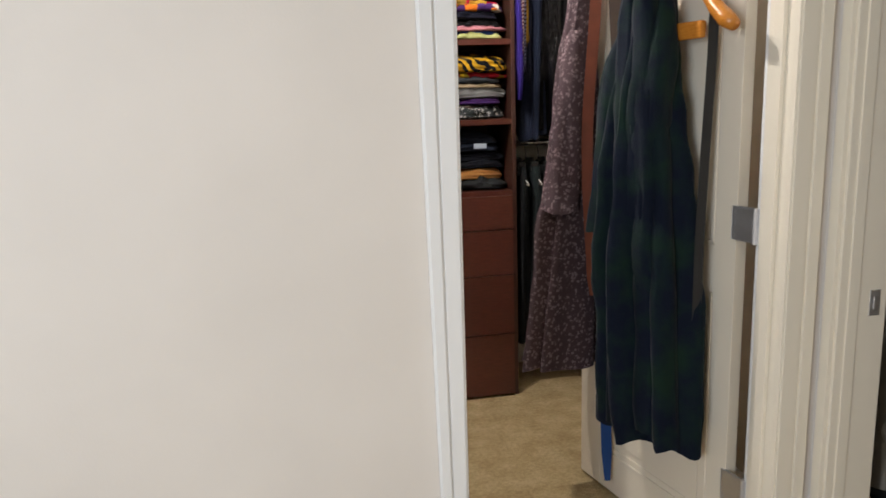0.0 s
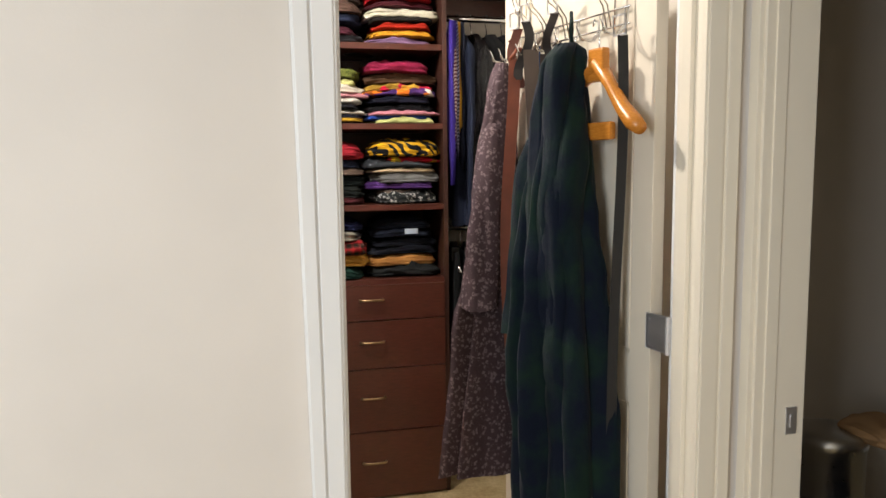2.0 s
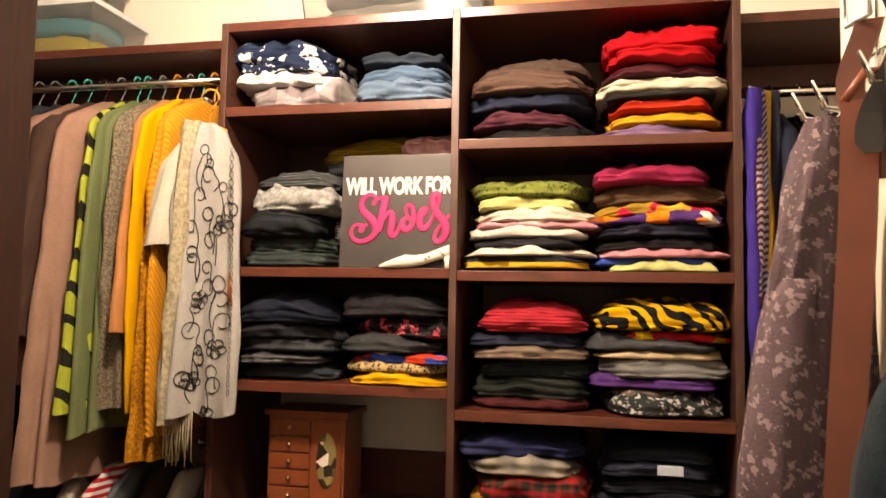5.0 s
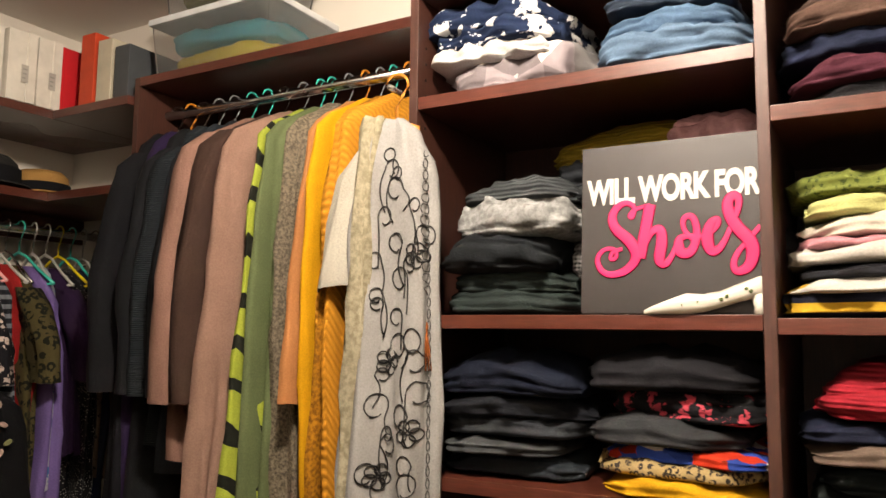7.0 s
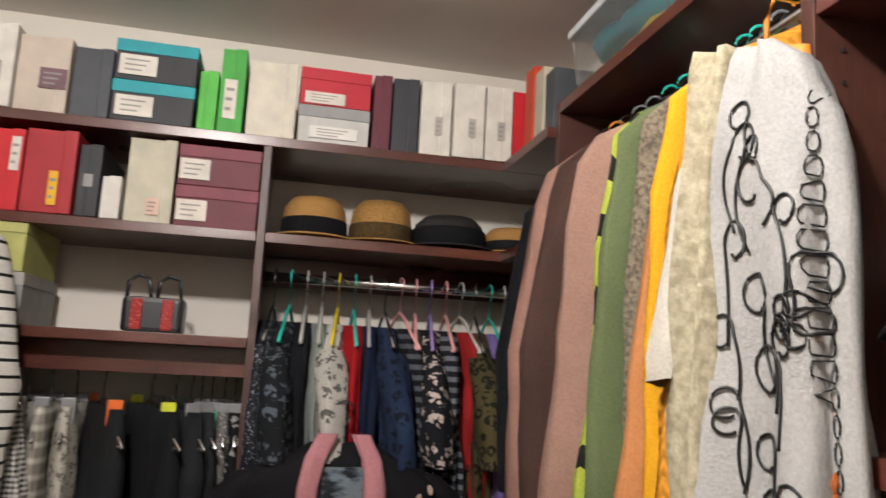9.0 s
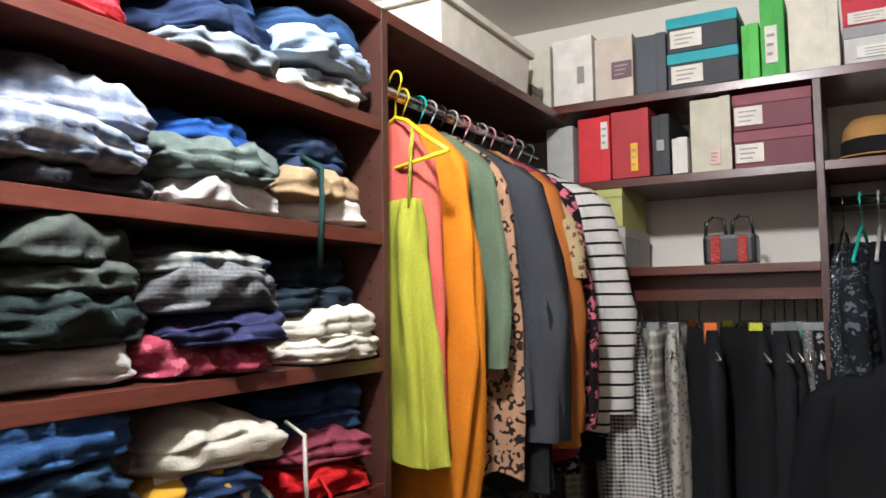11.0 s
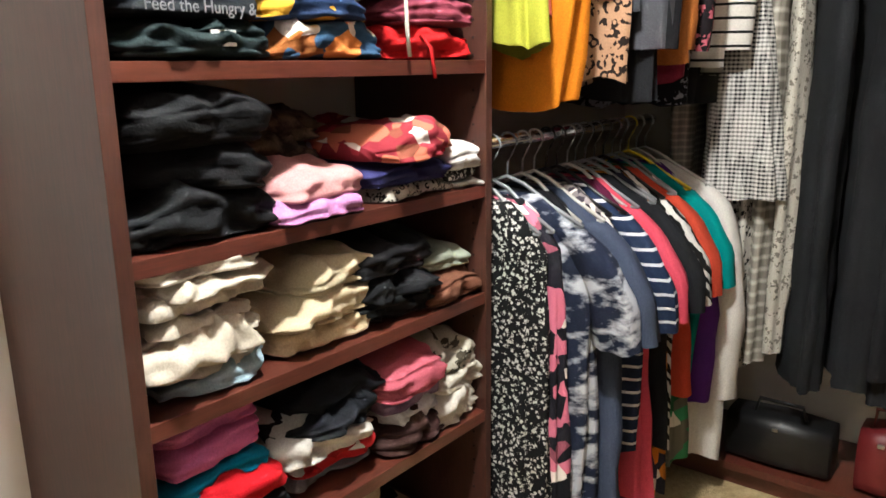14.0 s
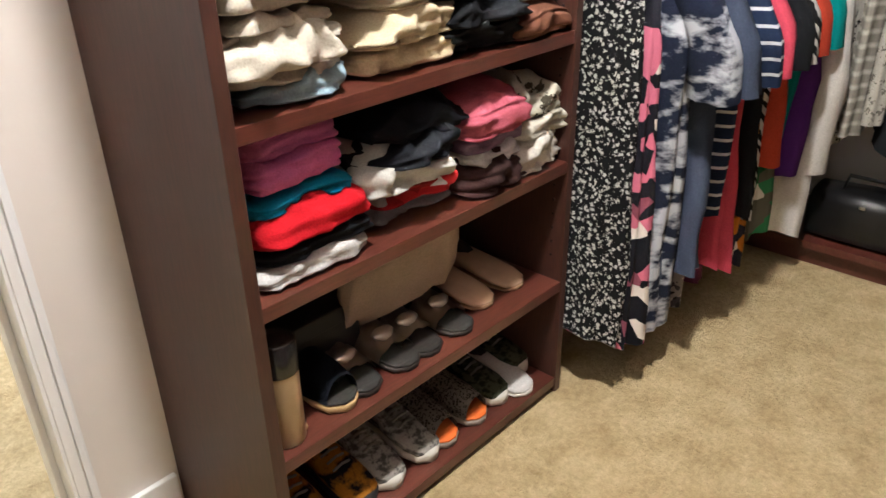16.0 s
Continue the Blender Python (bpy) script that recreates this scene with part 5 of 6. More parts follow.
def strap(name, x, y, z1, z0, w, c, label, cat="belt", gloss=0.45, buckle=False, lean=0.0):
    m = plastic("leather" + c, c, gloss)
    bm = bmesh.new()
    n = 16
    prev = None
    for i in range(n + 1):
        f = i / n
        z = z1 + (z0 - z1) * f
        xx = x + lean * f + 0.006 * math.sin(f * 7 + x * 40)
        yy = y + 0.012 * math.sin(f * 5 + x * 30)
        hw = w / 2 * (1 if f < 0.97 else 0.55)
        ring = [bm.verts.new((xx - hw * 0.45, yy - hw * 0.9, z)), bm.verts.new((xx + hw * 0.45, yy + hw * 0.9, z)), bm.verts.new((xx + hw * 0.45 + 0.0025, yy + hw * 0.9 - 0.0025, z)), bm.verts.new((xx - hw * 0.45 + 0.0025, yy - hw * 0.9 - 0.0025, z))]
        if prev:
            for k in range(4):
                bm.faces.new((prev[k], prev[(k + 1) % 4], ring[(k + 1) % 4], ring[k]))
        else:
            bm.faces.new(ring[::-1])
        prev = ring
    bm.faces.new(prev)
    o = on_door(name, bm, m, label, cat, False)
    if buckle:
        b = bmesh.new()
        tube(b, [(x - .02, y - .002, z1), (x + .02, y + .002, z1), (x + .02, y + .004, z1 + .045), (x - .02, y, z1 + .045), (x - .02, y - .002, z1)], 0.0032, 6)
        part("buckle", b, NICKEL, o, "metal buckle", True)
    else:
        b = bmesh.new()
        tube(b, [(x, y, z1), (x - .004, y - .02, z1 + .03), (x, y - .035, z1 + .035), (x + .004, y - .03, z1)], w * .14, 8)
        part("loop", b, m, o, "", True)
    return o


strap("belt", 0.585, 0.085, 1.70, 0.70, 0.034, "#7a3c22", "tan brown leather belt looped on the hook rack")
strap("belt", 0.505, 0.055, 1.72, 0.66, 0.042, "#55463a", "wide taupe leather belt looped on the hook rack", "belt", 0.5)
strap("belt", 0.115, 0.06, 1.70, 0.55, 0.024, "#0d0a08", "black leather belt with a buckle on the hook rack", "belt", 0.6, True)
strap("belt", 0.56, 0.03, 1.70, 0.06, 0.034, "#0f3c78", "long blue woven belt trailing from the hook rack", "belt", 0.8)
strap("belt", 0.60, 0.062, 1.79, 1.62, 0.026, "#5c2c1c", "short loop of a chestnut leather belt on the hook rack", "belt", 0.45, True, -0.02)
strap("belt", 0.53, 0.066, 1.80, 1.64, 0.026, "#17120f", "black leather belt end with a buckle on the hook rack", "belt", 0.35, True, 0.02)
strap("belt", 0.40, 0.062, 1.80, 1.66, 0.022, "#241c18", "dark leather strap over the hook rack", "belt", 0.4, True, 0.015)
strap("belt", 0.45, 0.04, 1.70, 0.75, 0.036, "#2c201a", "dark brown leather belt on the hook rack", "belt", 0.4)
# wooden coat hanger
WOODH = wood("hanger_beech", lin("#b06a20"), lin("#d28c38"), 0.25, 0.02, (1, 6, 6))
bm = bmesh.new()
tube(bm, [(0.238, 0.062, 1.735), (0.228, 0.066, 1.75), (0.215, 0.066, 1.74), (0.215, 0.06, 1.70), (0.215, 0.06, 1.655)], 0.0022, 6)
wh = on_door("coat_hanger", bm, CHROME, "glossy honey-coloured wooden coat hanger on the hook rack", "coat hanger", True, -0.022)
bm = bmesh.new()
tube(bm, [(0.038, 0.075, 1.48), (0.07, 0.07, 1.497), (0.115, 0.064, 1.53), (0.17, 0.06, 1.59), (0.215, 0.058, 1.64), (0.30, 0.056, 1.60), (0.42, 0.056, 1.545), (0.5, 0.058, 1.51)], [0.016, 0.022, 0.019, 0.016, 0.024, 0.016, 0.015, 0.012], 12)
part("shoulder_bar", bm, WOODH, wh, "", True)
bm = bmesh.new()
box(bm, (0.185, 0.05, 1.60), (0.245, 0.074, 1.68), 0.006)
part("neck_block", bm, WOODH, wh)
bm = bmesh.new()
box(bm, (0.15, 0.055, 1.458), (0.33, 0.075, 1.502), 0.008)
part("trouser_bar", bm, WOODH, wh)

# ---- things on the shelves ----
def lettered(name, words, size, m, mat, parent, depth=0.0008, bold=0.0, shear=0.0, spacing=1.0, squeeze=1.0):
    c = bpy.data.curves.new(name, "FONT")
    c.body, c.size, c.extrude, c.offset, c.shear, c.space_character = words, size, depth, bold, shear, spacing
    c.align_x, c.align_y = "CENTER", "CENTER"
    c.materials.append(mat)
    o = new(name, c)
    o.parent = parent
    o.matrix_local = m @ Matrix.Diagonal((squeeze, 1, 1, 1))
    return o


SIGN = tagged(link_bm("sign", box(bmesh.new(), (-.1455, -.02, 0), (.1455, .02, .285), .002), plastic("sign_black", "#241f1e", 0.5)), "black wooden sign lettered in white and pink on the shelf", "sign")
SIGN.matrix_world = pose(0.018, NF + .04, L_SH[1] + .0005, -3, 0, 0)
WHT, PNK = plastic("sign_white", "#d8d4cc", 0.6), plastic("sign_pink", "#d81c60", 0.6)
lettered("lettering", "WILL WORK FOR", .058, pose(0.002, -.0205, .203, 90, 0, 0), WHT, SIGN, .0006, .0024, 0, .95, .62)


def brush(name, parent, mat, m, strokes, size):
    """Brush-script writing: each stroke is a smooth line of (x, y, thickness) along the baseline."""
    c = bpy.data.curves.new(name, "CURVE")
    c.dimensions, c.bevel_depth, c.bevel_resolution, c.use_fill_caps = "3D", size * .05, 2, True
    for st in strokes:
        sp = c.splines.new("NURBS")
        sp.points.add(len(st) - 1)
        for p, (x, y, r) in zip(sp.points, st):
            p.co, p.radius = (x * size, y * size, 0, 1), r
        sp.order_u, sp.use_endpoint_u, sp.resolution_u = 3, True, 5
    c.materials.append(mat)
    o = new(name, c)
    o.parent = parent
    o.matrix_local = m @ Matrix.Diagonal((1, 1, .16, 1))
    return o


# capital and small letters, in units of the capital's height
GLYPH_S = [(.36, .34, .6), (.22, .32, .6), (.18, .20, .6), (.28, .20, .6), (.28, .34, .6), (.10, .36, .6), (-.02, .20, .8), (.10, -.02, .9), (.38, .0, 1.1), (.58, .20, 1.5), (.48, .44, 1.7), (.24, .62, 1.5), (.20, .84, 1.2), (.38, 1.0, .9), (.54, .92, .7), (.50, .74, .6), (.44, .80, .6), (.56, .90, .6), (.74, .92, .6)]
GLYPH_H = [(.74, .93, 1.6), (.68, .62, 1.6), (.60, .20, 1.6)]
GLYPH_H2 = [(.62, .25, .7), (.72, .54, .8), (.88, .62, 1.3), (.90, .40, 1.6), (.84, .16, 1.6), (.94, .08, 1.0), (1.06, .28, .7), (1.10, .44, .7)]
GLYPH_O = [(1.32, .40, .7), (1.18, .52, .7), (1.16, .72, .8), (1.30, .76, .9), (1.36, .50, 1.0), (1.28, .24, 1.3), (1.12, .24, 1.6), (1.10, .44, 1.2), (1.22, .48, .7), (1.42, .46, .7)]
GLYPH_E = [(1.42, .46, .7), (1.60, .54, .7), (1.62, .70, .9), (1.50, .62, 1.3), (1.46, .38, 1.7), (1.54, .22, 1.3), (1.68, .34, .8), (1.76, .56, .7)]
GLYPH_SS = [(1.76, .56, .7), (1.90, .84, .9), (1.82, 1.02, 1.2), (1.70, .86, 1.5), (1.82, .56, 1.7), (2.04, .34, 1.8), (2.0, .04, 1.5), (1.80, -.04, 1.0), (1.78, .16, .8), (1.98, .40, .7), (2.12, .56, .7)]
brush("lettering", SIGN, PNK, pose(-.118, -.0212, .066, 90, 0, 0), (GLYPH_S, GLYPH_H, GLYPH_H2, GLYPH_O, GLYPH_E, GLYPH_SS), .121)



def loft(bm, secs, n=20, e=0.8):
    """secs: (y, half width, z low, z high): a closed body along y."""
    rings = []
    for y, hw, z0, z1 in secs:
        c, h = (z0 + z1) / 2, (z1 - z0) / 2
        rings.append([bm.verts.new((hw * spow(math.cos(t), e), y, c + h * spow(math.sin(t), e))) for t in [2 * math.pi * k / n for k in range(n)]])
    for A, B in zip(rings, rings[1:]):
        for k in range(n):
            bm.faces.new((A[k], B[k], B[(k + 1) % n], A[(k + 1) % n]))
    bm.faces.new(rings[0])
    bm.faces.new(rings[-1][::-1])
    return bm


def shoe(name, label, m, upper, sole, kind="flat", group="shoes on the low shelves", inner=None):
    """A shoe whose toe points to +y, heel at y = 0; parts: sole, upper, lining, and laces or strap by kind."""
    o = root(name, label, "shoe", group)
    o.matrix_world = m
    L = .25
    outline = [(0, .02), (.012, .03), (.05, .033), (.10, .029), (.16, .038), (.20, .042), (.235, .034), (L, .012)]
    th = {"sneaker": .026, "flat": .008, "slide": .018, "sandal": .012, "clog": .02}[kind]
    part("sole", loft(bmesh.new(), [(y, w, 0, th) for y, w in outline], 16, .6), sole, o, "", True)
    dark = inner or plastic("shoe_lining", "#17130f", .8)
    if kind in ("slide", "sandal"):
        part("footbed", loft(bmesh.new(), [(y, w * .93, th - .002, th + .004) for y, w in outline], 16, .6), dark, o, "", True)
        bm = bmesh.new()
        y0, y1 = (.07, .232) if kind == "slide" else (.13, .205)
        rows = []
        for i in range(9):
            y = y0 + (y1 - y0) * i / 8
            wd = (.043 if i < 6 else .041 - .004 * (i - 6)) if kind == "slide" else .043
            hh = (.066 if kind == "slide" else .038) * (1 - .35 * i / 8)
            rows.append([bm.verts.new((wd * math.cos(t), y, th + hh * math.sin(t) * (1 + (.13 * math.sin(7 * t + 1.3 * i) if kind == "sandal" else 0)))) for t in [math.pi * k / 14 for k in range(15)]])
        for A, B in zip(rows, rows[1:]):
            for k in range(14):
                bm.faces.new((A[k], A[k + 1], B[k + 1], B[k]))
        r = bmesh.ops.solidify(bm, geom=bm.faces[:], thickness=.004)
        part("strap", bm, upper, o, "", True)
        if kind == "sandal":
            part("bow", loft(bmesh.new(), [(.156, .006, th + .030, th + .036), (.166, .024, th + .028, th + .041), (.176, .025, th + .025, th + .038), (.188, .008, th + .024, th + .032)], 12), upper, o, "", True)
            part("heel_strap", tube(bmesh.new(), [(-.033, .08, th + .02), (-.03, .02, th + .05), (0, .004, th + .06), (.03, .02, th + .05), (.033, .08, th + .02)], .004, 6), upper, o, "", True)
        return o
    hi = {"sneaker": .085, "flat": .05, "clog": .075}[kind]
    part("upper", loft(bmesh.new(), [(.003, .022, th * .6, hi * .9), (.03, .031, th * .6, hi), (.08, .031, th * .6, hi * .93), (.12, .032, th * .6, hi * .86), (.16, .038, th * .6, hi * .68), (.205, .04, th * .6, hi * .52), (.235, .032, th * .6, hi * .4), (.247, .012, th * .6, hi * .25)], 20), upper, o, "", True)
    part("opening", loft(bmesh.new(), [(.02, .012, hi * .8, hi + .0025), (.05, .024, hi * .8, hi + .003), (.09, .022, hi * .8, hi * .97), (.115, .01, hi * .7, hi * .9)], 14), dark, o, "dark shoe lining", True)
    if kind == "sneaker":
        for i in range(4):
            y = .12 + i * .017
            z = hi * (.9 - .075 * i)
            part("lace", tube(bmesh.new(), [(-.02, y, z - .006), (0, y + .004, z + .003), (.02, y, z - .006)], .0028, 6), plastic("lace", "#6a665e", .8), o, "", True)
    return o


def pair(name, label, x, z, upper, sole, kind, gap=.085, y=SF - .27, ang=0, inner=None):
    shoe(name, label, pose(x, y, z + .0005, 0, 0, ang), upper, sole, kind, inner=inner)
    shoe(name, label, pose(x + gap, y, z + .0005, 0, 0, ang - 4), upper, sole, kind, inner=inner)


z7, z8 = S_SH[7], S_SH[8]
NAVYS, CREAMS, BRONZE = fabric("#181d26", "plain", "#101010", .02), plastic("espadrille_sole", "#b09468", .9), metal("bronze_leather", (.66, .59, .52, 1), .3)
pair("slide_sandal", "dark navy open-toe slide with rope sole on the shelf", -.165, z7, NAVYS, CREAMS, "slide", .095)
pair("bow_sandal", "bronze metallic bow sandal on the shelf", -.315, z7, BRONZE, plastic("dark_sole", "#2a2420", .6), "sandal", .08)
pair("bow_sandal", "bronze metallic bow sandal on the shelf", -.465, z7, BRONZE, plastic("dark_sole", "#2a2420", .6), "sandal", .075)
pair("flat_shoe", "beige perforated flat shoe on the shelf", -.665, z7, plastic("beige_suede", "#b8987c", .85), plastic("tan_sole", "#8a6a4c", .7), "flat", .085, SF - .30)
bm = bmesh.new()
drape(bm, [(.165, 0, 0, .11, .012), (.15, 0, .006, .125, .02), (.08, 0, .01, .135, .022), (.0, 0, .006, .13, .018)], 30, 12, 4, .12, 77, .5, .02)
tote = tagged(link_bm("shoe_bag", bm, fabric("#baa899", "plain"), None, "", True), "taupe cloth shoe bag standing behind bronze sandals", "bag")
tote.matrix_world = pose(-.395, SF - .15, z7 + .066, -20, 6, -6) @ Matrix.Scale(1.0, 4)
cy = tagged(link_bm("tumbler", lathe(bmesh.new(), [(.0005, 0), (.028, 0), (.03, .004), (.03, .135)], 20), plastic("tumbler_tan", "#a08866", .35), None, "", True), "tan tumbler with a black lid standing at the shelf edge", "tumbler")
cy.matrix_world = pose(-.055, SF - .045, z7)
part("lid", lathe(bmesh.new(), [(.031, .133), (.032, .185), (.027, .19), (.0005, .19)], 20), plastic("lid_black", "#121212", .25), cy, "glossy black lid", True)
bx = tagged(link_bm("shoe_box", box(bmesh.new(), (-.13, -.1, 0), (.13, .1, .1), .003), plastic("box_black", "#121214", .6)), "black shoe box at the back of the shelf", "box", "shoe boxes")
bx.matrix_world = pose(-.16, SY1 + .115, z7 + .001)
part("lid", box(bmesh.new(), (-.133, -.103, .085), (.133, .103, .118), .003), plastic("box_black", "#121214", .6), bx)
WHITE_SOLE = plastic("white_sole", "#c8c4ba", .6)
pair("sneaker", "mustard and black running shoe on the bottom shelf", -.20, z8, fabric("#b0741c", "tiedye", "#17171a", .04), plastic("black_sole", "#1a1a1a", .7), "sneaker", .09, SF - .28)
pair("sneaker", "grey and white chunky running shoe on the bottom shelf", -.365, z8, fabric("#a8a49c", "tiedye", "#55524e", .02), WHITE_SOLE, "sneaker", .082, SF - .275)
pair("slip_on", "grey perforated peep-toe slip-on with orange lining on the bottom shelf", -.515, z8, fabric("#a0968a", "leopard", "#3c3832", .007), plastic("slip_on_sole", "#9a9084", .6), "slide", .078, SF - .275, 0, plastic("orange_lining", "#d0641c", .7))
shoe("sneaker", "dark camouflage sneaker with white sole on the bottom shelf", pose(-.585, SF - .28, z8 + .0005, 0, 0, 3), fabric("#4a4d3a", "tiedye", "#1b1f14", .018), WHITE_SOLE, "sneaker")
shoe("sneaker", "dark camouflage sneaker with white sole beside a panel", pose(-.70, SF - .315, z8 + .0005, 0, 0, 4), fabric("#4a4d3a", "tiedye", "#1b1f14", .018), WHITE_SOLE, "sneaker")
shoe("sneaker", "white canvas sneaker on the bottom shelf", pose(-.655, SF - .26, z8 + .0005, 0, 0, -2) @ Matrix.Translation((-.012, 0, 0)), fabric("#e0deda", "plain"), WHITE_SOLE, "flat")

# white china slipper in front of the sign
bm = loft(bmesh.new(), [(-.095, .003, .0, .007), (-.08, .010, .0, .014), (-.055, .016, .0, .024), (-.03, .018, .0, .033), (-.005, .017, .003, .031), (.02, .0155, .010, .034), (.045, .016, .018, .044), (.068, .0165, .024, .054), (.084, .012, .026, .060), (.09, .004, .03, .060)], 20, .85)
cs = tagged(link_bm("china_slipper", bm, plastic("china_white", "#dcd8cc", .18), None, "", True), "white glazed china slipper with tiny flowers before the sign", "ornament")
cs.matrix_world = pose(.078, NF + .010, L_SH[1] + .0005, 0, 0, -86)
part("heel", tube(bmesh.new(), [(0, .074, .030), (0, .076, .012), (0, .077, 0)], [.013, .009, .011], 12), plastic("china_white", "#dcd8cc", .18), cs, "", True)
# shade inside the slipper, painted as a greyer copy of the white china
part("opening", loft(bmesh.new(), [(.0, .006, .026, .0325), (.02, .010, .028, .0355), (.05, .011, .036, .0475), (.075, .007, .046, .0575)], 12), plastic("china_inside_shade", "#a8a294", .3), cs, "shaded inside", True)
for i, (y, z) in enumerate(((-.035, .014), (-.012, .018), (.022, .022), (.03, .027), (.058, .038), (.064, .034))):
    b = bmesh.new()
    lathe(b, [(.0004, -.001), (.0032, 0), (.0004, .002)], 8)
    o = part("painted_flower", b, fabric("#6a7a50", "plain"), cs)
    o.matrix_local = pose(.0162, y, z, 0, 90, 0)
# little jewellery chest in the nook
JB = wood("chest_wood", lin("#5a2c18"), lin("#84462a"), .35, .03, (2, 2, 10))
jz = DRAW[0] + .0205
jb = tagged(link_bm("jewellery_chest", boxes(((-.105, -.07, .03), (.105, .07, .26)), ((-.115, -.08, .26), (.115, .08, .275)), ((-.115, -.08, .018), (.115, .08, .032)), bevel=.003), JB), "small reddish wooden jewellery chest in the nook", "jewellery chest")
jb.matrix_world = pose(-.232, NF + .17, jz) @ Matrix.Scale(1.0, 4)
for sx in (-.095, .095):
    for sy in (-.06, .06):
        part("foot", box(bmesh.new(), (sx - .015, sy - .015, 0), (sx + .015, sy + .015, .02), .003), JB, jb)
for i in range(5):
    d = part("drawer", box(bmesh.new(), (-.098, -.076, .04 + i * .043), (.012, -.068, .078 + i * .043), .002), JB, jb)
    part("knob", tube(bmesh.new(), [(-.043, -.076, .059 + i * .043), (-.043, -.085, .059 + i * .043)], .005, 8), BRASS, d, "brass knob", True)
dr = part("glass_door", box(bmesh.new(), (.018, -.076, .04), (.098, -.068, .25), .002), JB, jb)
b = bmesh.new()
lathe(b, [(.0005, .002), (.024, .002), (.027, .0), (.029, -.002)], 24, 1, 2.6)
o = part("pane", b, fabric("#2c2418", "multi", "#8a7c50", .03), dr, "oval etched glass pane")
o.matrix_local = pose(.058, -.0765, .15, 90, 0, 0)
bm = bmesh.new()
box(bm, (-.012, -.004, -.006), (.012, 0, .03), .002)
tube(bm, [(-.008, -.004, 0), (-.006, -.01, -.014), (.006, -.01, -.014), (.008, -.004, 0)], .002, 6)
lt = part("latch", bm, NICKEL, left_unit, "small metal latch")
lt.matrix_local = pose(-.10, NY - .013, 1.225)
# shirt lettering in the tall unit
sh = tagged(link_bm("shirt_tag", box(bmesh.new(), (-.02, -.001, -.01), (.02, .001, .01), .0005), plastic("tag_white", "#cfcfcf", .7)), "white care tag on a dark folded shirt", "tag")
sh.matrix_world = pose(xa - .03, SF - .002, S_SH[3] + .028, 0, 0, 4)
lettered("print", "Feed the Hungry &", .022, pose(.03, .004, .036, 90, 0, 180), plastic("print_grey", "#66666a", .8), sh, .0004, 0, 0, 1, 1)
# badge on the fleece and drawstrings
bd = tagged(link_bm("badge", box(bmesh.new(), (-.028, -.002, -.011), (.028, .002, .011), .001), plastic("badge_pale", "#98a4b4", .7)), "pale woven badge on a folded navy fleece", "badge")
bd.matrix_world = pose(RR + .02, NF + .012, DRAW[0] + .215, -14, 0, 0)


def cord(pts, c, label, r=.0035):
    return tagged(link_bm("drawstring", tube(bmesh.new(), pts, r, 7), fabric(c, "plain"), None, "", True), label, "drawstring")


cord([(xc + .06, SF - .03, S_SH[1] + .11), (xc + .062, SF + .012, S_SH[1] + .085), (xc + .06, SF + .012, S_SH[1] + .03), (xc + .065, SF + .010, S_SH[1] - .075)], "#1c3834", "dark green drawstring dangling over the shelf edge", .005)
cord([(xc + .10, SF - .03, S_SH[3] + .14), (xc + .095, SF + .004, S_SH[3] + .12), (xc + .095, SF + .006, S_SH[3] + .05), (xc + .09, SF + .006, S_SH[3] + .005)], "#d0ccc0", "cream drawstring hanging from a folded sweatshirt")
cord([(xc + .03, SF - .02, S_SH[3] + .04), (xc + .035, SF + .006, S_SH[3] + .02), (xc + .03, SF + .010, S_SH[3] - .03)], "#c01c20", "red drawstring hanging from red folded trousers")

# ---- boxes, hats and bags on the end wall ----
def py(px):
    return 3.100 + (px - 795) * .00158


def carton(px0, px1, z, h, c, label, tag=None, lid=None, depth=.27, front=WF - .008):
    y0, y1 = py(px0) + .002, py(px1) - .002
    m = plastic("card" + c, c, .62)
    o = tagged(link_bm("shoe_box", box(bmesh.new(), (-depth, y0, z + .0006), (0, y1, z + h), .002), m), label, "shoe box", "shoe boxes on the end shelves")
    o.matrix_world = pose(front + random.Random(px0).uniform(-.02, .012), 0, 0)
    if lid:
        part("lid", box(bmesh.new(), (-depth - .002, y0 - .0015, z + h - .028), (.003, y1 + .0015, z + h + .002), .002), plastic("card" + lid, lid, .6), o, "")
    else:
        part("lid", box(bmesh.new(), (-depth - .002, y1 - .026, z + .001), (.003, y1 + .0015, z + h + .002), .002), m, o, "")
    if tag:
        ty, tz, tw, thh, tc = tag
        yc, zc = y0 + (y1 - y0) * ty, z + h * tz
        t = part("label", box(bmesh.new(), (.0031, yc - tw / 2, zc - thh / 2), (.0046, yc + tw / 2, zc + thh / 2), .0005), plastic("label" + tc, tc, .7), o, "printed paper label")
        for q in range(3):
            part("print_bar", box(bmesh.new(), (.0047, yc - tw * .35, zc - thh * .3 + q * thh * .25), (.0052, yc + tw * (.1 + .1 * q), zc - thh * .22 + q * thh * .25)), plastic("ink", "#8c8a86", .8), t)
    return o


ZT, ZM, ZL = 2.1725, 1.9345, 1.6805
W_, K_ = "#cfcac0", "#1e2026"
carton(290, 340, ZT, .19, "#bcb9a8", "pale grey shoe box standing on the top shelf")
carton(345, 424, ZT, .20, "#cdc9c0", "white shoe box standing on the top shelf", (.72, .42, .022, .05, "#8a8680"))
carton(425, 498, ZT, .185, "#b9aea0", "beige shoe box with labels on the top shelf", (.72, .45, .06, .05, "#6a5058"))
carton(502, 558, ZT, .17, "#3c4046", "dark grey patterned shoe box on the top shelf")
carton(560, 680, ZT, .098, K_, "black shoe box with teal lid on the top shelf", (.28, .38, .085, .05, W_), "#16909a")
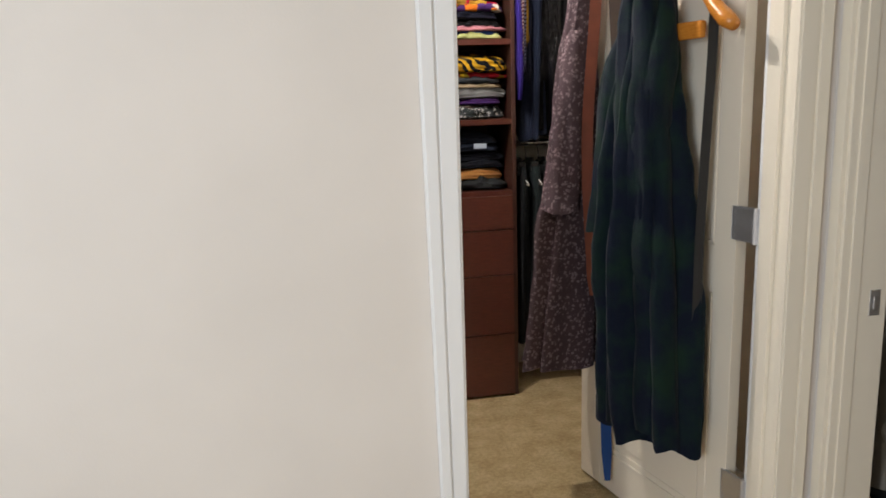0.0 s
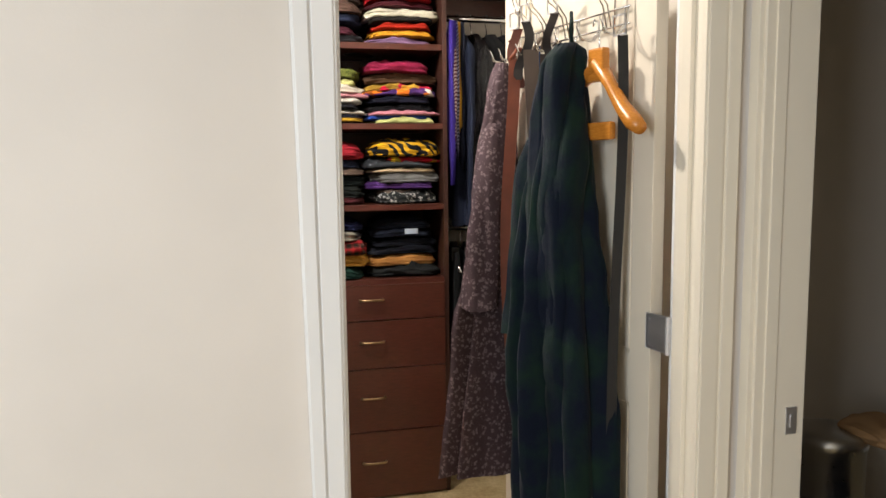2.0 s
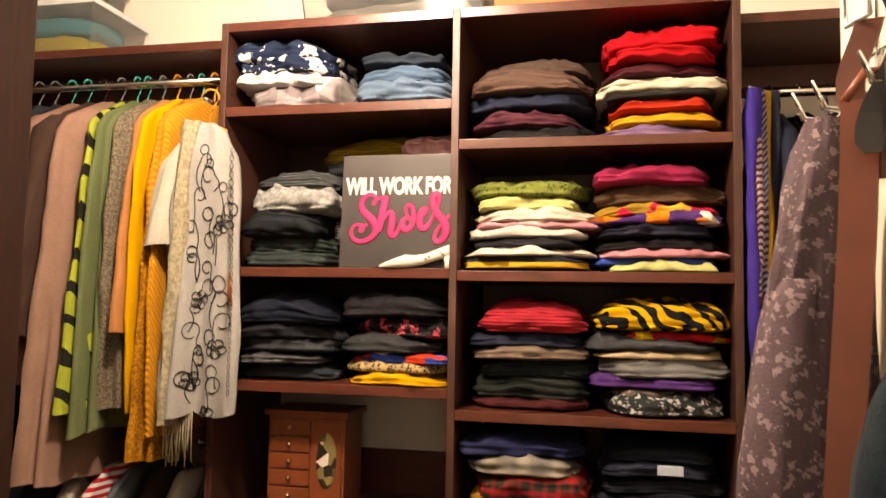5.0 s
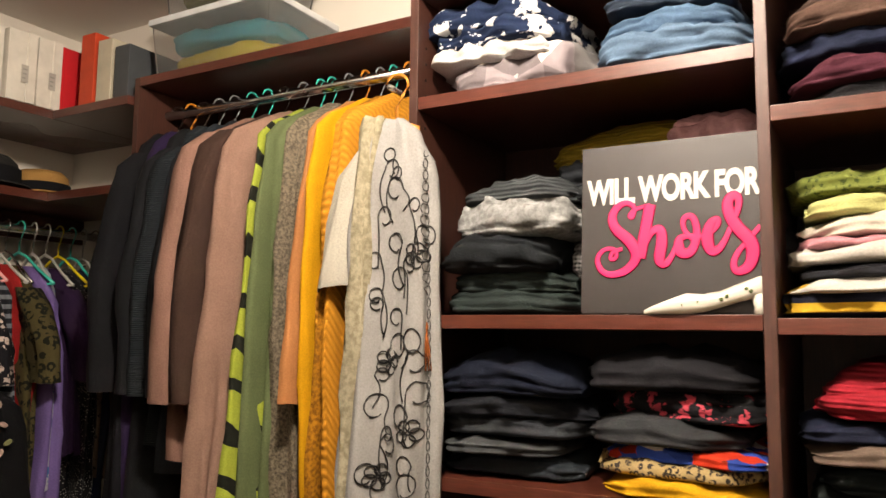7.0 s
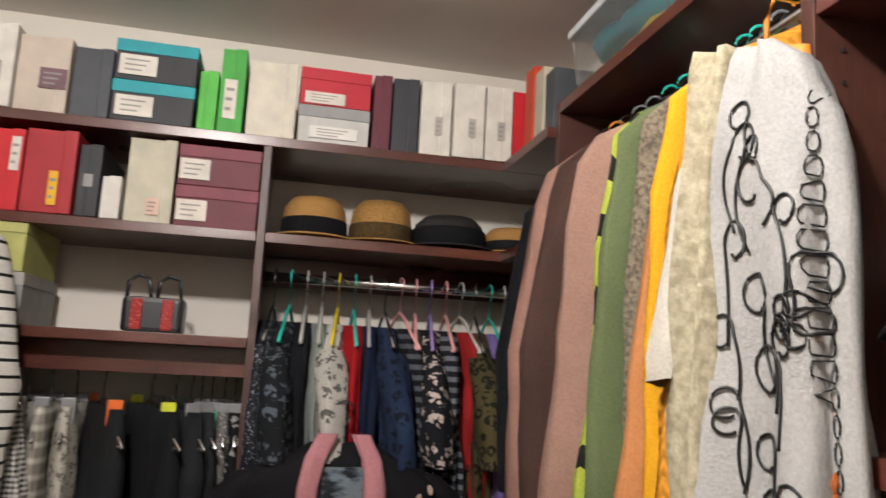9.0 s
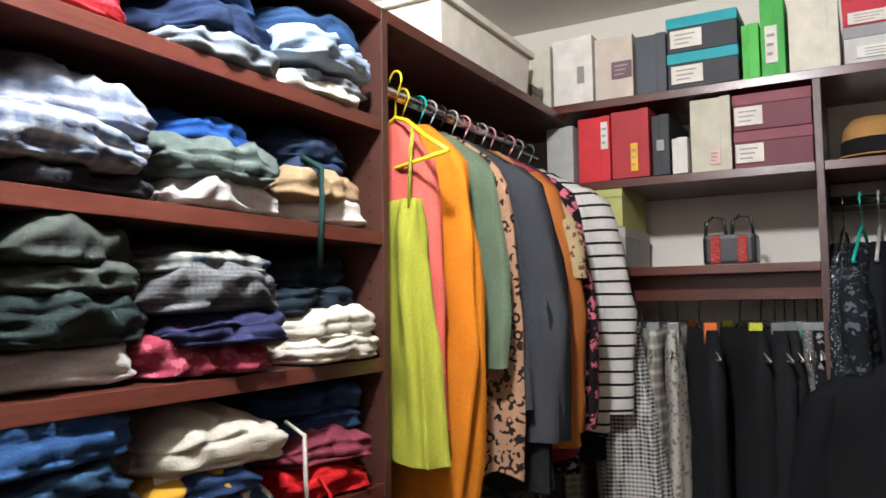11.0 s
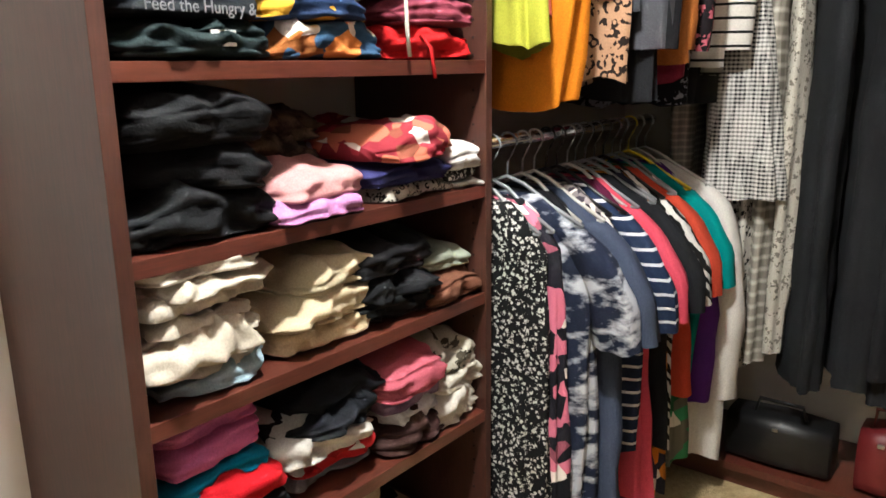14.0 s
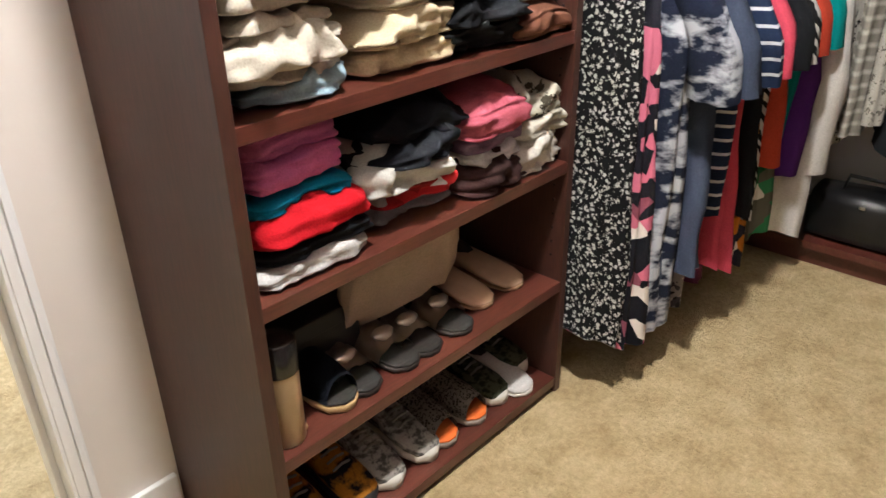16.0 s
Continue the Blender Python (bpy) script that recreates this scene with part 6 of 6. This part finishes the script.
carton(560, 680, ZT + .101, .098, K_, "black shoe box with teal lid stacked on another", (.28, .38, .085, .05, W_), "#16909a")
carton(683, 712, ZT, .15, "#4fae3c", "bright green dotted box on the top shelf")
carton(713, 752, ZT, .215, "#3f9c38", "green shoe box standing on the top shelf", (.45, .4, .03, .1, W_))
carton(756, 832, ZT, .195, "#c9c4b4", "cream shoe box standing on the top shelf")
carton(836, 950, ZT, .095, "#b9b8b4", "silver and white shoe box on the top shelf", (.5, .3, .12, .03, "#d8d6d0"), "#8c8c8c")
carton(836, 950, ZT + .098, .095, "#b0182c", "red shoe box stacked on a silver one", (.35, .2, .1, .03, W_), "#b0182c")
carton(954, 984, ZT, .2, "#5c2030", "burgundy shoe box standing on the top shelf")
carton(986, 1030, ZT, .2, "#2a2c32", "charcoal shoe box standing on the top shelf")
for a, b in ((1032, 1084), (1086, 1138), (1140, 1186)):
    carton(a, b, ZT, .2, "#d0ccc2", "white shoe box standing on the top shelf", (.6, .4, .02, .05, "#a8a49c"))
carton(1188, 1266, ZT, .2, "#c01420", "red shoe box standing on the top shelf", (.75, .65, .022, .08, W_))
carton(1270, 1284, ZT, .19, "#b4b0a4", "narrow beige box on the top shelf", (.5, .6, .012, .06, "#3c2c2c"))
carton(330, 384, ZM, .17, "#9c9c98", "grey shoe box on the middle shelf")
carton(390, 452, ZM, .19, "#b8141e", "red shoe box standing on the middle shelf", (.85, .7, .02, .08, W_))
carton(455, 525, ZM, .195, "#98161f", "dark red shoe box standing on the middle shelf", (.62, .3, .02, .08, "#d8a820"))
carton(528, 560, ZM, .17, "#1c1e24", "black shoe box standing on the middle shelf", (.5, .5, .02, .03, "#909090"))
carton(562, 590, ZM, .10, "#c9c6bf", "small white box on the middle shelf")
carton(592, 661, ZM, .205, "#b8b4a0", "pale olive shoe box standing on the middle shelf", (.6, .2, .03, .04, "#d8b8a8"))
carton(665, 788, ZM, .097, "#5c1c2a", "burgundy shoe box on the middle shelf", (.2, .4, .07, .05, W_), "#6c2434")
carton(665, 788, ZM + .1, .097, "#5c1c2a", "burgundy shoe box stacked on another", (.2, .4, .07, .05, W_), "#6c2434")
carton(392, 476, ZL, .115, "#8c8c86", "grey shoe box on the lower shelf", None, "#9a9a94")
carton(392, 472, ZL + .118, .115, "#a8a860", "pale green shoe box stacked on a grey one", None, "#b0b068")


def hat(y, w, h, straw, band, label, brim=.02, tilt=0):
    pr = [(w * .50, .012), (w * .49, .016), (w * .42, .010), (w * .385, .014), (w * .375, h * .5), (w * .35, h * .8), (w * .27, h), (w * .13, h * .93), (.0005, h * .84)]
    o = tagged(link_bm("hat", lathe(bmesh.new(), pr, 30, 1.05, 1.0), straw, None, "", True), label, "hat", "hats on the shelf")
    o.matrix_world = pose(WF - .15, y, ZM + .0005, 0, tilt, 0)
    part("band", lathe(bmesh.new(), [(w * .386, .015), (w * .391, .02), (w * .386, .015 + brim), (w * .376, .017 + brim)], 30, 1.05, 1.0), band, o, "ribbon hat band", True)
    return o


STRAW = fabric("#c69a5c", "check", "#a87c44", .003)
STRAW2 = fabric("#b98e52", "leopard", "#8a6836", .004)
DKB = fabric("#15161a", "plain")
hat(py(878), .225, .118, STRAW, DKB, "tan straw trilby with a black band on the shelf", .045)
hat(py(990), .22, .125, STRAW2, fabric("#5c4a2c", "leopard", "#2a2014", .004), "tan straw fedora with a woven band on the shelf", .045)
hat(py(1108), .26, .10, fabric("#3c3a38", "check", "#242424", .004), DKB, "dark grey woven hat with a broad black band on the shelf", .05)
hat(py(1222), .21, .085, STRAW, DKB, "straw hat with a black band on the shelf", .03)
# striped wedge-like bag with handles
hb = root("handbag", "black handbag with red sequinned stripes and looped handles", "handbag")
hb.matrix_world = pose(WF - .12, py(645), ZL + .0005)
part("body", box(bmesh.new(), (-.05, -.07, 0), (.05, .07, .085), .012), plastic("bag_black", "#15161c", .35), hb)
for s in (-.035, .035):
    part("stripe", box(bmesh.new(), (.048, s - .013, .006), (.0525, s + .013, .08), .002), fabric("#a82c28", "sequin", "#ff9080"), hb, "red sequinned stripe")
    part("handle", tube(bmesh.new(), [(.03, s - .028, .08), (.03, s - .026, .12), (.03, s - .005, .138), (.03, s + .02, .13), (.03, s + .028, .08)], .005, 8), plastic("bag_black", "#15161c", .35), hb, "", True)
# bags on the base shelf
for y, c, lab, w, h in ((2.75, "#060607", "black leather handbag on the low base shelf", .30, .16), (3.02, "#5c1418", "dark red handbag on the low base shelf", .12, .2), (2.42, "#17181a", "black leather bag on the low base shelf", .2, .16)):
    o = root("handbag", lab, "handbag", "handbags on the base shelf")
    o.matrix_world = pose(WF - .10, y, .083)
    part("body", loft(bmesh.new(), [(-w / 2, .04, .0, h * .8), (-w * .48, .07, 0, h * .95), (0, .08, 0, h), (w * .48, .07, 0, h * .95), (w / 2, .04, 0, h * .8)], 20, .5), plastic("leather_bag" + c, c, .5), o, "", True)
    part("handle", tube(bmesh.new(), [(.02, -w * .25, h * .9), (.03, -w * .2, h * 1.25), (.03, w * .2, h * 1.25), (.02, w * .25, h * .9)], .006, 8), plastic("leather_bag" + c, c, .3), o, "", True)
    part("clasp", box(bmesh.new(), (.078, -.009, h * .80), (.086, .009, h * .86), .003), STEEL, o, "steel clasp")

# ---- tops of the units ----
CLEAR = Mat("clear_tote", 0.1)
CLEAR.b.inputs["Transmission Weight"].default_value = 0.96
CLEAR.b.inputs["IOR"].default_value = 1.2
CLEAR.colour(CLEAR.ramp(CLEAR.noise(.08, 2), [(.3, (.9, .92, .92, 1)), (.7, (.97, .98, .98, 1))]))
CLEAR = CLEAR.m


def bin_bm(lx, ly, h, t=.003, taper=.92):
    bm = bmesh.new()
    def ring(k, z, inset):
        return [bm.verts.new((sx * (lx / 2 * k - inset), sy * (ly / 2 * k - inset), z)) for sx, sy in ((-1, -1), (1, -1), (1, 1), (-1, 1))]
    R = [ring(taper, 0, 0), ring(1, h, 0), ring(1, h, t), ring(taper, t, t)]
    for A, B in zip(R, R[1:]):
        for k in range(4):
            bm.faces.new((A[k], A[(k + 1) % 4], B[(k + 1) % 4], B[k]))
    bm.faces.new(R[0][::-1])
    bm.faces.new(R[-1])
    return bm


def tote_box(x, y, z, lx, ly, h, label, inner, lidc="#c8ccce", ang=0):
    o = tagged(link_bm("storage_tote", bin_bm(lx, ly, h), CLEAR), label, "storage box", "storage boxes on top shelves")
    o.matrix_world = pose(x, y, z + .0005, 0, 0, ang)
    part("lid", box(bmesh.new(), (-lx / 2 - .008, -ly / 2 - .008, h - .006), (lx / 2 + .008, ly / 2 + .008, h + .012), .004), plastic("tote_lid", lidc, .4), o, "pale plastic lid")
    for i, c in enumerate(inner):
        SEED[0] += 1
        q = part("contents", folded_bm(lx * .8, ly * .8, h * .8 / len(inner), 2, .8, .1, SEED[0], 14, 20), fabric(c, "plain"), o, "folded cloth inside", True)
        q.matrix_local = pose(0, 0, .006 + i * h * .8 / len(inner))
    return o


tote_box(-1.16, 3.87, 2.222, .42, .26, .15, "clear plastic storage box of yellow and teal things", ["#c8b83c", "#3c9cae"])
tote_box(-1.19, 3.88, 2.3855, .34, .22, .10, "small clear plastic storage box of tan things stacked on another", ["#a08c5c", "#8c8c4c"])
tote_box(-.02, 3.82, N_TOP, .52, .3, .17, "long clear plastic storage box of pale things", ["#a8a8a4", "#9a9aa0"])
bk = tagged(link_bm("wicker_box", box(bmesh.new(), (-.15, -.14, 0), (.15, .14, .15), .01), wood("wicker", lin("#7a4c28"), lin("#a87040"), .7, .01, (2, 2, 8))), "brown woven box on the unit's top", "box")
bk.matrix_world = pose(.40, 3.80, N_TOP + .0005)
part("lid", box(bmesh.new(), (-.154, -.144, .13), (.154, .144, .165), .008), wood("wicker_lid", lin("#6a4020"), lin("#946038"), .7, .01, (2, 2, 8)), bk)
bk2 = tagged(link_bm("grey_box", box(bmesh.new(), (-.05, -.1, 0), (.05, .1, .1), .006), plastic("box_grey", "#8c8c8a", .5)), "small pale grey box on the unit's top", "box")
bk2.matrix_world = pose(.66, 3.76, N_TOP + .0005)
part("lid", box(bmesh.new(), (-.052, -.102, .085), (.052, .102, .104), .004), plastic("box_white", "#b8b8b4", .5), bk2)
wb = tagged(link_bm("storage_bin", bin_bm(.50, .27, .125, .004, .95), plastic("bin_white", "#cfc9bc", .45)), "long white plastic bin over the blouse rod", "storage box", "storage boxes on top shelves")
wb.matrix_world = pose(-1.25, 2.275, S_TOP + .0005)
part("rim", boxes(((-.262, .13, .112), (.262, .146, .13)), ((-.262, -.146, .112), (.262, -.13, .13)), ((-.262, -.13, .112), (-.246, .13, .13)), ((.246, -.13, .112), (.262, .13, .13)), bevel=.003), plastic("bin_white", "#cfc9bc", .45), wb)
hd = tagged(link_bm("duffel_bag", loft(bmesh.new(), [(-.16, .06, 0, .14), (-.13, .10, 0, .2), (0, .11, 0, .22), (.13, .10, 0, .2), (.16, .06, 0, .14)], 20, .7), fabric("#4a463c", "plain"), None, "", True), "dark olive duffel bag lying on the top shelf", "bag")
hd.matrix_world = pose(-.62, 2.21, S_TOP + .0005, 0, 0, 90)
for x, c, lab, w, h in ((-1.56, "#7c5a38", "brown cardboard box on the top shelf", .1, .17), (-1.67, "#6c6a5c", "grey green box on the top shelf", .08, .08)):
    o = tagged(link_bm("box", box(bmesh.new(), (-w / 2, -.12, 0), (w / 2, .1, h), .003), plastic("carton" + c, c, .7)), lab, "box", "boxes on top shelves")
    o.matrix_world = pose(x, 2.26, S_TOP + .0005)
    part("lid", box(bmesh.new(), (-w / 2 - .002, -.122, h - .02), (w / 2 + .002, .102, h + .002), .002), plastic("carton" + c, c, .7), o)
for i, (c, lab) in enumerate((("#b83c1c", "orange red box standing on the corner shelf"), ("#b4ac98", "beige box standing on the corner shelf"), ("#3c4044", "dark grey box standing on the corner shelf"))):
    o = tagged(link_bm("box", box(bmesh.new(), (-.03, -.13, 0), (.03, .13, .22 - .03 * i), .002), plastic("spine" + c, c, .6)), lab, "box", "boxes on top shelves")
    o.matrix_world = pose(WF + .10 + i * .075, 3.86, 2.1725)

# ---- side room ----
can = tagged(link_bm("pedal_bin", lathe(bmesh.new(), [(.0005, 0), (.108, 0), (.112, .02), (.107, .03), (.107, .52), (.112, .53), (.112, .545)], 32), STEEL, None, "", True), "brushed steel pedal bin standing in the side room", "bin")
can.matrix_world = pose(1.765, 2.48, 0)
part("lid", lathe(bmesh.new(), [(.116, .545), (.116, .557), (.10, .575), (.05, .59), (.0005, .592)], 32), STEEL, can, "", True)
part("base_band", lathe(bmesh.new(), [(.115, .0), (.117, .03), (.108, .034)], 32), plastic("bin_base", "#151515", .5), can, "black plastic base band", True)
bd2 = tagged(link_bm("paper_bag", folded_bm(.30, .18, .05, 2, .9, .2, 61), paint("kraft", lin("#a07a50"), .8, .15), None, "", True), "crumpled brown paper lying over the bin", "paper bag")
bd2.matrix_world = pose(1.93, 2.44, .535, 6, 8, 20)
tub = root("laundry_tub", "white tub heaped with black cloth on the floor", "laundry tub")
tub.matrix_world = pose(1.70, 2.14, 0)
part("shell", lathe(bmesh.new(), [(.0005, 0), (.15, 0), (.19, .30), (.205, .31), (.205, .322), (.19, .325), (.18, .30), (.0005, .28)], 34), plastic("tub_white", "#c4c2bc", .45), tub, "white plastic tub", True)
b = bmesh.new()
drape(b, [(.455, .02, .0, .05, .04), (.43, .01, 0, .11, .09), (.38, 0, 0, .16, .14), (.315, 0, 0, .182, .18)], 48, 14, 9, .12, 71, 1.0, .0)
part("cloth_heap", b, fabric("#131318", "plain"), tub, "heap of black cloth", True)
for x, y, zb, c, lab in ((1.62, 2.07, .33, "#2030a0", "white spray bottle with a blue trigger"), (1.78, 2.10, .32, "#187848", "white spray bottle with a green trigger")):
    o = tagged(link_bm("spray_bottle", lathe(bmesh.new(), [(.0005, 0), (.035, 0), (.037, .06), (.026, .09), (.013, .11), (.013, .125)], 18), plastic("bottle", "#b8beb8", .4), None, "", True), lab + " standing in the heaped tub", "spray bottle", "spray bottles")
    o.matrix_world = pose(x, y, zb, 0, 6, 30)
    part("trigger", boxes(((-.016, -.016, .125), (.016, .016, .145)), ((-.045, -.012, .145), (.026, .012, .175)), ((-.036, -.005, .105), (-.027, .005, .145)), bevel=.004), plastic("trigger" + c, c, .35), o, "coloured plastic trigger")

# ceiling light of the closet
cl = root("ceiling_light", "round white flush ceiling light of the closet", "ceiling light")
cl.matrix_world = pose(LAMP_AT[0], LAMP_AT[1], 0)
part("base_plate", lathe(bmesh.new(), [(.0005, CEIL_Z - .002), (.26, CEIL_Z - .002), (.26, CEIL_Z - .03), (.245, CEIL_Z - .032), (.245, CEIL_Z - .012), (.0005, CEIL_Z - .012)], 36), TRIM, cl, "", True)
# window of the hall
structure("window_1", boxes(((-2.17, -1.1, 0.85), (-2.13, -1.05, 2.05)), ((-2.17, -0.05, 0.85), (-2.13, 0.0, 2.05)), ((-2.17, -1.05, 0.85), (-2.13, -0.05, 0.9)), ((-2.17, -1.05, 2.0), (-2.13, -0.05, 2.05)), ((-2.17, -1.05, 1.43), (-2.13, -0.05, 1.47)), bevel=.003), TRIM, "white framed hall window", "window")

# rows of shelf-pin holes along the panels' inner faces
HOLE = plastic("pin_hole", "#0a0706", .8)


def pin_holes(x, ys, z0, z1, side, unit):
    bm = bmesh.new()
    n = int((z1 - z0) / .032)
    for y in ys:
        for i in range(n):
            tube(bm, [(x, y, z0 + i * .032), (x + side * .0012, y, z0 + i * .032)], .0028, 6)
    tagged(part("pin_holes", bm, HOLE, unit), "small dark shelf-pin holes in the panel", kind="stuff")


pin_holes(SXL + T / 2, (SF - .03,), .35, 2.05, 1, su)
pin_holes(NXL + T / 2 - .0006, (NF + .03,), 1.05, 2.15, 1, left_unit)
